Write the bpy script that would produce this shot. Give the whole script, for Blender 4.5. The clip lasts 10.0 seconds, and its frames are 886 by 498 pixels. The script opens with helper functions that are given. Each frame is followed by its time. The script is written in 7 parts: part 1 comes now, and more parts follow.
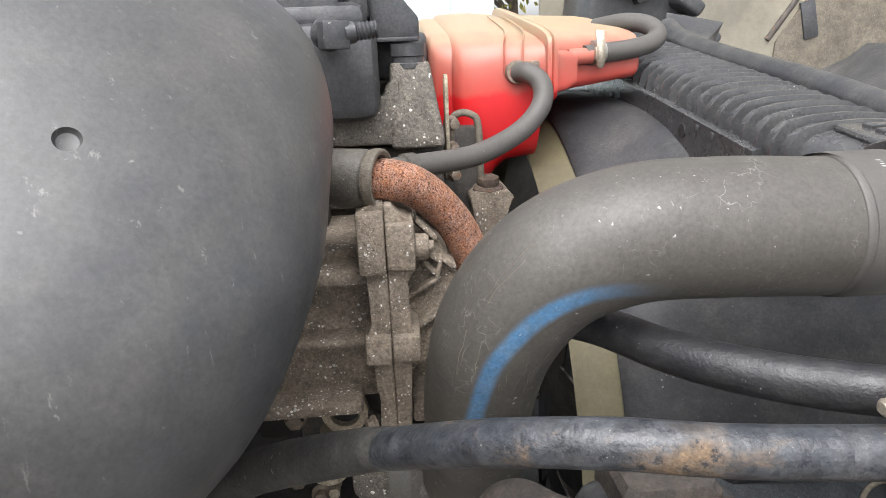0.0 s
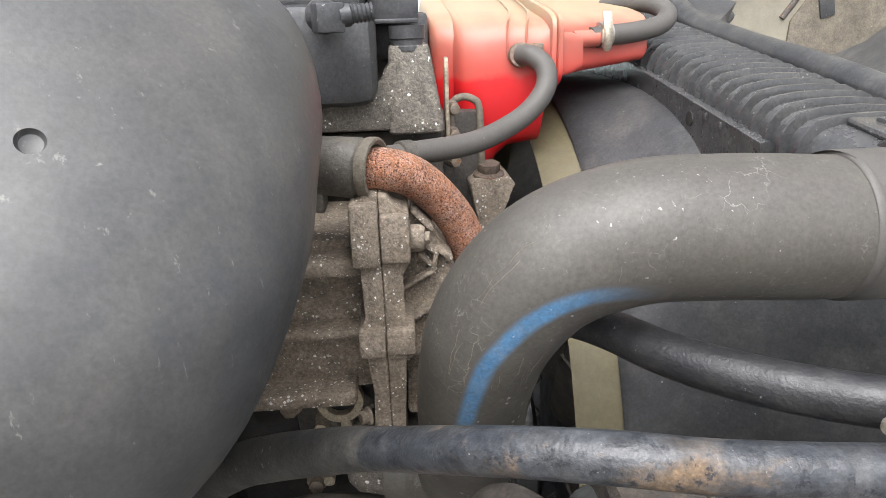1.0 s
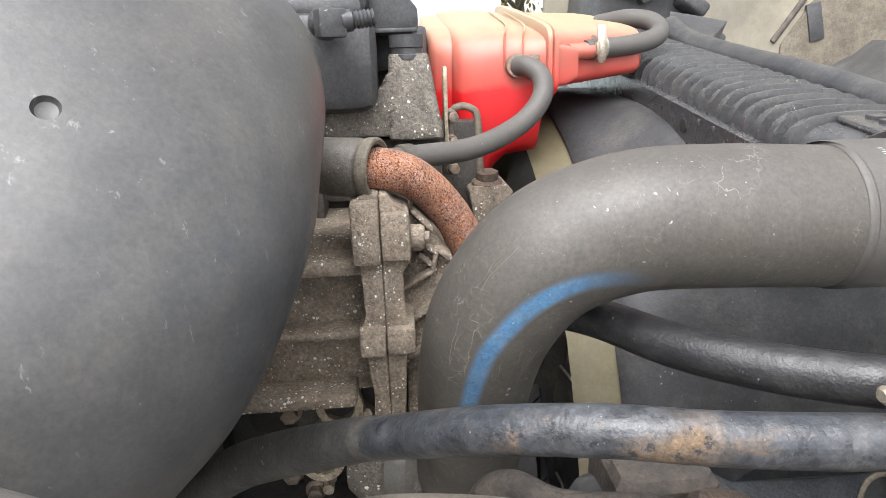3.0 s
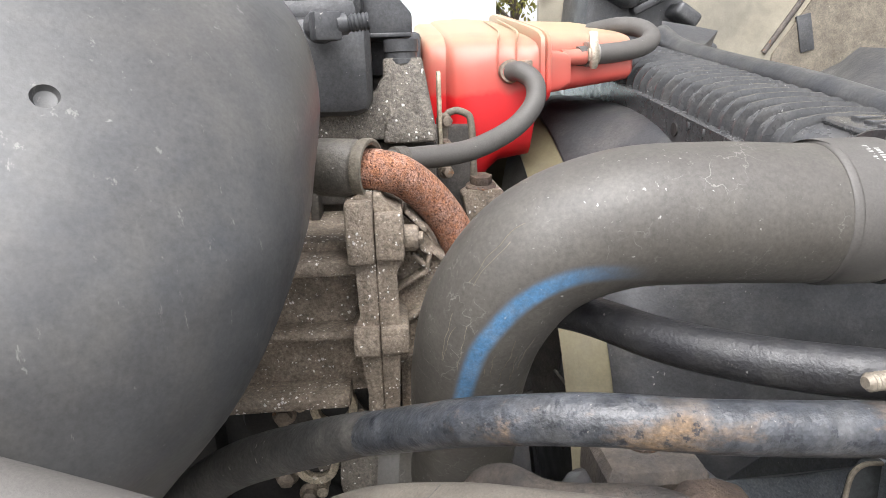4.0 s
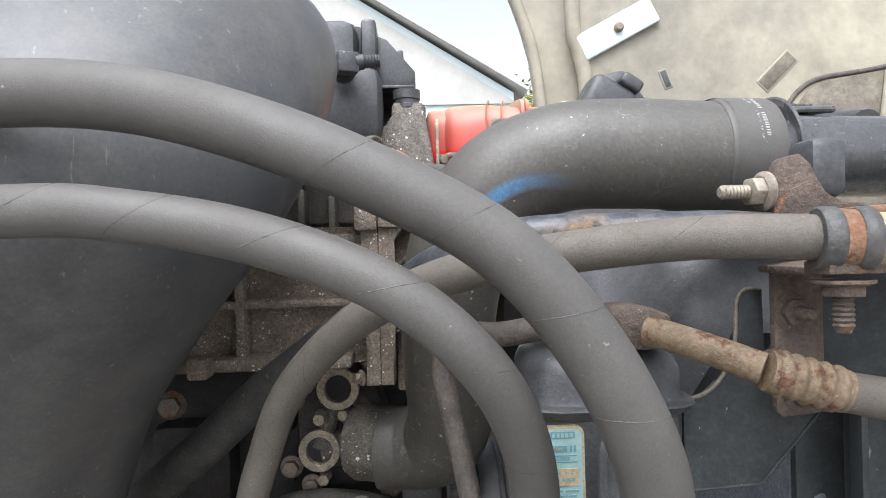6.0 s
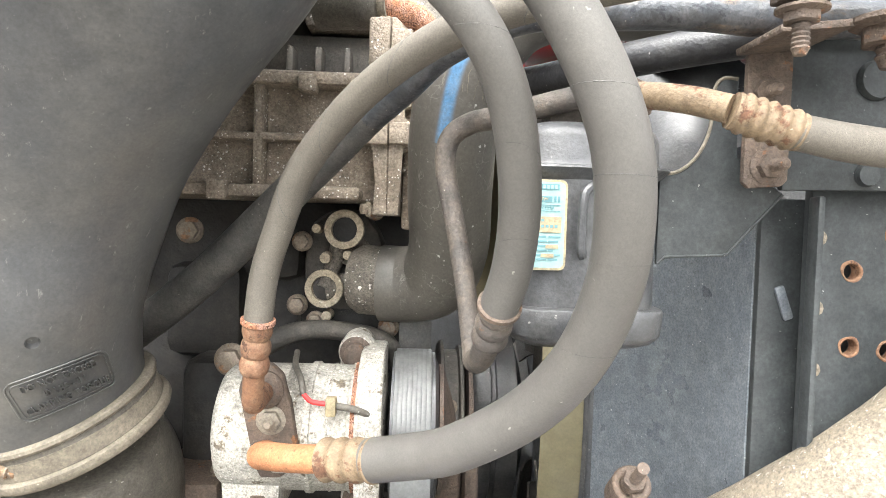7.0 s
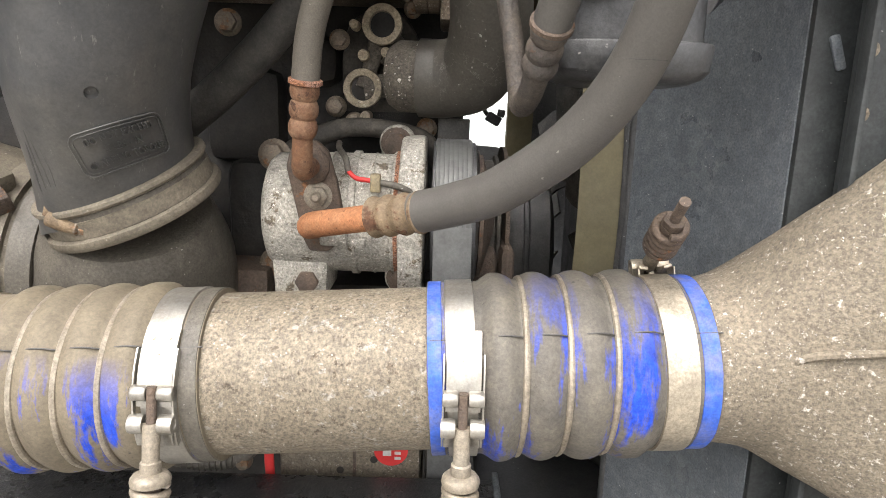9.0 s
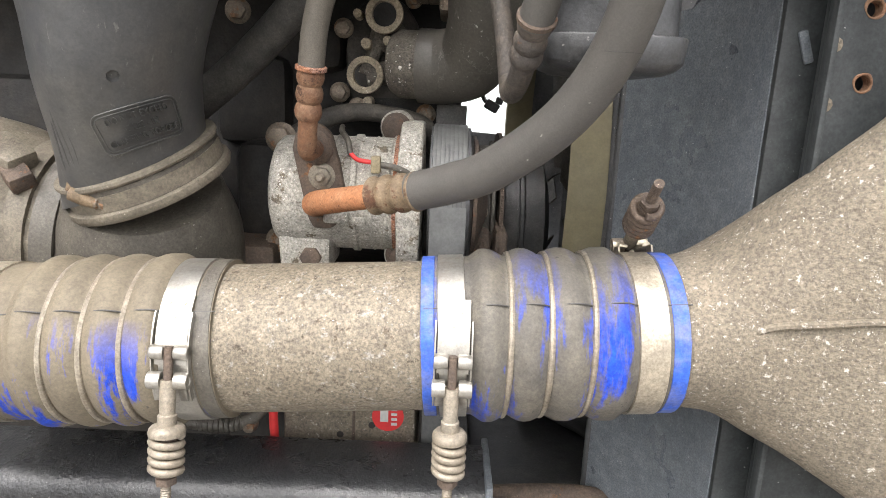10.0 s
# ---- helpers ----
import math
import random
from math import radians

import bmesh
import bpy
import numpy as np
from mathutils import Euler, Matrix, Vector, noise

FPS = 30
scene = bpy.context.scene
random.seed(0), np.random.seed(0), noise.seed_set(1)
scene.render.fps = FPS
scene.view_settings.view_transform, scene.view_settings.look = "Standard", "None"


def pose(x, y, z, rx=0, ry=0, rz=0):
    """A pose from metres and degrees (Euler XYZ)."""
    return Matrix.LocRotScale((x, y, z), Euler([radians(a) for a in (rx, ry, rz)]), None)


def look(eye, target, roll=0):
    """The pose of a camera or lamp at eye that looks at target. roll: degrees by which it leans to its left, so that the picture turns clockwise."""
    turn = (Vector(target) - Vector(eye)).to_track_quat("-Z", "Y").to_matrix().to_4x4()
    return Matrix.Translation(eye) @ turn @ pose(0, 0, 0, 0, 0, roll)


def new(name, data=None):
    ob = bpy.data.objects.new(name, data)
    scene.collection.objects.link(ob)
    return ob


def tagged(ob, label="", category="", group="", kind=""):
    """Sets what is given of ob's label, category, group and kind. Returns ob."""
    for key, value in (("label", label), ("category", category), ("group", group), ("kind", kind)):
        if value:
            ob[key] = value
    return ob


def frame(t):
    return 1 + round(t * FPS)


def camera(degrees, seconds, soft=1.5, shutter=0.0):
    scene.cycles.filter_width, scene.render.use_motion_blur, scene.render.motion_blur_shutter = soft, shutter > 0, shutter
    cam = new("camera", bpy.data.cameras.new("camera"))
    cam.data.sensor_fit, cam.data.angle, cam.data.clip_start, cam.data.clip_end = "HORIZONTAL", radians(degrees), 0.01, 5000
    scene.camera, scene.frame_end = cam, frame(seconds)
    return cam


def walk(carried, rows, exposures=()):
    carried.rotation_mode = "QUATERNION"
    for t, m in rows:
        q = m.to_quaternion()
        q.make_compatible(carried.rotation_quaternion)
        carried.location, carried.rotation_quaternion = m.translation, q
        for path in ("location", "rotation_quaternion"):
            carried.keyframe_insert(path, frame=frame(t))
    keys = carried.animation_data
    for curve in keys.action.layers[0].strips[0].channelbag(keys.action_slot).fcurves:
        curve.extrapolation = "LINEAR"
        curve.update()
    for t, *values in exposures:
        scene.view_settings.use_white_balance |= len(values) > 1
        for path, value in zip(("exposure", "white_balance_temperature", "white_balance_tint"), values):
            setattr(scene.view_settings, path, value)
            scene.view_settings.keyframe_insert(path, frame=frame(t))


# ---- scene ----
cam = camera(69.3, 10.0, soft=0.5)
PATH = [
    (0, (0.0959, 0.0398, 1.6845), (0.2067, 1.5226, 1.2126), -2.3),
    (0.5, (0.1022, 0.0515, 1.6985), (0.1833, 1.5249, 1.1939), -1.8),
    (1, (0.1037, 0.0523, 1.6915), (0.195, 1.5163, 1.1611), -1.8),
    (1.5, (0.0983, 0.0491, 1.6853), (0.1833, 1.5124, 1.1494), -1.1),
    (2, (0.1006, 0.0468, 1.6798), (0.2028, 1.5109, 1.1494), -0.8),
    (2.5, (0.0967, 0.0421, 1.6783), (0.1903, 1.5202, 1.19), -1.2),
    (3, (0.1014, 0.0413, 1.6744), (0.2012, 1.5288, 1.2149), -1.9),
    (4.3, (0.1022, 0.0343, 1.6611), (0.2231, 1.5374, 1.261), -1.5),
    (4.5, (0.0959, 0.0328, 1.6517), (0.2176, 1.5538, 1.328), 0.0),
    (5, (0.0819, 0.0055, 1.6127), (0.163, 1.5584, 1.4942), 0.2),
    (5.2, (0.0788, -0.0086, 1.6018), (0.1435, 1.5467, 1.5067), -0.2),
    (6.3, (0.1295, -0.0881, 1.5004), (0.2012, 1.4703, 1.5152), -1.8),
    (6.5, (0.131, -0.0952, 1.4739), (0.2051, 1.4633, 1.4708), -0.5),
    (7, (0.117, -0.1076, 1.4287), (0.1732, 1.4508, 1.3694), 1.8),
    (7.5, (0.1069, -0.1123, 1.3865), (0.1357, 1.4344, 1.1837), 0.4),
    (8, (0.0975, -0.1178, 1.367), (0.0983, 1.4227, 1.1221), 0.8),
    (8.5, (0.0967, -0.1201, 1.3522), (0.0975, 1.4134, 1.0652), 1.7),
    (9, (0.1053, -0.1248, 1.3468), (0.1139, 1.4009, 1.0215), 1.8),
    (9.5, (0.11, -0.1466, 1.3429), (0.124, 1.3744, 0.9958), 3.2),
    (10, (0.1115, -0.1576, 1.346), (0.1139, 1.3619, 0.9926), 2.5),
]
EXPOSURES = [(0.0, 1.6, 6350, 11), (2.5, 1.84, 6380, 11), (4.5, 1.8, 6350, 12), (5.2, 1.4, 6250, 11), (6.3, 1.75, 6050, 11), (6.6, 1.85, 6150, 10), (7.0, 3.1, 6500, 8), (7.3, 2.95, 6900, 10), (7.6, 2.75, 7050, 11), (8.0, 2.12, 6950, 11), (8.5, 1.92, 6950, 11), (9.0, 1.98, 6750, 11), (10.0, 2.0, 6600, 11)]
walk(cam, [(t, look(eye, target, roll)) for t, eye, target, roll in PATH], EXPOSURES)

# ---- light ----
world = bpy.data.worlds.new("sky")
scene.world = world
world.use_nodes = True
wn, wl = world.node_tree.nodes, world.node_tree.links
sky = wn.new("ShaderNodeTexSky")
sky.sky_type = "NISHITA"
sky.sun_disc = False
sky.sun_elevation = radians(60)
sky.sun_rotation = radians(200)
sky.air_density, sky.dust_density, sky.ozone_density = 1.0, 4.0, 1.0
# an overcast sky: the blue of the clear sky is greyed by cloud
cloud = wn.new("ShaderNodeMix")
cloud.data_type = "RGBA"
cloud.inputs[0].default_value = 0.86
grey = wn.new("ShaderNodeRGBToBW")
wl.new(sky.outputs[0], cloud.inputs[6])
wl.new(sky.outputs[0], grey.inputs[0])
wl.new(grey.outputs[0], cloud.inputs[7])
background = wn["Background"]
background.inputs["Strength"].default_value = 0.15
wl.new(cloud.outputs[2], background.inputs["Color"])
sun = bpy.data.lights.new("sun", "SUN")
sun.energy, sun.angle, sun.color = 1.0, radians(70), (1.0, 0.98, 0.95)
sun_ob = new("sun", sun)
sun_ob.matrix_world = look((-0.7, -2.2, 6.5), (0.2, 0.5, 1.2))

# ---- tools ----
UNIT, LIFT = 0.78, 0.30  # plan units to metres; height of the plan's zero over the ground


def W(p):
    """A place of the plan in metres."""
    return Vector((p[0] * UNIT, p[1] * UNIT, p[2] * UNIT + LIFT))


def thing(name, at, label, category, group="", kind=""):
    ob = new(name)
    ob.empty_display_size = 0.02
    ob.location = W(at)
    return tagged(ob, label, category, group, kind)


def root_of(ob):
    while ob.parent:
        ob = ob.parent
    return ob


def smooth_mesh(name, bm, material, origin, smooth=True, angle=40):
    bm.normal_update()
    if smooth:
        lim = radians(angle)
        for f in bm.faces:
            f.smooth = True
        for e in bm.edges:
            if len(e.link_faces) == 2 and e.calc_face_angle(0.0) > lim:
                e.smooth = False
    for v in bm.verts:
        v.co = W(v.co) - origin
    me = bpy.data.meshes.new(name)
    bm.to_mesh(me)
    bm.free()
    for m in material if isinstance(material, (list, tuple)) else [material]:
        me.materials.append(m)
    return me


def part(name, bm, material, parent, label="", smooth=True, angle=40):
    """Links a bmesh, in plan coordinates, as one mesh under a thing or a part."""
    me = smooth_mesh(name, bm, material, root_of(parent).location, smooth, angle)
    ob = new(name, me)
    ob.parent = parent
    return tagged(ob, label)


def single(name, bm, material, at, label, category, group="", kind="", smooth=True, angle=40):
    """A top-level thing of one mesh."""
    me = smooth_mesh(name, bm, material, W(at), smooth, angle)
    ob = new(name, me)
    ob.location = W(at)
    return tagged(ob, label, category, group, kind)


def bored(ob, drills):
    """Takes the drills, closed meshes in the plan's units, out of the part ob."""
    gone = []
    for bm in drills:
        bmesh.ops.recalc_face_normals(bm, faces=bm.faces)
        drill = bpy.data.objects.new("drill", smooth_mesh("drill", bm, ob.data.materials[0], root_of(ob).location))
        scene.collection.objects.link(drill)
        drill.parent = root_of(ob)
        cut = ob.modifiers.new("cut", "BOOLEAN")
        cut.operation, cut.solver, cut.object = "DIFFERENCE", "EXACT", drill
        gone.append(drill)
    graph = bpy.context.evaluated_depsgraph_get()
    graph.update()
    made = bpy.data.meshes.new_from_object(ob.evaluated_get(graph))
    ob.modifiers.clear()
    bm = bmesh.new()
    bm.from_mesh(made)
    for edge in bm.edges:
        edge.smooth = not (len(edge.link_faces) == 2 and edge.calc_face_angle(0.0) > radians(28))
    bm.to_mesh(made)
    bm.free()
    ob.data = made
    for drill in gone:
        bpy.data.objects.remove(drill)


def spline(points, n):
    """Catmull-Rom through points (tuples of any length), n steps a span."""
    pts = [np.array(p, float) for p in points]
    pts = [2 * pts[0] - pts[1]] + pts + [2 * pts[-1] - pts[-2]]
    out = []
    for a, b, c, d in zip(pts, pts[1:], pts[2:], pts[3:]):
        for k in range(n):
            u = k / n
            out.append(0.5 * (2 * b + (c - a) * u + (2 * a - 5 * b + 4 * c - d) * u * u + (3 * b - a - 3 * c + d) * u**3))
    out.append(pts[-2])
    return out


def tube(bm, points, r=None, seg=24, n=6, cap=True, bump=0.0, seed=0.0):
    """A swept round tube through points (x, y, z) or (x, y, z, radius)."""
    pts = [tuple(p) + (() if len(p) == 4 else (r,)) for p in points]
    path = spline(pts, n)
    rings, side = [], None
    for k, p in enumerate(path):
        here = Vector(p[:3])
        ahead = Vector(path[min(k + 1, len(path) - 1)][:3]) - Vector(path[max(k - 1, 0)][:3])
        ahead.normalize()
        if side is None:
            side = ahead.orthogonal().normalized()
        side = (side - ahead * side.dot(ahead)).normalized()
        up = ahead.cross(side)
        ring = []
        for j in range(seg):
            a = 2 * math.pi * j / seg
            d = side * math.cos(a) + up * math.sin(a)
            q = here + d * p[3]
            if bump:
                q += d * bump * noise.noise(q * 25 + Vector((seed, 0, 0)))
            ring.append(bm.verts.new(q))
        rings.append(ring)
    for a, b in zip(rings, rings[1:]):
        for j in range(seg):
            bm.faces.new((a[j], a[(j + 1) % seg], b[(j + 1) % seg], b[j]))
    if cap:
        bm.faces.new(rings[0][::-1])
        bm.faces.new(rings[-1])
    return bm


def tubed(points, r=None, **kw):
    return tube(bmesh.new(), points, r, **kw)


def frame_to(a, b):
    """A pose at a whose z axis points to b."""
    a, b = Vector(a), Vector(b)
    return Matrix.Translation(a) @ (b - a).to_track_quat("Z", "Y").to_matrix().to_4x4()


def lathe(bm, profile, m, seg=32, cap=True):
    """Turns a profile of (radius, height) round the z axis of m."""
    rings = []
    for r, h in profile:
        rings.append([bm.verts.new(m @ Vector((r * math.cos(2 * math.pi * j / seg), r * math.sin(2 * math.pi * j / seg), h))) for j in range(seg)])
    for a, b in zip(rings, rings[1:]):
        for j in range(seg):
            bm.faces.new((a[j], a[(j + 1) % seg], b[(j + 1) % seg], b[j]))
    if cap:
        bm.faces.new(rings[0][::-1])
        bm.faces.new(rings[-1])
    return bm


def lathed(profile, a, b, seg=32, cap=True):
    return lathe(bmesh.new(), profile, frame_to(a, b), seg, cap)


def box(bm, size, m, bevel=0.0, seg=2):
    made = bmesh.ops.create_cube(bm, size=1.0, matrix=m @ Matrix.Diagonal((*size, 1)))
    if bevel:
        edges = list({e for v in made["verts"] for e in v.link_edges})
        bmesh.ops.bevel(bm, geom=edges, offset=bevel, segments=seg, profile=0.5, affect="EDGES")
    return bm


def boxed(lo, hi, bevel=0.003, turn=(0, 0, 0)):
    lo, hi = Vector(lo), Vector(hi)
    c = (lo + hi) / 2
    return box(bmesh.new(), hi - lo, pose(c.x, c.y, c.z, *turn), bevel)


def prism(bm, outline, m, depth, bevel=0.0):
    """A polygon (u, v) in the xy plane of m, extruded by depth along its z."""
    low = [bm.verts.new(m @ Vector((u, v, 0))) for u, v in outline]
    high = [bm.verts.new(m @ Vector((u, v, depth))) for u, v in outline]
    n = len(outline)
    faces = [bm.faces.new(low[::-1]), bm.faces.new(high)]
    for k in range(n):
        faces.append(bm.faces.new((low[k], low[(k + 1) % n], high[(k + 1) % n], high[k])))
    if bevel:
        edges = list({e for f in faces for e in f.edges})
        bmesh.ops.bevel(bm, geom=edges, offset=bevel, segments=2, profile=0.5, affect="EDGES")
    bmesh.ops.recalc_face_normals(bm, faces=bm.faces)
    return bm


def upright(y):
    """A pose whose xy plane is the plan's xz plane at depth y, with z towards -y."""
    return Matrix(((1, 0, 0, 0), (0, 0, -1, y), (0, 1, 0, 0), (0, 0, 0, 1)))


def loft(bm, rings, close=True):
    """Joins rings of places, all of one length."""
    rows = [[bm.verts.new(p) for p in ring] for ring in rings]
    n = len(rows[0])
    for a, b in zip(rows, rows[1:]):
        for j in range(n):
            bm.faces.new((a[j], a[(j + 1) % n], b[(j + 1) % n], b[j]))
    if close:
        bm.faces.new(rows[0][::-1])
        bm.faces.new(rows[-1])
    bmesh.ops.recalc_face_normals(bm, faces=bm.faces)
    return bm


def oval(c, ax, ay, rx, ry, n=40, power=2.0):
    """A ring of places round c in the plane of ax and ay; power over 2 squares it."""
    out = []
    for j in range(n):
        a = 2 * math.pi * j / n
        ca, sa = math.cos(a), math.sin(a)
        k = (abs(ca) ** power + abs(sa) ** power) ** (-1 / power)
        out.append(Vector(c) + Vector(ax) * rx * ca * k + Vector(ay) * ry * sa * k)
    return out


def hex_bolt(name, at, towards, r, h, material, label, parent=None, stud=0.0, flange=1.35):
    """A hexagon head with its flange; towards: the side that the head shows."""
    m = frame_to(at, Vector(at) + Vector(towards))
    bm = lathe(bmesh.new(), [(r * flange, -0.1 * h), (r * flange, 0.12 * h), (r * 1.05, 0.3 * h)], m, 20)
    made = bmesh.new()
    pts = [(r * math.cos(k * math.pi / 3), r * math.sin(k * math.pi / 3)) for k in range(6)]
    prism(made, pts, m @ pose(0, 0, 0.1 * h), h * 0.9, r * 0.10)
    if stud:
        turns = max(4, int(stud / (r * 0.12)))
        lathe(made, [(r * (0.40 + 0.09 * (k % 2)), h + stud * k / turns) for k in range(turns)] + [(r * 0.36, h + stud), (r * 0.3, h + stud + r * 0.1)], m, 14)
    tmp = bpy.data.meshes.new("t")
    made.to_mesh(tmp)
    made.free()
    bm.from_mesh(tmp)
    bpy.data.meshes.remove(tmp)
    if parent is not None:
        return part(name, bm, material, parent, label, angle=30)
    return single(name, bm, material, at, label, "bolt", angle=30)


def lettering(text, m, size, material, parent, depth=0.0008, name="lettering", bend=None, label=""):
    """Raised letters of the built-in font, on the xy plane of m."""
    cu = bpy.data.curves.new("t", "FONT")
    cu.body, cu.size, cu.extrude, cu.align_x, cu.align_y = text, size, depth, "CENTER", "CENTER"
    ob = bpy.data.objects.new("t", cu)
    scene.collection.objects.link(ob)
    me = bpy.data.meshes.new_from_object(ob.evaluated_get(bpy.context.evaluated_depsgraph_get()))
    bpy.data.objects.remove(ob)
    bm = bmesh.new()
    bm.from_mesh(me)
    for v in bm.verts:
        v.co = m @ (bend(v.co) if bend else v.co)
    return part(name, bm, material, parent, label, smooth=False)


# ---- materials ----
def surface(name, base, rough=0.6, metal=0.0, second=None, second_scale=14.0, second_amount=0.5, dust=None, dust_amount=0.0, dust_scale=30.0,
            speck=None, speck_amount=0.0, speck_scale=220.0, rust=None, rust_amount=0.0, rust_scale=25.0, bump=0.15, bump_scale=300.0, coat=0.0,
            specular=0.5, rust_stretch=None, rust_soft=0.05, rust_zone=None, grit=0.3, grit_scale=450.0, craze=None, craze_scale=26.0, craze_amount=0.5, mottle=0.22, mottle_scale=70.0, flake=None, flake_amount=0.3, flake_scale=60.0, flake_stretch=None):
    """A worn surface: two tones in large patches, fine grain, light specks, rust or peeled paint in spots with hard edges."""
    mat = bpy.data.materials.new(name)
    mat.use_nodes = True
    nt = mat.node_tree
    nodes, link = nt.nodes, nt.links.new
    shader = nodes["Principled BSDF"]
    co = nodes.new("ShaderNodeTexCoord").outputs["Object"]

    def grain(scale, detail=5.0, rough_=0.6, offset=0.0, stretch=None):
        where = co
        if stretch:
            pull = nodes.new("ShaderNodeVectorMath")
            pull.operation = "MULTIPLY"
            pull.inputs[1].default_value = stretch
            link(co, pull.inputs[0])
            where = pull.outputs[0]
        if offset:
            shift = nodes.new("ShaderNodeVectorMath")
            shift.inputs[1].default_value = (offset, offset * 0.7, -offset)
            link(where, shift.inputs[0])
            where = shift.outputs[0]
        tex = nodes.new("ShaderNodeTexNoise")
        tex.inputs["Scale"].default_value, tex.inputs["Detail"].default_value, tex.inputs["Roughness"].default_value = scale, detail, rough_
        link(where, tex.inputs["Vector"])
        return tex.outputs["Fac"]

    def ragged(scale, reach):
        """The coordinates, pushed about by fine noise."""
        tex = nodes.new("ShaderNodeTexNoise")
        tex.inputs["Scale"].default_value, tex.inputs["Detail"].default_value = scale, 3.0
        link(co, tex.inputs["Vector"])
        node = nodes.new("ShaderNodeVectorMath")
        node.operation = "MULTIPLY_ADD"
        node.inputs[1].default_value = (reach, reach, reach)
        link(tex.outputs["Color"], node.inputs[0])
        link(co, node.inputs[2])
        return node.outputs[0]

    def ramp(value, lo, hi, top=1.0):
        node = nodes.new("ShaderNodeMapRange")
        node.inputs["From Min"].default_value, node.inputs["From Max"].default_value = lo, hi
        node.inputs["To Max"].default_value = top
        link(value, node.inputs["Value"])
        return node.outputs["Result"]

    def blend(fac, a, b):
        node = nodes.new("ShaderNodeMix")
        node.data_type = "RGBA"
        link(fac, node.inputs[0])
        for slot, v in ((6, a), (7, b)):
            if isinstance(v, tuple):
                node.inputs[slot].default_value = (*v, 1)
            else:
                link(v, node.inputs[slot])
        return node.outputs[2]

    second = second or tuple(min(1.0, c * 1.5 + 0.01) for c in base)
    colour = blend(ramp(grain(second_scale, 6.0, 0.65), 0.38, 0.66, second_amount), base, second)
    colour = blend(ramp(grain(second_scale * 9, 4.0, 0.7, 3.1), 0.35, 0.75, second_amount * 0.5), colour, second)
    rough_socket = None
    height = grain(bump_scale, 3.0, 0.6, 1.7)
    if dust:
        fac = ramp(grain(dust_scale, 6.0, 0.7, 5.3), 0.52 - 0.25 * dust_amount, 0.75 - 0.25 * dust_amount, min(1.0, dust_amount * 1.4))
        colour = blend(fac, colour, dust)
    if rust:
        mask = ramp(grain(rust_scale, 8.0, 0.68, 9.7, rust_stretch), 0.66 - 0.3 * rust_amount, 0.66 + rust_soft - 0.3 * rust_amount)
        if rust_zone:
            # wear that keeps to one height of the thing
            apart = nodes.new("ShaderNodeSeparateXYZ")
            link(co, apart.inputs[0])
            off = nodes.new("ShaderNodeMath")
            off.operation = "SUBTRACT"
            off.inputs[1].default_value = rust_zone[0]
            link(apart.outputs[2], off.inputs[0])
            wide = nodes.new("ShaderNodeMath")
            wide.operation = "ABSOLUTE"
            link(off.outputs[0], wide.inputs[0])
            both = nodes.new("ShaderNodeMath")
            both.operation = "MULTIPLY"
            link(mask, both.inputs[0])
            link(ramp(wide.outputs[0], rust_zone[1], rust_zone[1] * 0.4), both.inputs[1])
            mask = both.outputs[0]
        tone = blend(ramp(grain(rust_scale * 8, 5.0, 0.7, 2.2), 0.35, 0.7), rust, tuple(c * 0.45 for c in rust))
        colour = blend(mask, colour, tone)
        node = nodes.new("ShaderNodeMapRange")
        node.inputs["To Min"].default_value, node.inputs["To Max"].default_value = rough, 0.9
        link(mask, node.inputs["Value"])
        rough_socket = node.outputs["Result"]
        if metal:
            node = nodes.new("ShaderNodeMapRange")
            node.inputs["To Min"].default_value, node.inputs["To Max"].default_value = metal, 0.0
            link(mask, node.inputs["Value"])
            link(node.outputs["Result"], shader.inputs["Metallic"])
    if flake:
        mask = ramp(grain(flake_scale, 9.0, 0.74, 13.3, flake_stretch), 0.70 - 0.3 * flake_amount, 0.745 - 0.3 * flake_amount, 0.9)
        colour = blend(mask, colour, flake)
    if speck:
        tex = nodes.new("ShaderNodeTexVoronoi")
        tex.inputs["Scale"].default_value = speck_scale
        tex.inputs["Randomness"].default_value = 1.0
        link(ragged(speck_scale * 1.6, 0.9 / speck_scale), tex.inputs["Vector"])
        split = nodes.new("ShaderNodeSeparateColor")
        link(tex.outputs["Color"], split.inputs[0])
        power = nodes.new("ShaderNodeMath")
        power.operation = "POWER"
        power.inputs[1].default_value = 2.5
        link(split.outputs[0], power.inputs[0])
        patch = nodes.new("ShaderNodeMath")
        patch.operation = "MULTIPLY_ADD"
        link(power.outputs[0], patch.inputs[0])
        link(ramp(grain(speck_scale * 0.13, 3.0, 0.6, 7.7), 0.36, 0.66, 0.42 * speck_amount + 0.14), patch.inputs[1])
        rough_edge = nodes.new("ShaderNodeMath")
        rough_edge.operation = "MULTIPLY_ADD"
        rough_edge.inputs[1].default_value, rough_edge.inputs[2].default_value = 0.22, -0.13
        link(grain(speck_scale * 3.0, 3.0, 0.6, 2.9), rough_edge.inputs[0])
        link(rough_edge.outputs[0], patch.inputs[2])
        near = nodes.new("ShaderNodeMath")
        near.operation = "SUBTRACT"
        link(patch.outputs[0], near.inputs[0])
        link(tex.outputs["Distance"], near.inputs[1])
        colour = blend(ramp(near.outputs[0], -0.03, 0.06, 0.85), colour, speck)
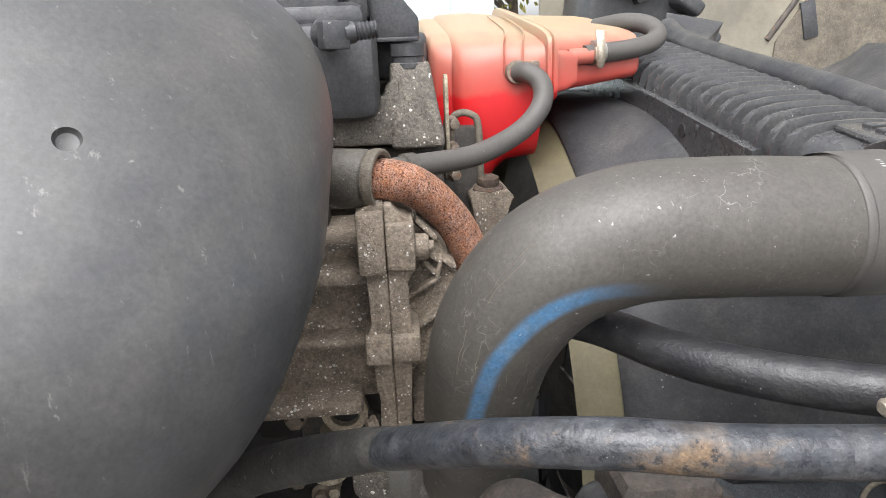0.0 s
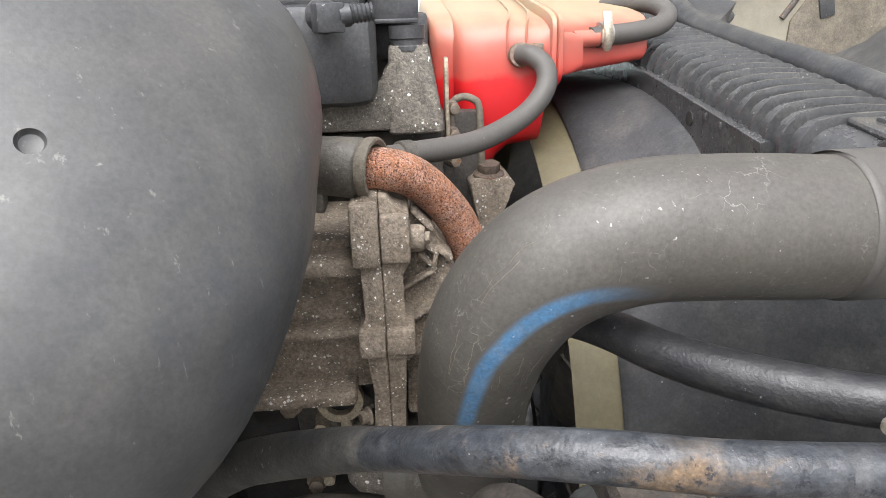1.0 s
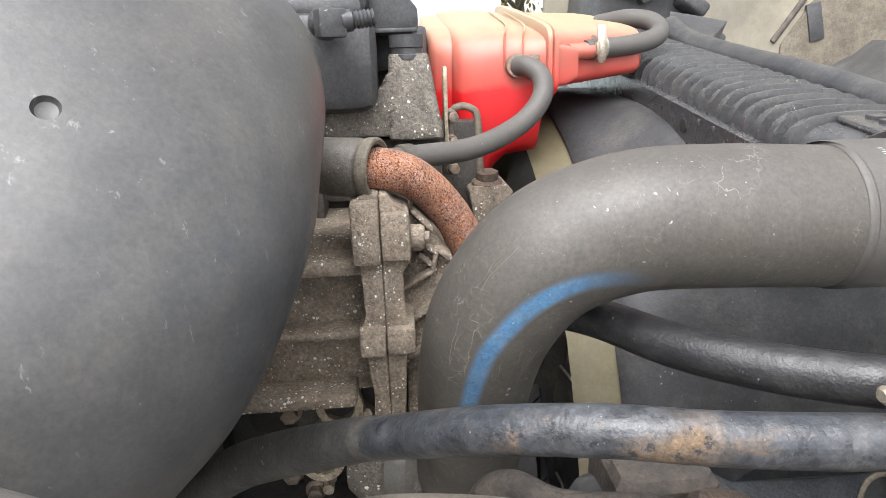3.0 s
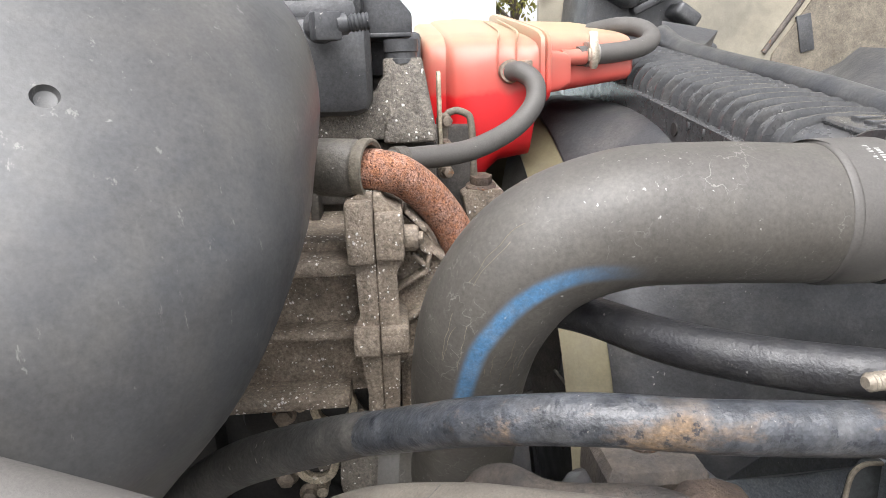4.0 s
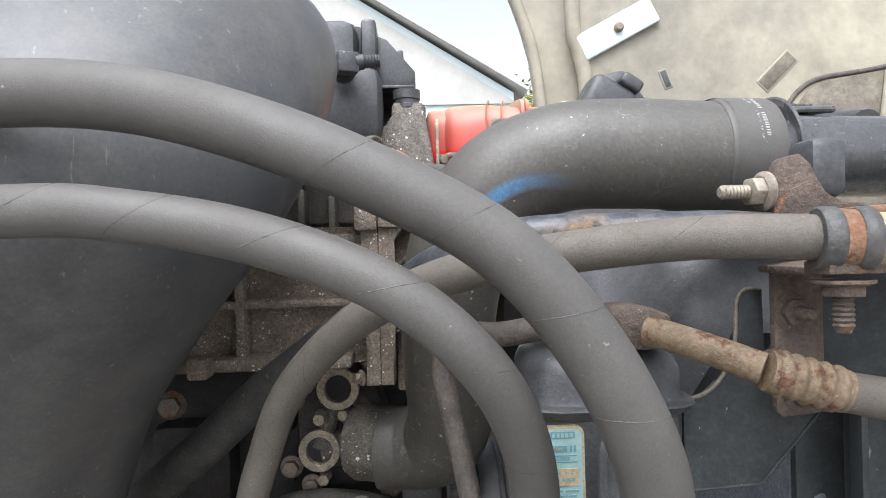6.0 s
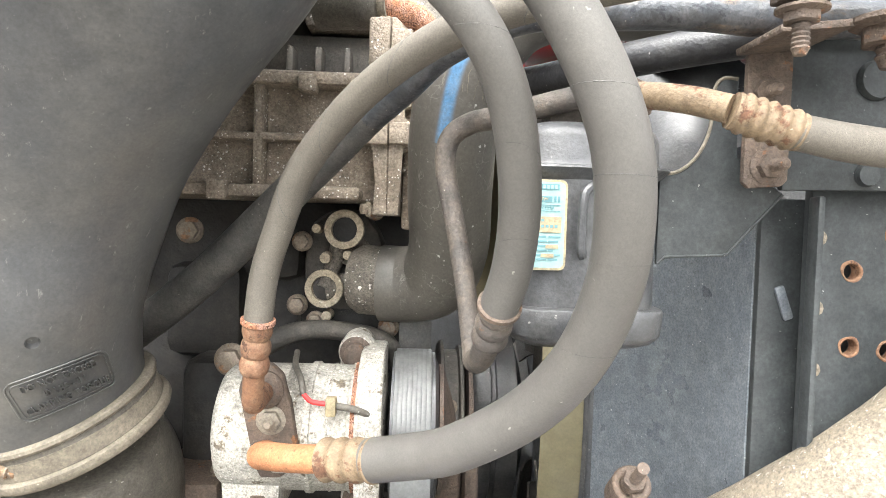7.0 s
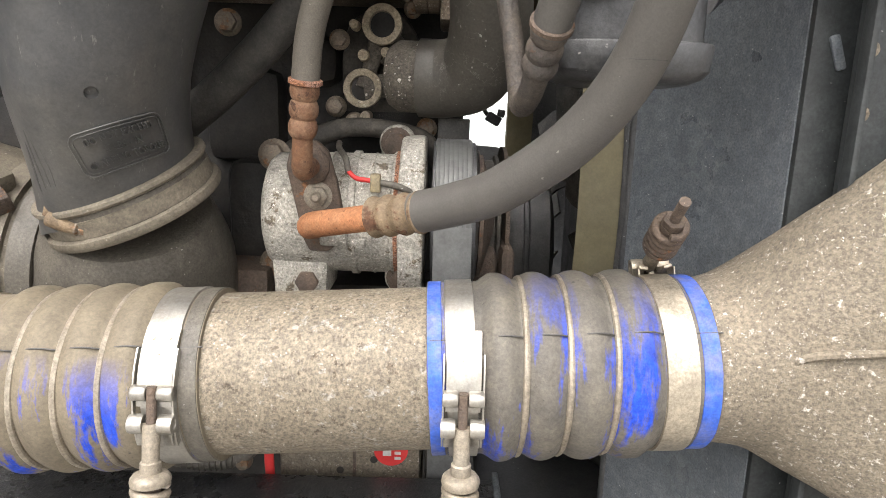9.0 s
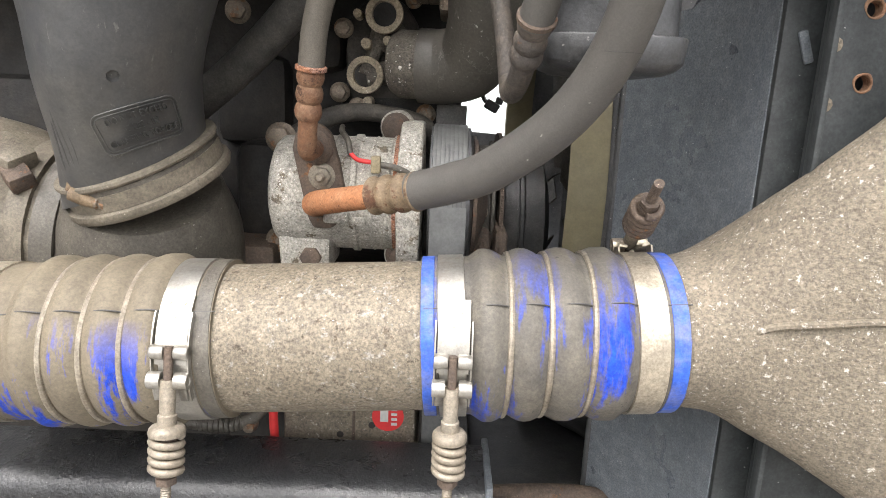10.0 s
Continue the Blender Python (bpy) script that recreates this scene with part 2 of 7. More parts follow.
    if craze:
        # fine pale cracks, in patches
        tex = nodes.new("ShaderNodeTexVoronoi")
        tex.feature = "DISTANCE_TO_EDGE"
        tex.inputs["Scale"].default_value = craze_scale
        link(ragged(craze_scale * 3.0, 0.6 / craze_scale), tex.inputs["Vector"])
        crack = nodes.new("ShaderNodeMath")
        crack.operation = "MULTIPLY"
        link(ramp(tex.outputs["Distance"], 0.022, 0.006), crack.inputs[0])
        link(ramp(grain(craze_scale * 0.35, 4.0, 0.7, 11.9), 0.70 - 0.3 * craze_amount, 0.80 - 0.3 * craze_amount, 0.8), crack.inputs[1])
        colour = blend(crack.outputs[0], colour, craze)
    for amount, scale, shift in ((mottle, mottle_scale, 6.1), (grit, grit_scale, 8.8)):
        if amount:
            node = nodes.new("ShaderNodeMapRange")
            node.inputs["From Min"].default_value, node.inputs["From Max"].default_value = 0.32, 0.68
            node.inputs["To Min"].default_value, node.inputs["To Max"].default_value = 1.0 - amount, 1.0 + amount
            link(grain(scale, 4.0, 0.75, shift), node.inputs["Value"])
            times = nodes.new("ShaderNodeVectorMath")
            times.operation = "SCALE"
            link(colour, times.inputs[0])
            link(node.outputs["Result"], times.inputs["Scale"])
            colour = times.outputs[0]
    link(colour, shader.inputs["Base Color"])
    if rough_socket:
        link(rough_socket, shader.inputs["Roughness"])
    else:
        node = nodes.new("ShaderNodeMapRange")
        node.inputs["From Min"].default_value, node.inputs["From Max"].default_value = 0.3, 0.7
        node.inputs["To Min"].default_value, node.inputs["To Max"].default_value = max(0.05, rough - 0.12), min(1.0, rough + 0.12)
        link(grain(second_scale * 3, 4.0, 0.6, 4.4), node.inputs["Value"])
        link(node.outputs["Result"], shader.inputs["Roughness"])
    if not (rust and metal):
        shader.inputs["Metallic"].default_value = metal
    shader.inputs["Specular IOR Level"].default_value = specular
    shader.inputs["Coat Weight"].default_value = coat
    if bump:
        node = nodes.new("ShaderNodeBump")
        node.inputs["Strength"].default_value, node.inputs["Distance"].default_value = bump, 0.002
        link(height, node.inputs["Height"])
        link(node.outputs[0], shader.inputs["Normal"])
    return mat


M_DUCT = surface("duct_plastic", (0.050, 0.052, 0.055), 0.42, second=(0.080, 0.077, 0.073), second_scale=5, second_amount=0.7, rust=(0.036, 0.037, 0.040), rust_amount=0.42, rust_scale=9.0, rust_soft=0.3, dust=(0.14, 0.130, 0.112), dust_amount=0.24, dust_scale=14, speck=(0.22, 0.216, 0.205), speck_amount=0.03, speck_scale=130, bump=0.06, bump_scale=260, grit=0.16, mottle=0.12, mottle_scale=40.0, grit_scale=500.0, flake=(0.15, 0.147, 0.138), flake_amount=0.26, flake_scale=210.0, specular=0.48, flake_stretch=(1.0, 1.0, 0.12))
M_RUBBER = surface("hose_rubber", (0.07, 0.063, 0.053), 0.5, second=(0.105, 0.094, 0.077), second_scale=16, dust=(0.15, 0.134, 0.108), dust_amount=0.3, dust_scale=40, flake=(0.28, 0.265, 0.24), flake_amount=0.10, flake_scale=120, speck=(0.36, 0.345, 0.32), speck_amount=0.3, speck_scale=330.0, bump=0.25, bump_scale=500, grit=0.35, mottle=0.14)
M_RADHOSE = surface("weathered_hose_rubber", (0.068, 0.063, 0.057), 0.5, second=(0.09, 0.081, 0.066), second_scale=5, dust=(0.115, 0.107, 0.091), dust_amount=0.25, dust_scale=14, flake=(0.25, 0.24, 0.22), flake_amount=0.2, flake_scale=330, speck=(0.42, 0.41, 0.39), speck_amount=0.4, speck_scale=200.0, bump=0.1, bump_scale=300, grit=0.2, mottle=0.08, craze=(0.19, 0.18, 0.165), craze_scale=70.0, craze_amount=0.6)
M_SLEEVE = surface("hose_sleeve", (0.076, 0.071, 0.065), 0.6, second=(0.09, 0.083, 0.075), second_scale=8, dust=(0.115, 0.106, 0.093), dust_amount=0.2, dust_scale=30, speck=(0.26, 0.25, 0.22), speck_amount=0.12, speck_scale=190, bump=0.1, bump_scale=1300, grit=0.14, mottle=0.06, grit_scale=900.0)
M_BRAID = surface("braided_hose", (0.088, 0.077, 0.063), 0.72, second=(0.108, 0.095, 0.077), second_scale=14, dust=(0.135, 0.12, 0.098), dust_amount=0.25, bump=0.2, bump_scale=1500, grit=0.25, grit_scale=1000.0, mottle=0.08, speck=(0.3, 0.27, 0.21), speck_amount=0.15, speck_scale=240)
M_BLACK = surface("black_paint", (0.043, 0.044, 0.047), 0.4, second=(0.06, 0.061, 0.063), second_scale=10, dust=(0.10, 0.097, 0.09), dust_amount=0.25, dust_scale=35, speck=(0.3, 0.29, 0.27), speck_amount=0.25, speck_scale=220, bump=0.15, bump_scale=400, grit=0.3)
M_PANEL = surface("panel_paint", (0.10, 0.113, 0.128), 0.36, second=(0.128, 0.141, 0.152), second_scale=7, dust=(0.21, 0.222, 0.225), dust_amount=0.3, dust_scale=110, speck=(0.42, 0.42, 0.41), speck_amount=0.35, speck_scale=420, bump=0.2, bump_scale=500, grit=0.4, grit_scale=700.0, mottle=0.12)
M_MEMBER = surface("dark_frame_paint", (0.026, 0.029, 0.030), 0.5, second=(0.042, 0.046, 0.047), second_scale=9, dust=(0.075, 0.08, 0.077), dust_amount=0.16, dust_scale=60, speck=(0.33, 0.33, 0.31), speck_amount=0.2, speck_scale=300, bump=0.12, bump_scale=400, grit=0.25, specular=0.3)
M_CAST = surface("engine_casting", (0.178, 0.142, 0.106), 0.72, second=(0.25, 0.205, 0.158), second_scale=20, dust=(0.28, 0.236, 0.185), dust_amount=0.45, dust_scale=45, flake=(0.55, 0.52, 0.46), flake_amount=0.22, flake_scale=300, speck=(0.76, 0.73, 0.68), speck_amount=1.2, speck_scale=430.0, bump=0.7, bump_scale=420, grit=0.45, mottle=0.28)
M_HOUSING = surface("grey_cast_housing", (0.105, 0.093, 0.077), 0.7, second=(0.15, 0.133, 0.11), second_scale=20, dust=(0.19, 0.168, 0.138), dust_amount=0.4, dust_scale=45, flake=(0.5, 0.48, 0.44), flake_amount=0.2, flake_scale=260, speck=(0.72, 0.70, 0.65), speck_amount=1.3, speck_scale=330.0, bump=0.8, bump_scale=380, grit=0.5, mottle=0.25)
M_LINE = surface("dull_brown_line", (0.05, 0.044, 0.040), 0.65, second=(0.085, 0.07, 0.06), second_scale=30, dust=(0.15, 0.12, 0.09), dust_amount=0.35, dust_scale=50, rust=(0.2, 0.1, 0.05), rust_amount=0.1, rust_scale=70, speck=(0.4, 0.36, 0.3), speck_amount=0.3, speck_scale=300, bump=0.4, bump_scale=500)
M_DARKCAST = surface("dark_casting", (0.045, 0.041, 0.037), 0.7, second=(0.085, 0.077, 0.066), second_scale=18, dust=(0.135, 0.118, 0.095), dust_amount=0.35, speck=(0.4, 0.38, 0.34), speck_amount=0.35, speck_scale=200, bump=0.4, bump_scale=300)
M_PUMP = surface("pump_casting", (0.34, 0.285, 0.205), 0.65, metal=0.2, second=(0.42, 0.36, 0.27), second_scale=22, dust=(0.30, 0.26, 0.20), dust_amount=0.4, speck=(0.6, 0.55, 0.45), speck_amount=0.7, speck_scale=180, bump=0.35, bump_scale=350, grit=0.45)
M_ALU = surface("cast_aluminium", (0.41, 0.39, 0.345), 0.6, metal=0.1, second=(0.33, 0.31, 0.275), second_scale=60.0, dust=(0.37, 0.343, 0.29), dust_amount=0.4, rust=(0.2, 0.165, 0.12), rust_amount=0.26, rust_scale=60, flake=(0.53, 0.505, 0.45), flake_amount=0.34, flake_scale=520.0, speck=(0.74, 0.72, 0.67), speck_amount=1.1, speck_scale=500.0, bump=0.9, bump_scale=520, grit=0.5, mottle=0.25, grit_scale=420.0)
M_PIPE = surface("corroded_aluminium_pipe", (0.152, 0.126, 0.092), 0.6, metal=0.15, second=(0.19, 0.162, 0.122), second_scale=24, second_amount=0.9, rust=(0.13, 0.104, 0.075), rust_amount=0.24, rust_scale=150.0, flake=(0.25, 0.234, 0.205), flake_amount=0.42, flake_scale=120.0, speck=(0.42, 0.395, 0.345), speck_amount=0.5, speck_scale=380, bump=0.45, bump_scale=400, grit=0.55, mottle=0.22, mottle_scale=90.0)
M_TANKCAST = surface("cast_end_tank", (0.172, 0.146, 0.110), 0.75, metal=0.1, second=(0.150, 0.127, 0.096), second_scale=12, dust=(0.20, 0.167, 0.124), dust_amount=0.35, flake=(0.44, 0.41, 0.36), flake_amount=0.38, flake_scale=210.0, speck=(0.5, 0.47, 0.41), speck_amount=0.7, speck_scale=520.0, bump=0.6, bump_scale=420, grit=0.45, mottle=0.12)
M_RUST = surface("rusty_steel", (0.125, 0.06, 0.034), 0.85, second=(0.21, 0.1, 0.048), second_scale=34, dust=(0.26, 0.175, 0.11), dust_amount=0.35, dust_scale=70, rust=(0.10, 0.05, 0.03), rust_amount=0.28, rust_scale=120, bump=0.4, bump_scale=600)
M_ORANGE = surface("orange_rust_tube", (0.33, 0.135, 0.065), 0.85, second=(0.43, 0.22, 0.13), second_scale=60, dust=(0.40, 0.26, 0.22), dust_amount=0.45, dust_scale=160, rust=(0.15, 0.06, 0.035), rust_amount=0.42, rust_scale=700, speck=(0.58, 0.42, 0.35), speck_amount=0.8, speck_scale=620, bump=0.9, bump_scale=900, grit=0.6, grit_scale=800.0, mottle=0.3)
M_COPPERY = surface("bright_orange_rust", (0.34, 0.132, 0.056), 0.8, second=(0.40, 0.19, 0.09), second_scale=30, dust=(0.36, 0.19, 0.10), dust_amount=0.35, dust_scale=80, rust=(0.24, 0.10, 0.05), rust_amount=0.2, rust_scale=200, speck=(0.58, 0.40, 0.28), speck_amount=0.25, speck_scale=500, bump=0.4, bump_scale=700, grit=0.3, mottle=0.2)
M_BROWN = surface("brown_rust", (0.066, 0.05, 0.041), 0.75, second=(0.12, 0.082, 0.058), second_scale=40, dust=(0.19, 0.135, 0.09), dust_amount=0.25, dust_scale=60, rust=(0.23, 0.105, 0.048), rust_amount=0.2, rust_scale=60, flake=(0.3, 0.25, 0.19), flake_amount=0.15, flake_scale=260, speck=(0.45, 0.36, 0.26), speck_amount=0.25, speck_scale=340, bump=0.7, bump_scale=420)
M_FLAKED = surface("flaking_painted_tube", (0.026, 0.030, 0.037), 0.34, second=(0.062, 0.064, 0.068), second_scale=26, second_amount=0.8, dust=(0.135, 0.13, 0.12), dust_amount=0.2, dust_scale=45, rust=(0.20, 0.135, 0.08), rust_amount=0.46, rust_scale=38.0, rust_zone=(0.0310, 0.016), flake=(0.018, 0.020, 0.026), flake_amount=0.5, flake_scale=170.0, speck=(0.33, 0.31, 0.27), speck_amount=0.35, speck_scale=360.0, bump=0.35, bump_scale=260, mottle=0.45, rust_soft=0.14, rust_stretch=(0.5, 1.1, 1.1))
M_STEEL = surface("clamp_steel", (0.40, 0.385, 0.355), 0.4, metal=0.8, second=(0.38, 0.36, 0.325), second_scale=20, dust=(0.33, 0.295, 0.24), dust_amount=0.35, dust_scale=60, bump=0.08, grit=0.15, mottle=0.12)
M_BRASSY = surface("dull_clamp_steel", (0.50, 0.44, 0.35), 0.4, metal=0.7, second=(0.38, 0.33, 0.26), second_scale=24, dust=(0.35, 0.31, 0.25), dust_amount=0.45, bump=0.06)
M_BOLT = surface("dirty_bolt", (0.19, 0.155, 0.12), 0.55, metal=0.4, second=(0.28, 0.23, 0.18), second_scale=50, rust=(0.27, 0.15, 0.08), rust_amount=0.35, rust_scale=60, bump=0.3)
M_SPRING = surface("clamp_spring", (0.235, 0.205, 0.16), 0.55, metal=0.3, second=(0.18, 0.14, 0.10), second_scale=40, dust=(0.30, 0.27, 0.225), dust_amount=0.4, bump=0.3)
M_BLUE = surface("blue_silicone", (0.078, 0.072, 0.065), 0.66, second=(0.13, 0.116, 0.092), second_scale=20, dust=(0.18, 0.155, 0.118), dust_amount=0.3, dust_scale=40, rust=(0.008, 0.065, 0.60), rust_amount=0.44, rust_scale=24.0, rust_stretch=(1.7, 0.35, 0.35), rust_soft=0.08, flake=(0.05, 0.047, 0.043), flake_amount=0.22, flake_scale=160, speck=(0.03, 0.028, 0.026), speck_amount=0.35, speck_scale=240, bump=0.25, bump_scale=500, grit=0.25, mottle=0.16, rust_zone=(0.055, 0.066))
M_BLUEEDGE = surface("clean_blue_silicone", (0.018, 0.085, 0.48), 0.55, second=(0.05, 0.11, 0.38), second_scale=40, dust=(0.2, 0.18, 0.15), dust_amount=0.38, dust_scale=60, speck=(0.04, 0.038, 0.035), speck_amount=0.3, speck_scale=200, bump=0.2, grit=0.25)
M_BOOT = surface("dusty_boot", (0.125, 0.104, 0.074), 0.72, second=(0.155, 0.129, 0.091), second_scale=14, dust=(0.19, 0.158, 0.11), dust_amount=0.35, rust=(0.008, 0.06, 0.55), rust_amount=0.43, rust_scale=24.0, rust_stretch=(1.7, 0.35, 0.35), rust_soft=0.05, flake=(0.085, 0.072, 0.054), flake_amount=0.14, flake_scale=110, speck=(0.05, 0.044, 0.036), speck_amount=0.2, speck_scale=240, bump=0.22, bump_scale=500, grit=0.2, mottle=0.12, rust_zone=(0.036, 0.056))
M_DARKRUB = surface("dark_hose", (0.046, 0.045, 0.044), 0.6, second=(0.075, 0.071, 0.066), second_scale=20, dust=(0.12, 0.11, 0.095), dust_amount=0.35, speck=(0.3, 0.28, 0.25), speck_amount=0.25, speck_scale=190, bump=0.3, bump_scale=350)
M_BANDRUB = surface("dusty_rubber_band", (0.11, 0.095, 0.072), 0.7, second=(0.155, 0.132, 0.10), second_scale=20, dust=(0.21, 0.182, 0.14), dust_amount=0.4, speck=(0.4, 0.37, 0.32), speck_amount=0.25, speck_scale=260, bump=0.3, bump_scale=400)
M_SMUT = surface("dusty_black_pipe", (0.018, 0.018, 0.020), 0.4, second=(0.032, 0.032, 0.034), second_scale=22, dust=(0.09, 0.088, 0.08), dust_amount=0.22, dust_scale=50, flake=(0.2, 0.19, 0.17), flake_amount=0.2, flake_scale=150, speck=(0.3, 0.29, 0.27), speck_amount=0.25, speck_scale=260, bump=0.25, bump_scale=400)
M_STRIPE = surface("blue_stripe_paint", (0.06, 0.165, 0.30), 0.5, second=(0.07, 0.14, 0.23), second_scale=40, dust=(0.12, 0.15, 0.18), dust_amount=0.35, dust_scale=120.0, speck=(0.4, 0.42, 0.43), speck_amount=0.3, speck_scale=260, bump=0.2, grit=0.25)


def worn_stripe(mat, rubber):
    """Lets the paint thin out to bare rubber along both edges and at the upper end."""
    nodes, link = mat.node_tree.nodes, mat.node_tree.links.new
    shader = nodes["Principled BSDF"]
    paint = shader.inputs["Base Color"].links[0].from_socket
    apart = nodes.new("ShaderNodeSeparateXYZ")
    link(nodes.new("ShaderNodeUVMap").outputs[0], apart.inputs[0])

    def span(value, lo, hi):
        node = nodes.new("ShaderNodeMapRange")
        node.interpolation_type = "SMOOTHSTEP"
        node.inputs["From Min"].default_value, node.inputs["From Max"].default_value = lo, hi
        link(value, node.inputs["Value"])
        return node.outputs["Result"]

    def times(a, b):
        node = nodes.new("ShaderNodeMath")
        node.operation = "MULTIPLY"
        link(a, node.inputs[0])
        link(b, node.inputs[1])
        return node.outputs[0]
    tex = nodes.new("ShaderNodeTexNoise")
    tex.inputs["Scale"].default_value, tex.inputs["Detail"].default_value = 55, 6
    link(nodes.new("ShaderNodeTexCoord").outputs["Object"], tex.inputs["Vector"])
    u, v = apart.outputs[0], apart.outputs[1]
    fac = times(times(span(u, 0.0, 0.34), span(u, 1.0, 0.66)), times(span(v, 0.0, 0.45), span(tex.outputs["Fac"], 0.22, 0.46)))
    mix = nodes.new("ShaderNodeMix")
    mix.data_type = "RGBA"
    mix.inputs[6].default_value = (*rubber, 1)
    link(fac, mix.inputs[0])
    link(paint, mix.inputs[7])
    link(mix.outputs[2], shader.inputs["Base Color"])


worn_stripe(M_STRIPE, (0.082, 0.075, 0.066))
M_CREAM = surface("cream_shroud", (0.135, 0.116, 0.065), 0.6, second=(0.105, 0.09, 0.05), second_scale=6, dust=(0.115, 0.102, 0.07), dust_amount=0.3, bump=0.06, grit=0.1, mottle=0.12)
M_HOOD = surface("hood_underside", (0.345, 0.31, 0.235), 0.75, second=(0.25, 0.229, 0.18), second_scale=2.4, second_amount=0.9, dust=(0.15, 0.14, 0.117), dust_amount=0.42, dust_scale=3.4, bump=0.1, bump_scale=120, grit=0.1, mottle=0.2, mottle_scale=7.0)
M_GROOVE = surface("belt_rubber", (0.10, 0.102, 0.10), 0.4, second=(0.13, 0.132, 0.13), second_scale=30, dust=(0.13, 0.128, 0.12), dust_amount=0.2, bump=0.06, grit=0.12)
# near-black: the shade of deep gaps, holes and bores is put into this colour
M_VOID = surface("shaded_void", (0.013, 0.0125, 0.0125), 0.7, second=(0.028, 0.025, 0.022), second_scale=15, dust=(0.055, 0.044, 0.034), dust_amount=0.3, dust_scale=22, bump=0.6, bump_scale=120, grit=0.3)
M_CORRUGATED = surface("painted_wall", (0.60, 0.68, 0.68), 0.6, second=(0.56, 0.65, 0.65), second_scale=2, bump=0.0, grit=0.0, mottle=0.0)
M_ROOF = surface("weathered_cladding", (0.45, 0.44, 0.41), 0.7, second=(0.36, 0.35, 0.33), second_scale=1.5, bump=0.0, grit=0.0, mottle=0.1, mottle_scale=2.0)
M_LEAF = surface("leaves", (0.13, 0.16, 0.035), 0.7, second=(0.36, 0.25, 0.06), second_scale=3, bump=0.0, grit=0.0, mottle=0.0)
M_TRUNK = surface("bark", (0.10, 0.08, 0.06), 0.9, bump=0.4, bump_scale=60)
M_GROUND = surface("gravel_yard", (0.17, 0.163, 0.15), 0.9, second=(0.23, 0.22, 0.2), second_scale=3, speck=(0.32, 0.31, 0.29), speck_amount=0.4, speck_scale=40, bump=0.4, bump_scale=60)
M_SHROUD = surface("smooth_shroud_plastic", (0.034, 0.035, 0.038), 0.4, second=(0.052, 0.052, 0.052), second_scale=9, dust=(0.12, 0.115, 0.105), dust_amount=0.3, dust_scale=22, speck=(0.28, 0.27, 0.25), speck_amount=0.25, speck_scale=260, bump=0.15, bump_scale=300, grit=0.3, mottle=0.2)
M_TANRUST = surface("tan_rusted_ferrule", (0.14, 0.098, 0.058), 0.7, second=(0.20, 0.142, 0.086), second_scale=40, dust=(0.23, 0.18, 0.125), dust_amount=0.3, dust_scale=60, rust=(0.13, 0.062, 0.034), rust_amount=0.38, rust_scale=60, speck=(0.42, 0.36, 0.27), speck_amount=0.3, speck_scale=360, bump=0.4, bump_scale=500)
M_GLOSS = surface("glossy_black_paint", (0.022, 0.023, 0.025), 0.3, second=(0.034, 0.034, 0.035), second_scale=10, dust=(0.08, 0.08, 0.078), dust_amount=0.25, dust_scale=60, speck=(0.4, 0.4, 0.38), speck_amount=0.4, speck_scale=300, bump=0.4, bump_scale=350, specular=0.5, grit=0.4)
M_TANKTOP = surface("ribbed_black_plastic", (0.045, 0.046, 0.048), 0.24, second=(0.062, 0.061, 0.06), second_scale=12, dust=(0.16, 0.15, 0.135), dust_amount=0.18, dust_scale=30, speck=(0.34, 0.33, 0.31), speck_amount=0.3, speck_scale=330, bump=0.05, bump_scale=400, specular=0.7, mottle=0.1)
M_RED = surface("red_wire", (0.55, 0.03, 0.03), 0.5, bump=0.0, grit=0.05, mottle=0.1)
M_PRINT = surface("worn_white_print", (0.34, 0.34, 0.32), 0.6, second=(0.18, 0.18, 0.17), second_scale=300, bump=0.0, grit=0.3, mottle=0.3)
M_WHITE = surface("white_print", (0.5, 0.5, 0.48), 0.6, bump=0.0, grit=0.05, mottle=0.1)
M_LABEL = surface("faded_teal_label", (0.19, 0.305, 0.30), 0.55, second=(0.24, 0.345, 0.335), second_scale=60, bump=0.0, grit=0.1, mottle=0.12)
M_INK = surface("label_ink", (0.08, 0.18, 0.20), 0.6, bump=0.0, grit=0.0, mottle=0.0)
M_CLIPTAPE = surface("cream_tape", (0.30, 0.245, 0.145), 0.6, second=(0.24, 0.205, 0.14), second_scale=60, bump=0.1)

# translucent coolant tank
M_RESERVOIR = bpy.data.materials.new("translucent_plastic")
M_RESERVOIR.use_nodes = True
nt = M_RESERVOIR.node_tree
sh = nt.nodes["Principled BSDF"]
sh.inputs["Roughness"].default_value = 0.45
sh.inputs["Subsurface Weight"].default_value = 0.25
sh.inputs["Subsurface Radius"].default_value = (0.03, 0.01, 0.008)
sh.inputs["Subsurface Scale"].default_value = 0.5
tc = nt.nodes.new("ShaderNodeTexCoord")
sep = nt.nodes.new("ShaderNodeSeparateXYZ")
nt.links.new(tc.outputs["Object"], sep.inputs[0])
tn = nt.nodes.new("ShaderNodeTexNoise")
tn.inputs["Scale"].default_value, tn.inputs["Detail"].default_value = 22, 6
nt.links.new(tc.outputs["Object"], tn.inputs["Vector"])
wob = nt.nodes.new("ShaderNodeMath")
wob.operation = "MULTIPLY_ADD"
wob.inputs[1].default_value = 0.026
nt.links.new(tn.outputs["Fac"], wob.inputs[0])
nt.links.new(sep.outputs[2], wob.inputs[2])
cr = nt.nodes.new("ShaderNodeValToRGB")
mr = nt.nodes.new("ShaderNodeMapRange")
mr.inputs["From Min"].default_value, mr.inputs["From Max"].default_value = 0.0, 0.115
nt.links.new(wob.outputs[0], mr.inputs["Value"])
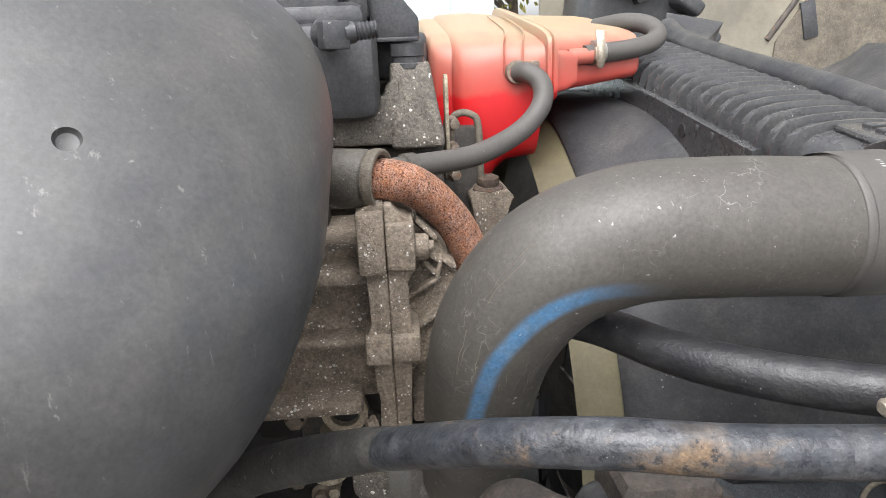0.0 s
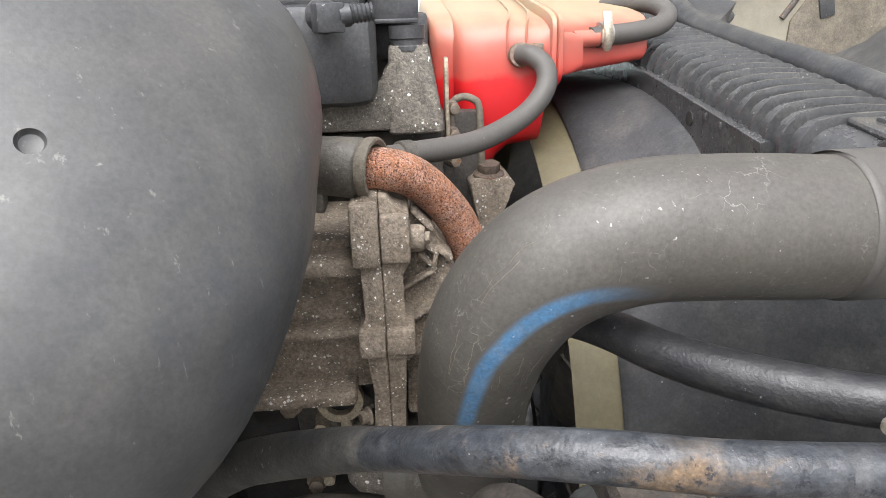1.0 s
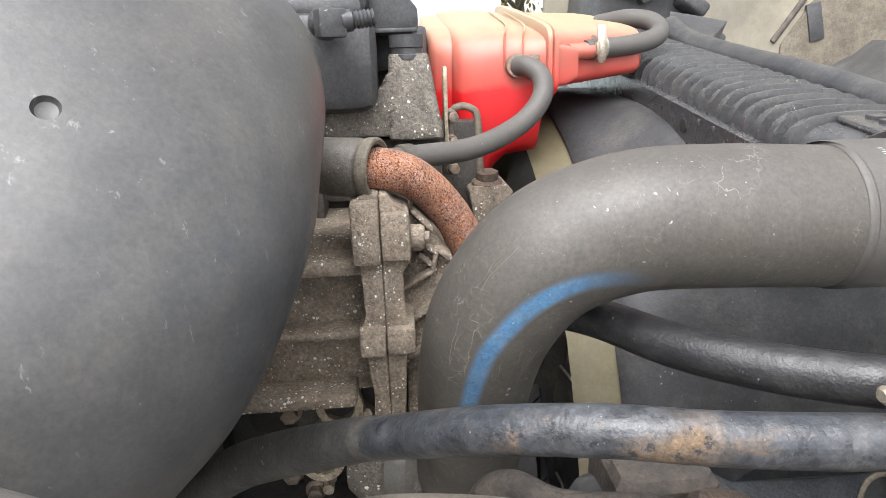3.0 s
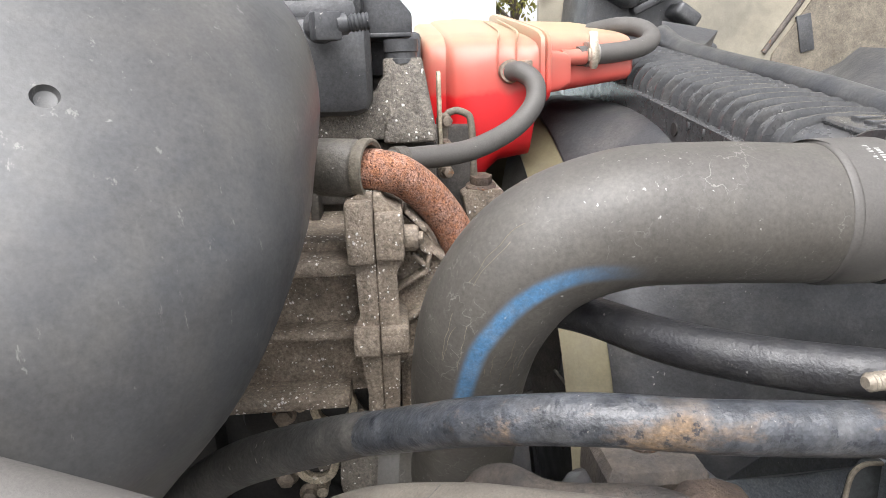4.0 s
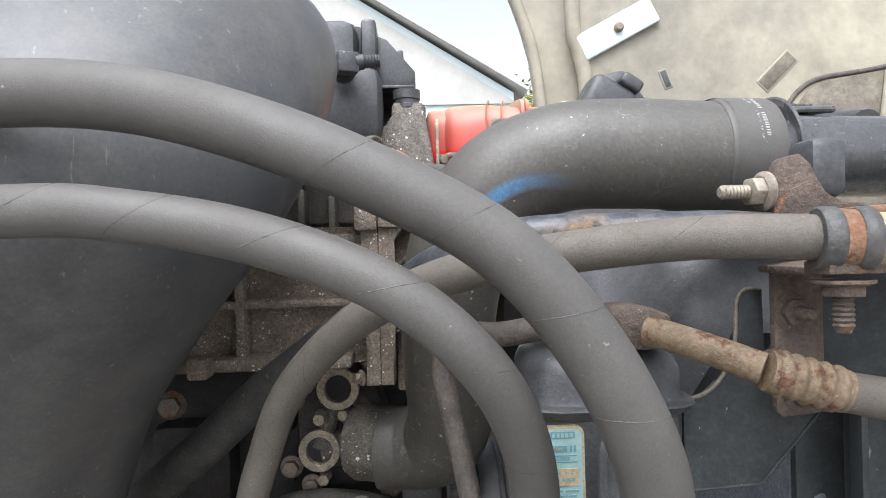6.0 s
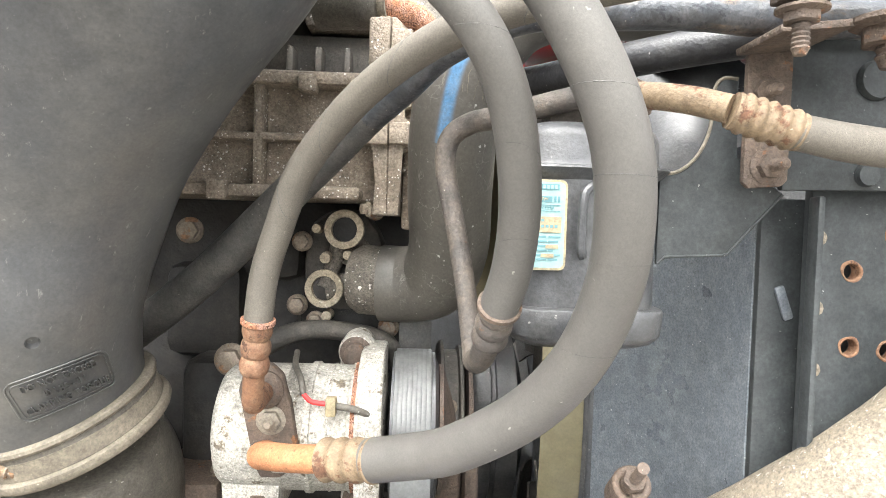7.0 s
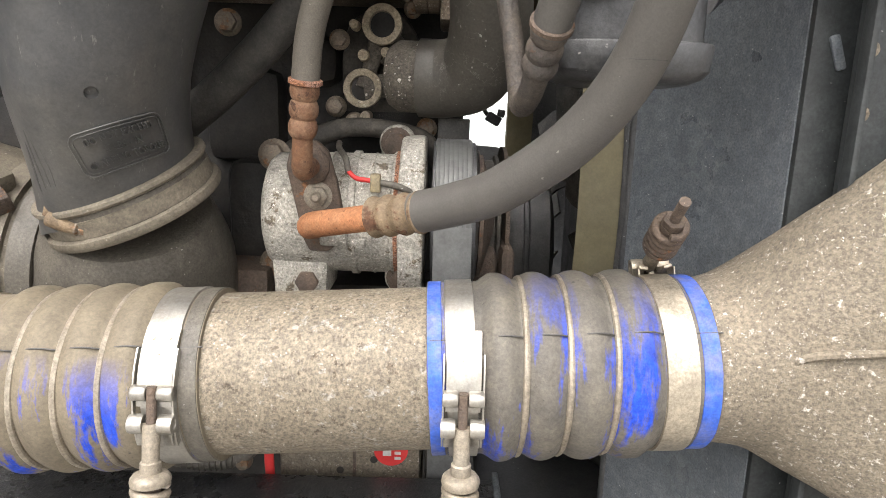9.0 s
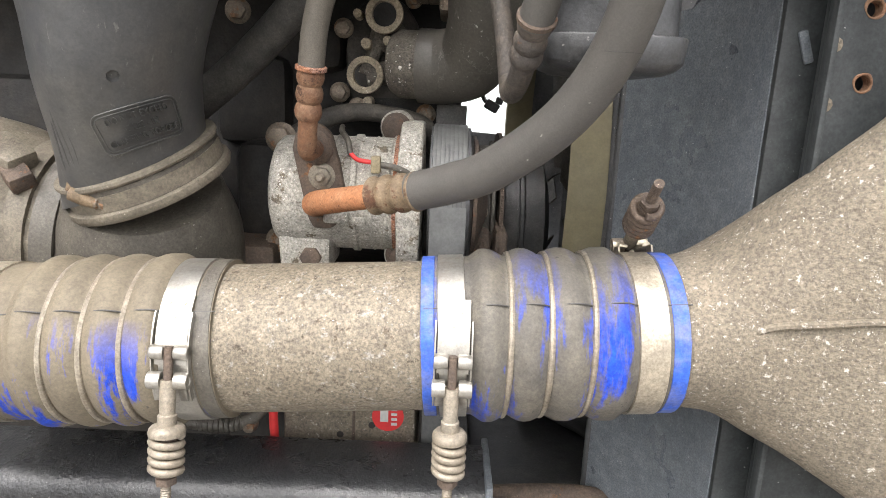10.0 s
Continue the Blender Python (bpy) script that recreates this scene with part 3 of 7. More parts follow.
nt.links.new(mr.outputs[0], cr.inputs[0])
cr.color_ramp.elements[0].position, cr.color_ramp.elements[0].color = 0.0, (0.36, 0.003, 0.006, 1)
cr.color_ramp.elements[1].position, cr.color_ramp.elements[1].color = 1.0, (0.35, 0.26, 0.165, 1)
for at, col in ((0.40, (0.52, 0.007, 0.010, 1)), (0.52, (0.60, 0.014, 0.016, 1)), (0.56, (0.54, 0.075, 0.058, 1)), (0.72, (0.46, 0.12, 0.09, 1)), (0.88, (0.40, 0.165, 0.115, 1)), (0.95, (0.36, 0.23, 0.15, 1))):
    e = cr.color_ramp.elements.new(at)
    e.color = col
nt.links.new(cr.outputs[0], sh.inputs["Base Color"])

# ---- ground and distance ----
bm = bmesh.new()
bmesh.ops.create_grid(bm, x_segments=8, y_segments=8, size=400.0, matrix=Matrix.Translation((0, 0, -LIFT / UNIT)))
single("ground", bm, M_GROUND, (0, 0, -LIFT / UNIT), "grey gravel yard under the truck", "ground", kind="structure", smooth=False)


def building():
    home = thing("building", (0, 14.0, -0.38), "pale metal-clad gabled shed behind the truck", "building")
    walls = bmesh.new()
    prism(walls, [(-11.5, -0.38), (2.42, -0.38), (2.42, 5.0), (-4.5, 9.3), (-11.5, 5.0)], upright(17.0), 3.0)
    part("wall", walls, M_CORRUGATED, home, "pale blue-white wall", smooth=False)
    # weathered cladding of the gable, proud of the wall
    gable = bmesh.new()
    prism(gable, [(2.5, 4.75), (-4.5, 9.1), (-11.5, 4.75)], upright(13.99), 0.06)
    part("gable", gable, M_ROOF, home, "grey weathered gable cladding", smooth=False)
    slope = math.degrees(math.atan2(4.3, 7.0))
    for side in (1, -1):
        c = (-4.5 + side * 3.6, 15.3, 7.2)
        part("roof", box(bmesh.new(), (8.45, 3.3, 0.07), pose(*c, 0, side * slope, 0), 0.01), M_ROOF, home, "grey metal roof", smooth=False)
    for k in range(28):
        x = -11.2 + k * 0.5
        top = 4.7
        part("batten", boxed((x, 13.988, -0.38), (x + 0.03, 13.997, top), 0.0), M_CORRUGATED, home, smooth=False)
    door = part("door", boxed((0.62, 13.93, -0.1), (1.5, 13.95, 3.7), 0.01), M_CORRUGATED, home, "pale blue door", smooth=False)
    part("door_frame", boxed((0.55, 13.92, 3.7), (1.57, 13.96, 3.78), 0.01), M_WHITE, door, smooth=False)
    part("door_window", boxed((0.95, 13.915, 3.05), (1.1, 13.93, 3.3), 0.005), M_BLACK, door, "small dark window", smooth=False)


building()


def tree(at, height, spread, seed):
    rnd = random.Random(seed)
    x, y, z = at
    t = thing("tree", at, "autumn tree with green and yellowing leaves", "tree", "trees behind the yard")
    trunk = bmesh.new()
    tube(trunk, [(x, y, z, 0.22), (x + 0.1, y, z + height * 0.4, 0.16), (x, y + 0.1, z + height * 0.8, 0.06)], seg=10, n=4)
    limbs = []
    for k in range(9):
        a, h = rnd.uniform(0, 6.28), rnd.uniform(0.35, 0.75) * height
        tip = (x + math.cos(a) * spread * 0.7, y + math.sin(a) * spread * 0.7, z + h + height * 0.2)
        tube(trunk, [(x, y, z + h, 0.07), tuple((np.array((x, y, z + h)) + np.array(tip)) / 2 + (0, 0, 0.1)) + (0.045,), tip + (0.015,)], seg=6, n=2)
        limbs.append(tip)
    part("trunk", trunk, M_TRUNK, t)
    crown = bmesh.new()
    for k in range(9000):
        c = rnd.choice(limbs + [(x, y, z + height * 0.85)])
        d = Vector((rnd.gauss(0, 1), rnd.gauss(0, 1), rnd.gauss(0, 0.8))) * spread * 0.26
        m = Matrix.Translation(Vector(c) + d) @ Euler((rnd.uniform(0, 6), rnd.uniform(0, 6), rnd.uniform(0, 6))).to_matrix().to_4x4()
        s = rnd.uniform(0.05, 0.11)
        crown.faces.new([crown.verts.new(m @ Vector(p)) for p in ((-s, 0, 0), (0, -s * 0.5, 0.02), (s, 0, 0), (0, s * 0.5, 0.02))])
    part("crown", crown, M_LEAF, t, smooth=False)


for k, (x, y, h, s) in enumerate([(3.7, 19, 6.3, 2.3), (6.2, 20, 7.4, 2.7), (9.5, 19, 7.0, 2.6), (13.5, 21, 8.0, 3.0)]):
    tree((x, y, -0.38), h, s, k)

# ---- truck: hood and front ----
def hood():
    h = thing("hood", (1.2, 1.6, 1.2), "pale cream fibreglass truck hood, tilted open, dusty underside", "hood")
    edge = [(0.32, 2.522), (0.443, 2.172), (0.466, 2.085), (0.478, 1.996), (0.486, 1.905)]
    inner = [(0.578, 2.522), (0.578, 2.175), (0.592, 2.094), (0.607, 2.019), (0.616, 1.86)]
    bm = bmesh.new()
    prism(bm, [(edge[-1][0], -0.385)] + edge[::-1] + [(2.6, 2.522 + 0.1), (2.6, -0.385)], upright(1.62), 0.02, 0.004)
    part("hood_shell", bm, M_HOOD, h)
    bm = tubed([(x + 0.012, 1.592, z, 0.014) for x, z in edge], seg=12, n=5)
    part("edge_flange", bm, M_HOOD, h)
    # moulded inner panel with a rounded border
    bm = bmesh.new()
    prism(bm, [(inner[-1][0], 1.3)] + inner[::-1] + [(2.5, 2.522), (2.5, 1.3)], upright(1.598), 0.03, 0.012)
    part("inner_panel", bm, M_HOOD, h, "stained moulded inner panel")
    bm = tubed([(x, 1.570, z, 0.020) for x, z in inner], seg=12, n=5)
    part("inner_border", bm, M_HOOD, h)
    for (x0, z0), (x1, z1), w, dark in (((0.812, 2.038), (0.828, 1.995), 0.016, M_BLACK), ((1.081, 1.993), (1.162, 2.072), 0.036, M_BANDRUB)):
        turn = Matrix.Translation(((x0 + x1) / 2, 1.568, (z0 + z1) / 2)) @ Matrix.Rotation(-math.atan2(z1 - z0, x1 - x0), 4, "Y")
        size = math.hypot(x1 - x0, z1 - z0)
        rim = part("slot", box(bmesh.new(), (size + 0.008, 0.005, w + 0.008), turn, 0.0024, 3), M_HOOD, h, "moulded slot")
        part("slot_floor", box(bmesh.new(), (size, 0.004, w), turn @ pose(0, -0.0018, 0), 0.0018), dark, rim, "shaded slot floor")
    rim = [(1.020, 1.758), (1.085, 1.850), (1.150, 1.945), (1.185, 1.985), (1.24, 2.012), (1.36, 2.030), (1.54, 2.06)]
    bm = tubed([(x, 1.568, z, 0.007) for x, z in rim], seg=10, n=5)
    part("arch_rim", bm, M_LINE, h, "dark moulded rim")
    bm = bmesh.new()
    prism(bm, [(x + 0.02, z - 0.005) for x, z in rim] + [(2.4, rim[-1][1]), (2.4, 1.4), (rim[0][0], 1.4)], upright(1.570), 0.008, 0.003)
    part("arch_panel", bm, M_BANDRUB, h, "darker wheel-arch panel")
    part("arch_post", box(bmesh.new(), (0.05, 0.012, 0.20), pose(1.42, 1.555, 1.93, 0, 8, 0), 0.005), M_HOOD, h, "moulded post")
    part("latch_slot", box(bmesh.new(), (0.035, 0.008, 0.085), pose(1.115, 1.562, 1.80, 0, -14, 0), 0.002), M_BLACK, h, "dark latch slot")
    (x0, z0), (x1, z1) = [(0.628, 2.113), (0.755, 2.18)]
    turn = Matrix.Translation(((x0 + x1) / 2, 1.56, (z0 + z1) / 2)) @ Matrix.Rotation(-math.atan2(z1 - z0, x1 - x0), 4, "Y")
    hinge = part("hinge_plate", box(bmesh.new(), (math.hypot(x1 - x0, z1 - z0) + 0.08, 0.02, 0.07), turn, 0.006), M_CORRUGATED, h, "pale hinge plate")
    part("hinge_bolt", lathed([(0.012, 0), (0.012, 0.012), (0.008, 0.016)], ((x0 + x1) / 2, 1.55, (z0 + z1) / 2), ((x0 + x1) / 2, 1.5, (z0 + z1) / 2), 14), M_BOLT, hinge)


hood()


def headlamp_back():
    b = thing("headlamp_housing", (0.68, 1.42, 1.72), "black ribbed plastic headlamp housing under the open hood", "headlamp")
    bm = bmesh.new()
    prism(bm, [(0.53, 1.78), (0.545, 1.92), (0.60, 1.985), (0.655, 2.0), (0.70, 1.93), (0.76, 1.83), (0.80, 1.74), (0.55, 1.72)], upright(1.60), 0.20, 0.012)
    part("body", bm, M_BLACK, b)
    part("lamp_bowl", box(bmesh.new(), (0.115, 0.10, 0.10), pose(0.602, 1.40, 1.915, 0, 30, 0), 0.022, 4), M_BLACK, b, "rounded lamp bowl")
    for k in range(4):
        x, z = 0.655 + k * 0.038, 1.955 - k * 0.060
        part("rib", box(bmesh.new(), (0.055, 0.09, 0.030), pose(x, 1.39, z, 0, 34, 0), 0.009, 3), M_BLACK, b)
        part("web", box(bmesh.new(), (0.075, 0.06, 0.016), pose(x - 0.03, 1.405, z - 0.035, 0, -24, 0), 0.005), M_BLACK, b)


headlamp_back()


def air_baffle():
    """Rubber baffle between radiator and hood: a rolled front edge and a curved sheet with a folded flap."""
    b = thing("air_baffle", (0.75, 0.8, 1.70), "black rubber air baffle above the radiator", "baffle")
    edge = [(0.555, 0.586, 1.706, 0.0155), (0.552, 0.684, 1.723, 0.0155), (0.550, 0.838, 1.743, 0.0155), (0.550, 0.973, 1.764, 0.0155), (0.548, 1.040, 1.787, 0.0155)]
    first = Vector(edge[0][:3]) + (Vector(edge[0][:3]) - Vector(edge[1][:3])) * 1.2
    part("rolled_edge", tubed([(*first, 0.0155)] + edge, seg=16), M_SHROUD, b)
    outline = [(0.581, 1.120, 1.812), (0.629, 1.100, 1.801), (0.662, 1.090, 1.793), (0.640, 1.070, 1.763), (0.637, 1.000, 1.746), (0.677, 0.920, 1.724), (0.683, 0.880, 1.723), (0.683, 0.820, 1.742), (0.691, 0.800, 1.759), (0.698, 0.720, 1.755)]
    foot = spline([e[:3] for e in edge[::-1]] + [tuple(first)], 4)
    bm, last = bmesh.new(), None
    n = len(outline)
    for k, p in enumerate(outline):
        q = foot[min(len(foot) - 1, int(k * (len(foot) - 1) / (n - 1)))]
        row = []
        for j in range(5):
            u = j / 4
            row.append(bm.verts.new(Vector(q).lerp(Vector(p), u) + Vector((0, 0, -0.012 * math.sin(u * math.pi)))))
        if last:
            for j in range(4):
                bm.faces.new((last[j], last[j + 1], row[j + 1], row[j]))
        last = row
    bmesh.ops.recalc_face_normals(bm, faces=bm.faces)
    bmesh.ops.solidify(bm, geom=bm.faces[:], thickness=0.006)
    part("sheet", bm, M_SHROUD, b, "curved rubber sheet with a folded flap")


air_baffle()


def radiator():
    r = thing("radiator", (0.48, 0.8, 0.8), "black radiator with ribbed plastic top tank", "radiator")

    def rim(y):
        return 1.683 + 0.138 * (y - 0.55)
    rows = [[Vector((x, y, z)) for x, z in ((0.43, 0.78), (0.50, 0.78), (0.50, rim(y) - 0.03), (0.43, rim(y) - 0.03))] for y in (0.62, 0.8, 1.35)]
    part("core", loft(bmesh.new(), rows), M_BLACK, r)
    rows = [[Vector((x, y, z)) for x, z in ((0.416, rim(y) - 0.06), (0.428, rim(y) - 0.06), (0.428, rim(y)), (0.4215, rim(y) + 0.0015), (0.416, rim(y)))] for y in (0.55, 0.6, 0.9, 1.35)]
    part("side_channel", loft(bmesh.new(), rows), M_TANKTOP, r, "smooth black side channel")
    section = [(0.428, -0.02), (0.428, 0.004), (0.430, 0.013), (0.4345, 0.020), (0.442, 0.0255), (0.454, 0.029), (0.480, 0.030), (0.508, 0.028), (0.520, 0.022), (0.525, 0.012), (0.525, -0.02)]
    rows = [[Vector((x, y, rim(y) + z - 0.004)) for x, z in section] for y in (0.455, 0.5, 0.7, 0.9, 1.1, 1.33)]
    part("top_tank", loft(bmesh.new(), rows), M_TANKTOP, r, angle=60)
    for k in range(34):
        y = 0.515 + k * 0.0215
        rows = []
        for d, e in ((-0.0026, -0.002), (-0.0013, 0.0060), (0.0013, 0.0060), (0.0026, -0.002)):
            rows.append([Vector((x + e * (-1 if x < 0.45 else 1 if x > 0.5 else 0), y + d, rim(y + d) + z - 0.004 + (e if z > 0.02 else e * 0.6 if z > 0 else 0))) for x, z in section])
        part("rib", loft(bmesh.new(), rows), M_TANKTOP, r, angle=25)
    # raised bar of lettering on the tank
    pad = part("name_pad", box(bmesh.new(), (0.050, 0.085, 0.006), pose(0.480, 0.470, rim(0.47) + 0.0275, 8, 0, 0), 0.003), M_TANKTOP, r)
    for k in range(5):
        y = 0.442 + k * 0.014
        part("name_mark", box(bmesh.new(), (0.022, 0.008, 0.004), pose(0.480, y, rim(y) + 0.031, 8, 0, 12), 0.001), M_TANKTOP, pad)
    # flat near-black disc, the hole's shade in its colour
    part("hole", lathed([(0.007, 0), (0.007, 0.002)], (0.4165, 0.678, 1.684), (0.3, 0.678, 1.684), 16), M_VOID, r)
    part("web", boxed((0.414, 0.615, 1.683), (0.430, 0.619, 1.690), 0.001), M_TANKTOP, r)
    part("web", boxed((0.414, 0.645, 1.687), (0.430, 0.649, 1.694), 0.001), M_TANKTOP, r)


radiator()


def shroud():
    s = thing("fan_shroud", (0.36, 0.95, 0.8), "fan shroud with cream ring and smooth black funnel", "fan shroud")
    cy, cz = 0.965, 1.245
    ax, az = (0, 1, 0), (0, 0, 1)
    ring = [oval((x, cy, cz), ax, az, r, r, 72) for x, r in ((0.286, 0.426), (0.284, 0.434), (0.300, 0.442), (0.345, 0.445), (0.347, 0.435), (0.30, 0.424), (0.286, 0.426))]
    part("ring", loft(bmesh.new(), ring, False), M_CREAM, s, "cream fan ring")
    fun = [oval((x, cy, cz), ax, az, a, b, 72, p) for x, a, b, p in ((0.326, 0.446, 0.448, 2), (0.330, 0.451, 0.454, 2), (0.352, 0.456, 0.460, 2.1), (0.375, 0.459, 0.461, 2.3), (0.40, 0.462, 0.459, 2.8), (0.420, 0.465, 0.456, 3.4), (0.47, 0.468, 0.452, 4.0), (0.56, 0.470, 0.450, 4.5))]
    fun += [oval((x, cy, cz), ax, az, a, b, 72, p) for x, a, b, p in ((0.56, 0.462, 0.440, 4.4), (0.47, 0.460, 0.440, 3.9), (0.420, 0.458, 0.438, 3.2), (0.40, 0.455, 0.445, 2.7), (0.352, 0.449, 0.453, 2.1), (0.326, 0.442, 0.444, 2))]
    part("funnel", loft(bmesh.new(), fun, False), M_SHROUD, s, "black funnel")


shroud()


def fan():
    f = thing("cooling_fan", (0.30, 0.965, 0.8), "black engine cooling fan behind its shroud", "fan")
    cy, cz = 0.965, 1.12
    part("hub", lathed([(0.12, 0), (0.146, 0.006), (0.150, 0.014), (0.150, 0.034), (0.146, 0.036), (0.146, 0.042), (0.150, 0.044), (0.150, 0.075), (0.10, 0.09)], (0.232, cy, cz), (0.4, cy, cz), 64), M_SHROUD, f)
    for k in range(9):
        a = k * 2 * math.pi / 9 + 0.2
        rings = []
        for q in range(5):
            r = 0.11 + q * 0.045
            c = Vector((0.355, cy + r * math.cos(a), cz + r * math.sin(a)))
            tang = Vector((0, -math.sin(a), math.cos(a)))
            w = 0.022 + 0.006 * q
            tilt = Vector((0.55, 0, 0)) + tang * 0.83
            nrm = tilt.cross(Vector((0, math.cos(a), math.sin(a))))
            rings.append([c - tilt * w + nrm * 0.002, c + nrm * 0.006, c + tilt * w + nrm * 0.002, c + tilt * w - nrm * 0.002, c + nrm * 0.002, c - tilt * w - nrm * 0.002])
        part("blade", loft(bmesh.new(), rings), M_DARKCAST, f)


fan()

# ---- front side panels ----
def side_panels():
    p = thing("side_member", (0.5, 0.32, 0.6), "black painted steel side member with bolt holes", "frame panel")
    holes = [(0.463, 1.422), (0.464, 1.367), (0.494, 1.450), (0.493, 1.365), (0.463, 1.23), (0.493, 1.20)]
    bm = bmesh.new()
    prism(bm, [(0.431, -0.385), (0.80, -0.385), (0.80, 1.482), (0.431, 1.482)], upright(0.325), 0.010, 0.002)
    plate = part("plate", bm, M_MEMBER, p)
    bored(plate, [lathed([(0.0062, 0), (0.0062, 0.03)], (x, 0.335, z), (x, 0.2, z), 28) for x, z in holes])
    for x, z in holes:
        rim = bmesh.new()
        rows = [[Vector((x + r * math.cos(a), 0.3150 - d, z + r * math.sin(a))) for a in np.linspace(0, 2 * math.pi, 29)[:-1] for r in [size * (1 + wob * noise.noise(Vector((x * 90 + 0.9 * math.cos(a), z * 90 + 0.9 * math.sin(a), 0))))]] for size, d, wob in ((0.0082, 0.0001, 0.22), (0.0078, 0.0006, 0.18), (0.0067, 0.0007, 0.06), (0.0060, 0.0001, 0.02), (0.0060, -0.009, 0.02))]
        part("hole_rim", loft(rim, rows, False), M_RUST, p, "rusty hole edge")
    part("edge_strip", boxed((0.427, 0.300, 0.6), (0.432, 0.3125, 1.475), 0.0015), M_MEMBER, p)
    part("channel", boxed((0.411, 0.345, 0.6), (0.455, 0.352, 1.475), 0.001), M_MEMBER, p)
    # sheet added behind the bolt holes, near-black to give them their shade
    part("dark_backing", boxed((0.4555, 0.345, 0.6), (0.80, 0.352, 1.475), 0.001), M_VOID, p)
    part("slot", box(bmesh.new(), (0.008, 0.004, 0.027), pose(0.4305, 0.3435, 1.395, 0, -20, 0), 0.0018), M_PANEL, p, "pale worn slot")
    for z in (1.446, 1.395, 1.35, 1.27):
        part("weld_mark", lathed([(0.006, 0), (0.004, 0.001)], (0.4375, 0.3145, z), (0.4375, 0.2, z), 10), M_PIPE, p, "flaked spot weld")


side_panels()

bm = bmesh.new()
wall = [(0.332, 0.515), (0.338, 0.507), (0.375, 0.455), (0.398, 0.405), (0.41, 0.352), (0.416, 0.352), (0.404, 0.407), (0.381, 0.459), (0.344, 0.511), (0.336, 0.519)]
loft(bm, [[Vector((x, y, z if z < 1.3 else 1.52 - 0.09 * min(1.0, max(0.0, (y - 0.40) / 0.06)))) for x, y in wall] for z in (-0.385, 0.62, 0.9, 1.2, 1.60)])
side = thing("radiator_side_panel", (0.37, 0.44, -0.38), "dark dusty plastic panel beside the radiator", "panel")
part("sheet", bm, M_PANEL, side)
part("edge_bead", tubed([(0.334, 0.517, -0.38, 0.005), (0.334, 0.517, 0.6, 0.005), (0.334, 0.517, 1.438, 0.005)], seg=10, n=2), M_BLACK, side)


def cross_plate():
    c = thing("support_plate", (0.45, 0.295, 1.48), "black steel support plate with round washers", "bracket")
    bm = bmesh.new()
    prism(bm, [(0.397, 1.478), (0.80, 1.487), (0.80, 1.60), (0.43, 1.596), (0.397, 1.585)], upright(0.302), 0.007, 0.0015)
    part("plate", bm, M_MEMBER, c)
    for x, z, r in ((0.459, 1.555, 0.014), (0.455, 1.49, 0.008)):
        part("washer", lathed([(r, 0), (r, 0.003), (r * 0.9, 0.005)], (x, 0.295, z), (x, 0.2, z), 24), M_MEMBER, c)


cross_plate()


def angle_bracket():
    b = thing("angle_bracket", (0.38, 0.29, 1.48), "rusty pitted steel angle bracket with studs", "bracket")
    bm = bmesh.new()
    prism(bm, [(0.366, 1.482), (0.370, 1.478), (0.393, 1.480), (0.397, 1.484), (0.397, 1.572), (0.366, 1.568)], upright(0.294), 0.006, 0.0015)
    part("upright", bm, M_BROWN, b)
    part("top_flange", box(bmesh.new(), (0.046, 0.055, 0.005), pose(0.381, 0.264, 1.5715, 0, -7, 0), 0.0015), M_BROWN, b)
    hex_bolt("nut", (0.382, 0.288, 1.493), (0, -1, 0), 0.009, 0.008, M_BROWN, "", b, stud=0.014)
    hex_bolt("nut", (0.378, 0.288, 1.542), (0, -1, 0), 0.009, 0.006, M_BROWN, "", b, stud=0.012)


angle_bracket()


def hose_clip():
    c = thing("hose_clamp", (0.35, 0.19, 1.55), "rubber-lined P clamp with rusty band and stud", "clamp")
    a, d = Vector((0.3465, 0.1930, 1.5854)), Vector((1, -0.22, -0.03)).normalized()
    for o, w in ((a - d * 0.0086, 0.0044), (a + d * 0.0066, 0.0038)):
        part("rubber_band", lathed([(0.0104, -w), (0.0140, -w), (0.0150, 0.0012 - w), (0.0150, w - 0.0012), (0.0140, w), (0.0104, w)], o, o + d, 36), M_DARKRUB, c)
    part("steel_band", lathed([(0.0108, -0.0048), (0.0136, -0.0048), (0.0136, 0.0048), (0.0108, 0.0048)], a - d * 0.0008, a + d, 36), M_RUST, c, "rusty band")
    part("tape_band", lathed([(0.0104, -0.005), (0.0122, -0.005), (0.0122, 0.005), (0.0104, 0.005)], a + d * 0.0158, a + d * 0.05, 36), M_CLIPTAPE, c, "cream tape")
    part("foot", box(bmesh.new(), (0.026, 0.02, 0.006), pose(0.347, 0.196, 1.5725), 0.001), M_BROWN, c)
    hex_bolt("nut", (0.347, 0.197, 1.566), (0, 0, -1), 0.010, 0.007, M_BROWN, "", c, stud=0.016)


hose_clip()


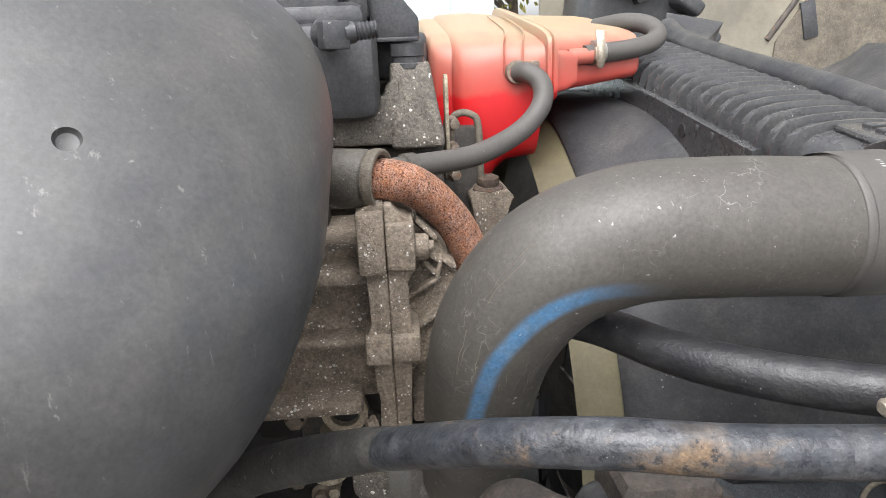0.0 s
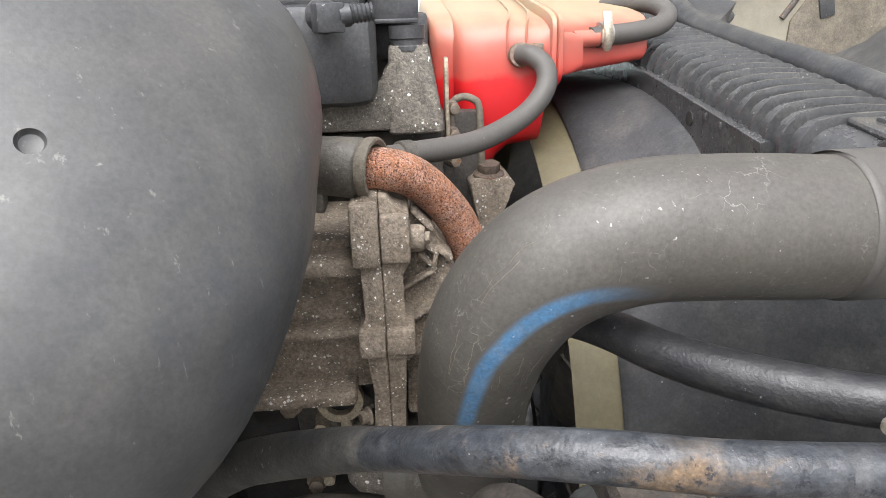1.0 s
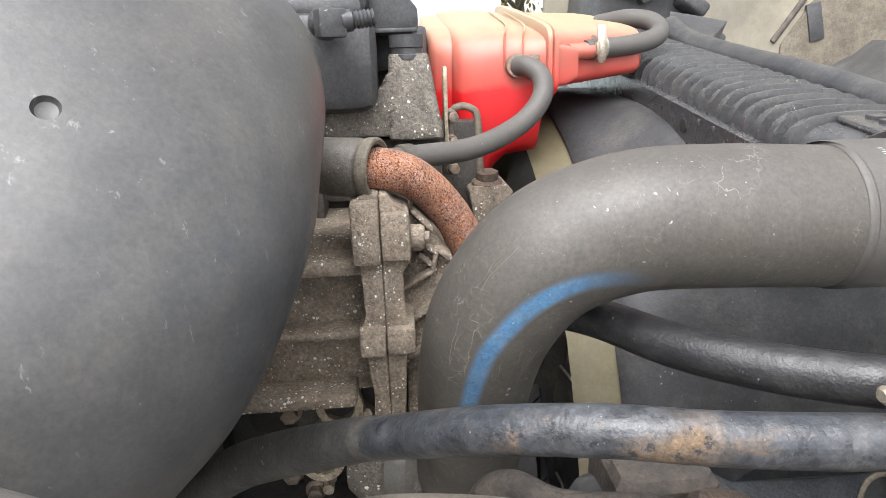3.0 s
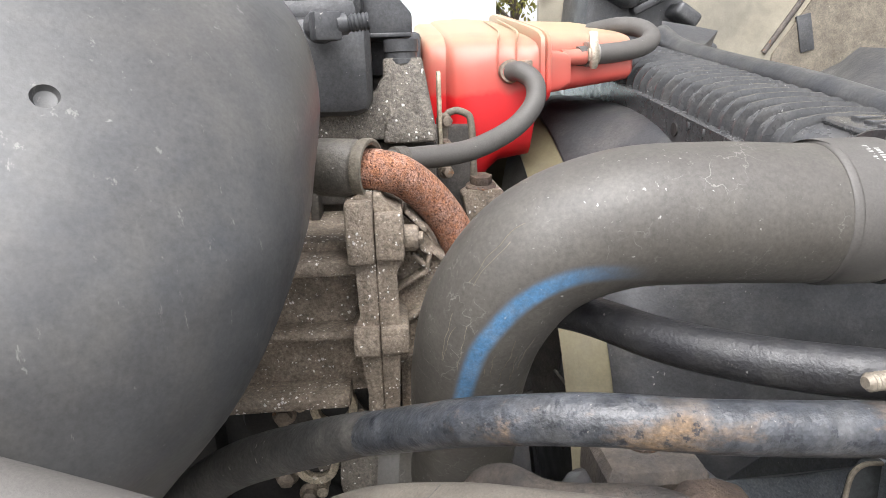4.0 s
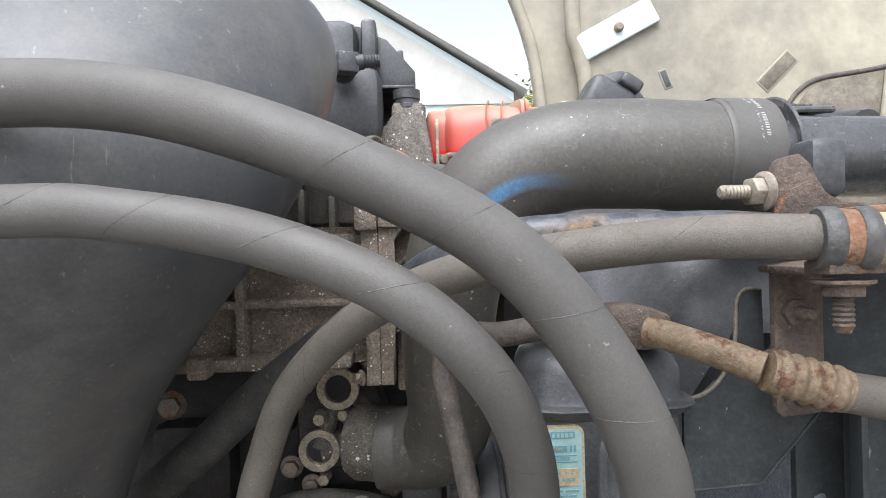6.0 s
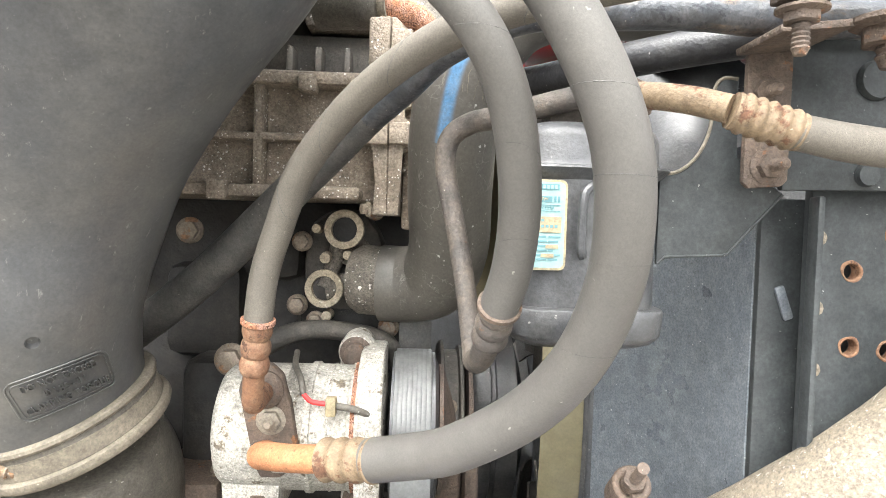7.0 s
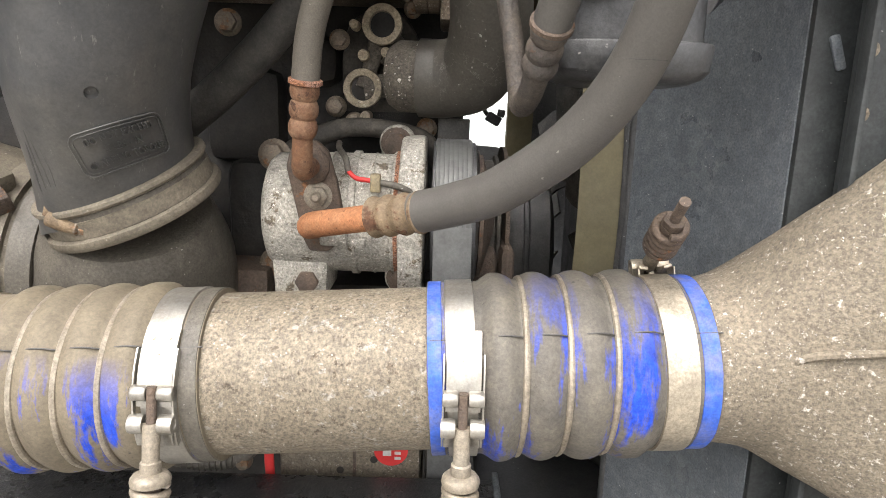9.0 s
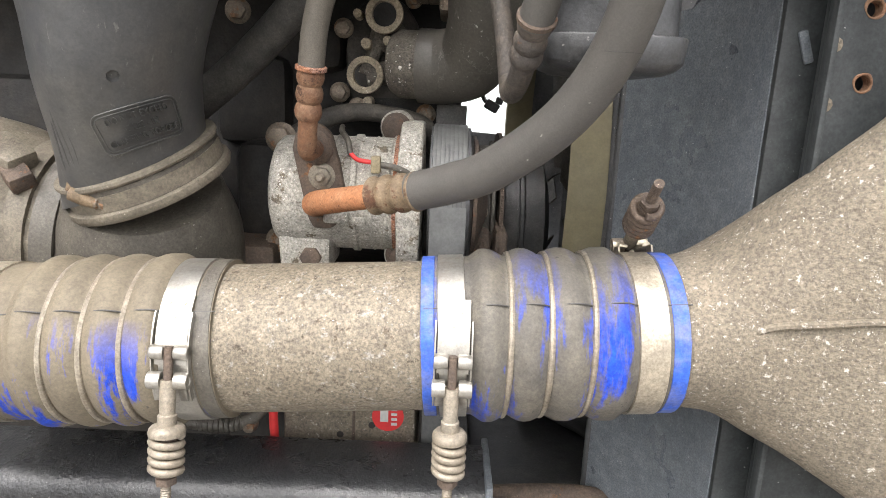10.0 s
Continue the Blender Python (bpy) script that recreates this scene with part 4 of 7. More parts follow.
def rusty_top_clamp():
    """Rusted saddle and nuts above the bracket."""
    c = thing("pipe_saddle", (0.40, 0.27, 1.59), "rusted pipe saddle with bolt and nut", "bracket")
    bm = bmesh.new()
    prism(bm, [(0.362, 1.595), (0.362, 1.622), (0.368, 1.634), (0.379, 1.637), (0.386, 1.630), (0.392, 1.612), (0.402, 1.606), (0.43, 1.606), (0.43, 1.598)], upright(0.29), 0.012, 0.002)
    part("saddle", bm, M_BROWN, c)
    hex_bolt("bolt", (0.360, 0.285, 1.615), (-1, -0.1, 0), 0.009, 0.010, M_SPRING, "pale nut on a stud", c, stud=0.018)
    part("rubber_block", boxed((0.400, 0.30, 1.612), (0.424, 0.33, 1.650), 0.006), M_BLACK, c)
    m = thing("mount_nut", (0.42, 0.235, 1.58), "large rusty nut on a bolt", "bolt")
    hex_bolt("nut", (0.4237, 0.235, 1.6065), (0, 0, 1), 0.0185, 0.0125, M_RUST, "", m, flange=1.1)
    hex_bolt("lower_nut", (0.424, 0.235, 1.575), (0, 0, -1), 0.017, 0.014, M_BROWN, "", m, stud=0.012)
    part("strap", box(bmesh.new(), (0.13, 0.03, 0.007), pose(0.438, 0.238, 1.6015, 0, -3, 0), 0.002), M_RUST, m, "rust-red strap")


rusty_top_clamp()


def drier():
    d = thing("receiver_drier", (0.268, 0.33, 1.36), "black box-shaped air-conditioning receiver drier with teal label", "receiver drier")
    rings = []
    for z, e in ((1.364, -0.024), (1.3655, -0.012), (1.369, -0.004), (1.374, 0.0005), (1.391, 0.0020), (1.3925, 0.0012), (1.3935, -0.0048), (1.404, -0.005), (1.480, -0.005), (1.484, -0.001), (1.4875, 0.0025), (1.4890, 0.002), (1.490, -0.003), (1.494, -0.0045), (1.508, -0.005), (1.515, -0.008), (1.520, -0.016), (1.5215, -0.028)):
        rings.append(oval((0.266, 0.335, z), (1, 0, 0), (0, 1, 0), 0.054 + e, 0.052 + e, 48, 4.5))
    part("shell", loft(bmesh.new(), rings), M_BLACK, d)
    def card(x0, x1, z0, z1, r, y, depth):
        outline = []
        for cx, cz, a0 in ((x1 - r, z1 - r, 0), (x0 + r, z1 - r, 90), (x0 + r, z0 + r, 180), (x1 - r, z0 + r, 270)):
            outline += [(cx + r * math.cos(radians(a0 + q)), cz + r * math.sin(radians(a0 + q))) for q in (0, 22, 45, 68, 90)]
        return prism(bmesh.new(), outline, upright(y), depth)

    lab = part("label_plate", card(0.2125, 0.2468, 1.4190, 1.4790, 0.0045, 0.2885, 0.0042), M_CLIPTAPE, d, "pale-edged label", smooth=False)
    part("label_print", card(0.2138, 0.2452, 1.4206, 1.4774, 0.0035, 0.2850, 0.0011), M_LABEL, lab, "teal printed label", smooth=False)
    y0, y1 = 0.2834, 0.2841
    m = upright(y0 + 0.0003)
    part("print_box", boxed((0.2190, y0, 1.4722), (0.2410, y1, 1.4762), 0.0002), M_INK, lab, "dark print block", smooth=False)
    for k in range(5):
        part("print_bar", boxed((0.2275 + 0.0026 * k, y0 - 0.0004, 1.4730), (0.2292 + 0.0026 * k, y0, 1.4754), 0), M_LABEL, lab, smooth=False)
    part("print_box", boxed((0.2190, y0, 1.4640), (0.2365, y1, 1.4680), 0.0002), M_INK, lab, "dark print block", smooth=False)
    for x in (0.2378, 0.2402):
        part("print_box", boxed((x, y0, 1.4640), (x + 0.0014, y1, 1.4680), 0), M_INK, lab, smooth=False)
    lettering("FLOW", upright(y0 - 0.0003) @ pose(0.2290, 1.4660, 0), 0.0034, M_CLIPTAPE, lab, 0.0002)
    for z in (1.4618, 1.4580):
        part("print_bar", boxed((0.2190, y0, z), (0.2420, y1, z + 0.0005), 0), M_INK, lab, smooth=False)
    lettering("RECEIVER", m @ pose(0.2325, 1.4602, 0), 0.0026, M_INK, lab, 0.0002)
    part("number_box", boxed((0.2190, y0 - 0.0002, 1.4440), (0.2430, y1, 1.4545), 0.0002), M_CLIPTAPE, lab, "pale number box", smooth=False)
    for z, x1 in ((1.4512, 0.2345), (1.4472, 0.2415)):
        for k in range(7):
            x = 0.2205 + 0.0030 * k
            if x + 0.0020 < x1:
                part("print_bar", boxed((x, y0 - 0.0005, z), (x + 0.0019, y0 - 0.0001, z + 0.0018), 0), M_INK, lab, smooth=False)
    for k in range(6):
        z = 1.4405 - 0.0030 * k
        for x0, x1 in ((0.2195, 0.2255 - 0.0004 * (k % 3)), (0.2268, 0.2330 + 0.0008 * (k % 2)), (0.2348, 0.2428 - 0.0016 * (k % 4))):
            part("print_bar", boxed((x0, y0, z), (x1, y1, z + 0.0012), 0), M_INK, lab, smooth=False)
    for x0, z in ((0.2330, 1.4335), (0.2300, 1.4275)):
        part("print_box", boxed((x0, y0 - 0.0003, z), (x0 + 0.0085, y0, z + 0.0024), 0), M_CLIPTAPE, lab, smooth=False)
    part("weld_seam", tubed([(0.258, 0.282, 1.428, 0.003), (0.256, 0.280, 1.435, 0.003), (0.256, 0.279, 1.465, 0.003), (0.259, 0.281, 1.473, 0.003), (0.264, 0.283, 1.476, 0.003)], seg=8), M_BLACK, d)


drier()

bm = bmesh.new()
prism(bm, [(0.316, 1.486), (0.330, 1.489), (0.343, 1.500), (0.351, 1.520), (0.353, 1.548), (0.359, 1.556), (0.369, 1.556), (0.369, 1.5), (0.405, 1.476), (0.3665, 1.4325), (0.363, 1.4310), (0.322, 1.4290), (0.316, 1.4235)], upright(0.310), 0.004, 0.001)
hold = thing("drier_bracket", (0.35, 0.31, 1.42), "black steel plate bracket with curved cut-out", "bracket")
part("plate", bm, M_MEMBER, hold)
rim = [(0.318, 0.306, 1.487), (0.330, 0.306, 1.490), (0.342, 0.306, 1.501), (0.350, 0.306, 1.520), (0.352, 0.306, 1.547), (0.358, 0.306, 1.555), (0.368, 0.306, 1.555)]
part("cut_edge", tubed(rim, 0.0013, seg=8, n=4), M_BANDRUB, hold, "worn cut edge")
part("lower_edge", tubed([(0.317, 0.306, 1.4245), (0.322, 0.306, 1.4295), (0.363, 0.306, 1.4315), (0.3665, 0.306, 1.4330), (0.404, 0.306, 1.4755)], 0.0010, seg=8, n=1), M_MEMBER, hold)


def line_block():
    b = thing("line_fitting_block", (0.285, 0.29, 1.51), "dirty steel refrigerant fitting block on the drier", "fitting")
    bm = bmesh.new()
    prism(bm, [(0.262, 1.523), (0.262, 1.541), (0.268, 1.549), (0.286, 1.549), (0.300, 1.543), (0.300, 1.523)], upright(0.315), 0.035, 0.003)
    part("block", bm, M_BROWN, b)
    part("rusty_line", tubed([(0.283, 0.276, 1.5345, 0.0085), (0.292, 0.268, 1.533, 0.0085), (0.309, 0.247, 1.527, 0.0085), (0.328, 0.232, 1.5195, 0.0085)], n=8), M_TANRUST, b, "rust-flecked steel line")
    path = [(0.329, 0.2325, 1.5190), (0.370, 0.2295, 1.5065)]
    a, c = Vector(path[0]), Vector(path[1])
    prof = []
    for k in range(41):
        u = k / 40
        prof.append((0.0108 + 0.0017 * math.cos(u * 6 * math.pi) ** 2 * (1 if 0.04 < u < 0.96 else 0), u * (c - a).length))
    part("crimp", lathed(prof, a, c), M_TANRUST, b, "crimped tan rusty ferrule")
    part("hose", tubed([(0.365, 0.2295, 1.5075, 0.0105), (0.40, 0.226, 1.501, 0.0112), (0.43, 0.222, 1.499, 0.0112), (0.50, 0.21, 1.505, 0.0112), (0.62, 0.2, 1.52, 0.0112)], n=8), M_BRAID, b, "fabric-braided hose")
    part("link_line", tubed([(0.268, 0.30, 1.539, 0.0085), (0.248, 0.315, 1.537, 0.0085), (0.208, 0.335, 1.528, 0.0085), (0.186, 0.358, 1.5255, 0.0085), (0.171, 0.367, 1.514, 0.0085), (0.1685, 0.369, 1.49, 0.0085), (0.1785, 0.362, 1.44, 0.008), (0.1865, 0.350, 1.395, 0.008), (0.1925, 0.340, 1.352, 0.0085)], n=8), M_LINE, b, "dull brown steel line")


line_block()

# ---- engine ----
def duct():
    d = thing("air_intake_duct", (-0.19, 0.48, 1.20), "large dusty black plastic air intake duct", "air duct")
    rows = [(-0.1780, 0.4780, 1.2350, 0.0760, 0.0800, 2.00), (-0.1738, 0.4541, 1.2900, 0.0670, 0.0837, 1.95), (-0.1671, 0.4266, 1.3540, 0.0708, 0.0895, 1.89), (-0.1585, 0.4167, 1.4200, 0.0847, 0.0935, 1.83), (-0.1476, 0.3904, 1.4800, 0.1059, 0.0989, 1.80), (-0.1282, 0.3620, 1.5400, 0.1324, 0.1040, 1.88), (-0.1064, 0.3510, 1.6000, 0.1585, 0.1205, 2.10), (-0.0946, 0.3730, 1.6600, 0.1750, 0.1385, 2.12), (-0.0945, 0.3998, 1.7000, 0.1821, 0.1527, 2.05), (-0.0941, 0.4308, 1.7440, 0.1844, 0.1547, 1.92), (-0.1015, 0.4547, 1.7900, 0.1756, 0.1479, 1.80), (-0.1231, 0.4696, 1.8300, 0.1479, 0.1285, 1.80), (-0.1568, 0.4699, 1.8650, 0.1020, 0.0978, 2.44), (-0.1968, 0.4670, 1.8820, 0.0462, 0.0612, 1.84)]
    rings = []
    for cx, cy, z, rx, ry, power in spline(rows, 4):
        k = 0.28 * max(0.0, min(1.0, (1.50 - z) / 0.25))
        rings.append([p + Vector((0, 0, k * (p.x - cx))) for p in oval((cx, cy, z), (1, 0, 0), (0, 1, 0), rx, ry, 64, power)])
    bm = loft(bmesh.new(), rings)
    body = part("duct_body", bm, M_DUCT, d, angle=70)
    part("inlet", tubed([(-0.14, 0.465, 1.75, 0.13), (-0.3, 0.465, 1.78, 0.125), (-0.6, 0.465, 1.80, 0.125), (-1.0, 0.465, 1.80, 0.125)], seg=40), M_DUCT, d)
    table = np.array(rows)

    def on_duct(a, z, out=0.0):
        cx, cy, rx, ry = (float(np.interp(z, table[:, 2], table[:, k])) for k in (0, 1, 3, 4))
        k = 0.28 * max(0.0, min(1.0, (1.50 - z) / 0.25))
        return Vector((cx + (rx + out) * math.cos(a), cy + (ry + out) * math.sin(a), z + k * rx * math.cos(a)))

    # raised plate of lettering on the front of the duct, rising to one side
    def wrapped(u, v, w):
        return on_duct(radians(-53) + (u - 0.25 * v) / 0.074, 1.2985 + v + 0.16 * u, w)
    for k, line in enumerate(("DO NOT EXCEED", "40 LBS - IN", "CLAMPING TORQUE")):
        lettering(line, Matrix.Identity(4), 0.0092, M_DUCT, body, 0.0013, bend=lambda c, k=k: wrapped(c.x * 0.74, c.y + 0.0100 - 0.0100 * k, c.z + 0.0017))
    for inset, thick in ((0.0, 0.0008), (0.0030, 0.0005)):
        steps = []
        for cx, cy, turn in ((0.030, 0.011, 0), (-0.030, 0.011, 90), (-0.030, -0.011, 180), (0.030, -0.011, 270)):
            for u in range(7):
                a = radians(turn + 15 * u)
                steps.append(tuple(wrapped(cx + (0.008 - inset) * math.cos(a), cy + (0.008 - inset) * math.sin(a), 0.0004)))
            if turn in (0, 180):
                side = 1 if turn == 0 else -1
                for u in (0.015, 0.0, -0.015):
                    steps.append(tuple(wrapped(side * u, side * (0.019 - inset), 0.0004)))
        part("plate_edge", tubed(steps + [steps[0]], thick, seg=6, n=1), M_DUCT, body)
    for k in range(4):
        a = radians(-104 - 5 * k)
        part("crease", tubed([tuple(on_duct(a - 0.06 * u + 0.02 * math.sin(5 * u + k), 1.268 + (0.052 + 0.008 * (k % 3)) * u, -0.0011 - 0.0012 * abs(2 * u - 1) ** 3)) for u in np.linspace(0, 1, 9)], 0.0013, seg=8, n=2), M_DUCT, body)
    drills = []
    for a, z in ((-57.8, 1.748), (-103, 1.752), (-65, 1.343)):
        c = on_duct(radians(a), z)
        e = (on_duct(radians(a + 2), z) - on_duct(radians(a - 2), z)).cross(on_duct(radians(a), z + 0.01) - on_duct(radians(a), z - 0.01)).normalized()
        drills.append(lathed([(0.0020, -0.0050), (0.0040, -0.0046), (0.0050, -0.0032), (0.0055, 0.0), (0.0058, 0.006)], c, c + e, 24))
    bored(body, drills)
    return d


duct()


def duct_clamp():
    c = thing("worm_clamp", (-0.19, 0.50, 1.21), "wide dull steel worm-drive clamp round the duct's lower end", "clamp")
    o = Vector((-0.173, 0.470, 1.260))
    up = Vector((-0.31, -0.33, 1.0)).normalized()
    part("lip", lathed([(0.078, 0.010), (0.0825, 0.011), (0.0840, 0.0135), (0.0835, 0.0165), (0.081, 0.018), (0.076, 0.018)], o, o + up, 72), M_BANDRUB, c, "dusty upper lip")
    part("band", lathed([(0.076, -0.012), (0.0805, -0.012), (0.0805, 0.010), (0.076, 0.010)], o, o + up, 72), M_RUBBER, c)
    part("steel_strip", lathed([(0.080, -0.0115), (0.0812, -0.011), (0.0812, 0.005), (0.080, 0.0055)], o, o + up, 72), M_BANDRUB, c)
    part("lower_lip", lathed([(0.076, -0.023), (0.0845, -0.022), (0.0865, -0.018), (0.0855, -0.013), (0.082, -0.0115), (0.076, -0.012)], o, o + up, 72), M_BANDRUB, c, "dusty lower lip")
    s = Vector((-0.198, 0.398, 1.236))
    ax = Vector((0.93, 0.06, -0.30)).normalized()
    part("screw_housing", lathed([(0.004, -0.014), (0.0068, -0.013), (0.0078, 0.0), (0.0068, 0.012), (0.005, 0.013)], s, s + ax, 18), M_TANRUST, c, "worn brass-coloured screw housing")
    part("strip_end", box(bmesh.new(), (0.030, 0.004, 0.010), pose(s.x - 0.002, s.y + 0.001, s.z + 0.007, 0, 17, 0), 0.001), M_TANRUST, c)
    hex_bolt("screw", tuple(s + ax * 0.013), tuple(ax), 0.0056, 0.007, M_BOLT, "", c)


duct_clamp()

bm = tubed([(-0.178, 0.480, 1.235, 0.078), (-0.182, 0.496, 1.205, 0.092), (-0.190, 0.516, 1.17, 0.102), (-0.205, 0.532, 1.13, 0.106), (-0.245, 0.54, 1.09, 0.102), (-0.30, 0.545, 1.085, 0.097), (-0.36, 0.548, 1.10, 0.095)], seg=48, n=6)
elbow = thing("rubber_elbow", (-0.22, 0.53, 1.03), "smooth dark rubber intake elbow under the clamp", "hose")
part("elbow", bm, M_RUBBER, elbow)
part("collar", lathed([(0.074, -0.012), (0.0815, -0.011), (0.0825, -0.004), (0.0815, 0.0), (0.074, 0.0)], (-0.180, 0.487, 1.232), (-0.171, 0.463, 1.262), 56), M_RUBBER, elbow)


def turbo():
    t = thing("turbo_inlet", (-0.38, 0.52, 1.1), "dirty cast-aluminium turbocharger inlet with band clamp", "turbocharger")
    part("band", lathed([(0.098, -0.012), (0.104, -0.012), (0.105, 0), (0.104, 0.012), (0.098, 0.012)], (-0.305, 0.545, 1.175), (-0.40, 0.545, 1.185), 48), M_BANDRUB, t)
    part("band", lathed([(0.098, -0.012), (0.102, -0.012), (0.102, 0.012), (0.098, 0.012)], (-0.275, 0.545, 1.172), (-0.40, 0.545, 1.185), 48), M_RUBBER, t)
    part("housing", tubed([(-0.29, 0.545, 1.17, 0.096), (-0.33, 0.54, 1.18, 0.10), (-0.39, 0.53, 1.19, 0.115), (-0.5, 0.52, 1.18, 0.12)], seg=36, bump=0.004), M_BANDRUB, t)
    part("lug", box(bmesh.new(), (0.05, 0.035, 0.035), pose(-0.318, 0.475, 1.262, 20, 25, -20), 0.006), M_BANDRUB, t)
    part("nut_block", box(bmesh.new(), (0.036, 0.025, 0.02), pose(-0.302, 0.46, 1.247, 25, 30, -35), 0.003), M_BROWN, t)


turbo()


def engine_block():
    e = thing("engine_block", (-0.1, 0.75, 1.0), "dusty brown cast-iron engine block with ribs", "engine")
    part("wall", boxed((-0.75, 0.578, 1.470), (0.135, 0.80, 1.612), 0.004), M_CAST, e)
    # ribs and rims of the side cover
    part("top_rim", boxed((-0.75, 0.545, 1.590), (0.105, 0.60, 1.604), 0.005), M_CAST, e)
    part("rib", boxed((-0.75, 0.553, 1.531), (0.12, 0.60, 1.540), 0.004), M_CAST, e)
    part("bottom_rim", boxed((-0.75, 0.545, 1.470), (0.085, 0.60, 1.484), 0.005), M_CAST, e)
    for x in (-0.026, -0.19, -0.40):
        part("upright_rib", boxed((x - 0.005, 0.553, 1.478), (x + 0.005, 0.60, 1.596), 0.003), M_CAST, e)
    # front flange: two halves that meet at a hairline seam, each with its bosses
    left = [(0.099, 1.455), (0.1137, 1.455), (0.1137, 1.660), (0.104, 1.661), (0.095, 1.655), (0.093, 1.648), (0.093, 1.612), (0.0985, 1.602), (0.100, 1.560), (0.0935, 1.553), (0.0930, 1.530), (0.099, 1.525), (0.101, 1.49)]
    right = [(0.1141, 1.455), (0.127, 1.455), (0.128, 1.524), (0.1370, 1.528), (0.1375, 1.551), (0.129, 1.556), (0.1285, 1.597), (0.136, 1.604), (0.138, 1.630), (0.134, 1.646), (0.124, 1.652), (0.120, 1.659), (0.1141, 1.660)]
    for outline in (left, right):
        bm = bmesh.new()
        prism(bm, outline, upright(0.64), 0.107, 0.0014)
        part("flange", bm, M_CAST, e, angle=50)
    for lo, hi in (((0.0920, 0.522, 1.606), (0.1137, 0.60, 1.656)), ((0.1141, 0.524, 1.608), (0.1370, 0.60, 1.646)), ((0.0920, 0.524, 1.527), (0.1137, 0.60, 1.552)), ((0.1141, 0.525, 1.528), (0.1375, 0.60, 1.551))):
        part("boss", boxed(lo, hi, 0.003), M_CAST, e)
    part("seam", boxed((0.1136, 0.5350, 1.456), (0.1142, 0.64, 1.659), 0), M_BROWN, e)
    part("boss_cap", lathed([(0.011, 0), (0.011, 0.010), (0.009, 0.013)], (0.136, 0.552, 1.619), (0.2, 0.545, 1.619), 20), M_CAST, e)
    # round timing cover behind the flange: a recessed disc with a raised rim and fanned ribs
    bm = bmesh.new()
    arc = [(0.128, 1.44)] + [(0.085 + 0.090 * math.sin(a), 1.560 + 0.090 * math.cos(a)) for a in np.linspace(0.5, 1.75, 14)] + [(0.20, 1.50), (0.21, 1.44)]
    prism(bm, arc, upright(0.68), 0.106, 0.004)
    part("timing_cover", bm, M_CAST, e)
    rim = [(0.085 + 0.088 * math.sin(a), 0.586, 1.560 + 0.088 * math.cos(a), 0.0045) for a in np.linspace(0.45, 1.8, 16)]
    part("cover_rim", tubed(rim, seg=8, n=2), M_CAST, e)
    for (x0, z0), (x1, z1) in (((0.1264, 1.6311), (0.1575, 1.5995)), ((0.1394, 1.6375), (0.1560, 1.6190)), ((0.1240, 1.5660), (0.1560, 1.5845)), ((0.1240, 1.5325), (0.1560, 1.5525)), ((0.1545, 1.5830), (0.1592, 1.6030)), ((0.1592, 1.6025), (0.1715, 1.5925)), ((0.1430, 1.6000), (0.1545, 1.5890)), ((0.124, 1.500), (0.156, 1.516))):
        d = Vector((x1 - x0, 0, z1 - z0))
        part("cover_rib", box(bmesh.new(), (0.0042, 0.040, d.length), Matrix.Translation(((x0 + x1) / 2, 0.5805, (z0 + z1) / 2 + 0.002)) @ Matrix.Rotation(-math.atan2(z1 - z0, x1 - x0), 4, "Y") @ pose(0, 0, 0, 0, 90, 0), 0.0018), M_CAST, e)
    part("upper_backing", boxed((-0.2, 0.69, 1.62), (0.175, 0.80, 1.682), 0.004), M_DARKCAST, e)
    part("head_rear", boxed((-0.75, 0.74, 1.55), (0.165, 1.1, 1.745), 0.006), M_DARKCAST, e)
    part("head", boxed((-0.75, 0.70, 1.606), (0.12, 0.95, 1.684), 0.006), M_DARKCAST, e)
    for k in range(7):
        part("head_rib", boxed((-0.16 + k * 0.035, 0.66, 1.600), (-0.152 + k * 0.035, 0.705, 1.66), 0.002), M_DARKCAST, e)
    # lower block and its steps carry the bay's deep shade as near-black colour
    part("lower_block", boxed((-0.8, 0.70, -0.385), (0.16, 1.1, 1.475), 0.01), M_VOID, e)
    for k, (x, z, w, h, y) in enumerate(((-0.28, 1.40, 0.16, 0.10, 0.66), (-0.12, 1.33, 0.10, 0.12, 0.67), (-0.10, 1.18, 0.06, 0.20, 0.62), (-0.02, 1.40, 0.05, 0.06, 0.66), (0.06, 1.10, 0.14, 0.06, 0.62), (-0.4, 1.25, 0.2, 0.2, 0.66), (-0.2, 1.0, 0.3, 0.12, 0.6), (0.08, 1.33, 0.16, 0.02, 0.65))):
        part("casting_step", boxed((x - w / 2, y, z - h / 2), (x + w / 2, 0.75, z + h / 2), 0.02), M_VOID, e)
    part("sump_edge", boxed((-0.14, 0.55, 1.08), (-0.06, 0.7, 1.16), 0.006), M_BROWN, e, "rusty brown lug")
    part("lug", boxed((0.019, 0.533, 1.581), (0.037, 0.560, 1.599), 0.003), M_CAST, e)
    part("lug", boxed((-0.073, 0.533, 1.466), (-0.053, 0.560, 1.487), 0.003), M_CAST, e)
    hex_bolt("side_bolt", (-0.106, 0.585, 1.432), (0.1, -1, 0), 0.011, 0.014, M_BOLT, "", e)
    hex_bolt("side_bolt", (-0.02, 0.61, 1.452), (0, -1, 0), 0.010, 0.014, M_BOLT, "", e)
    hex_bolt("flange_bolt", (0.147, 0.551, 1.619), (1, -0.1, 0), 0.0055, 0.006, M_CAST, "", e)
    hex_bolt("flange_bolt", (0.143, 0.60, 1.645), (1, -0.1, 0), 0.009, 0.012, M_CAST, "", e)
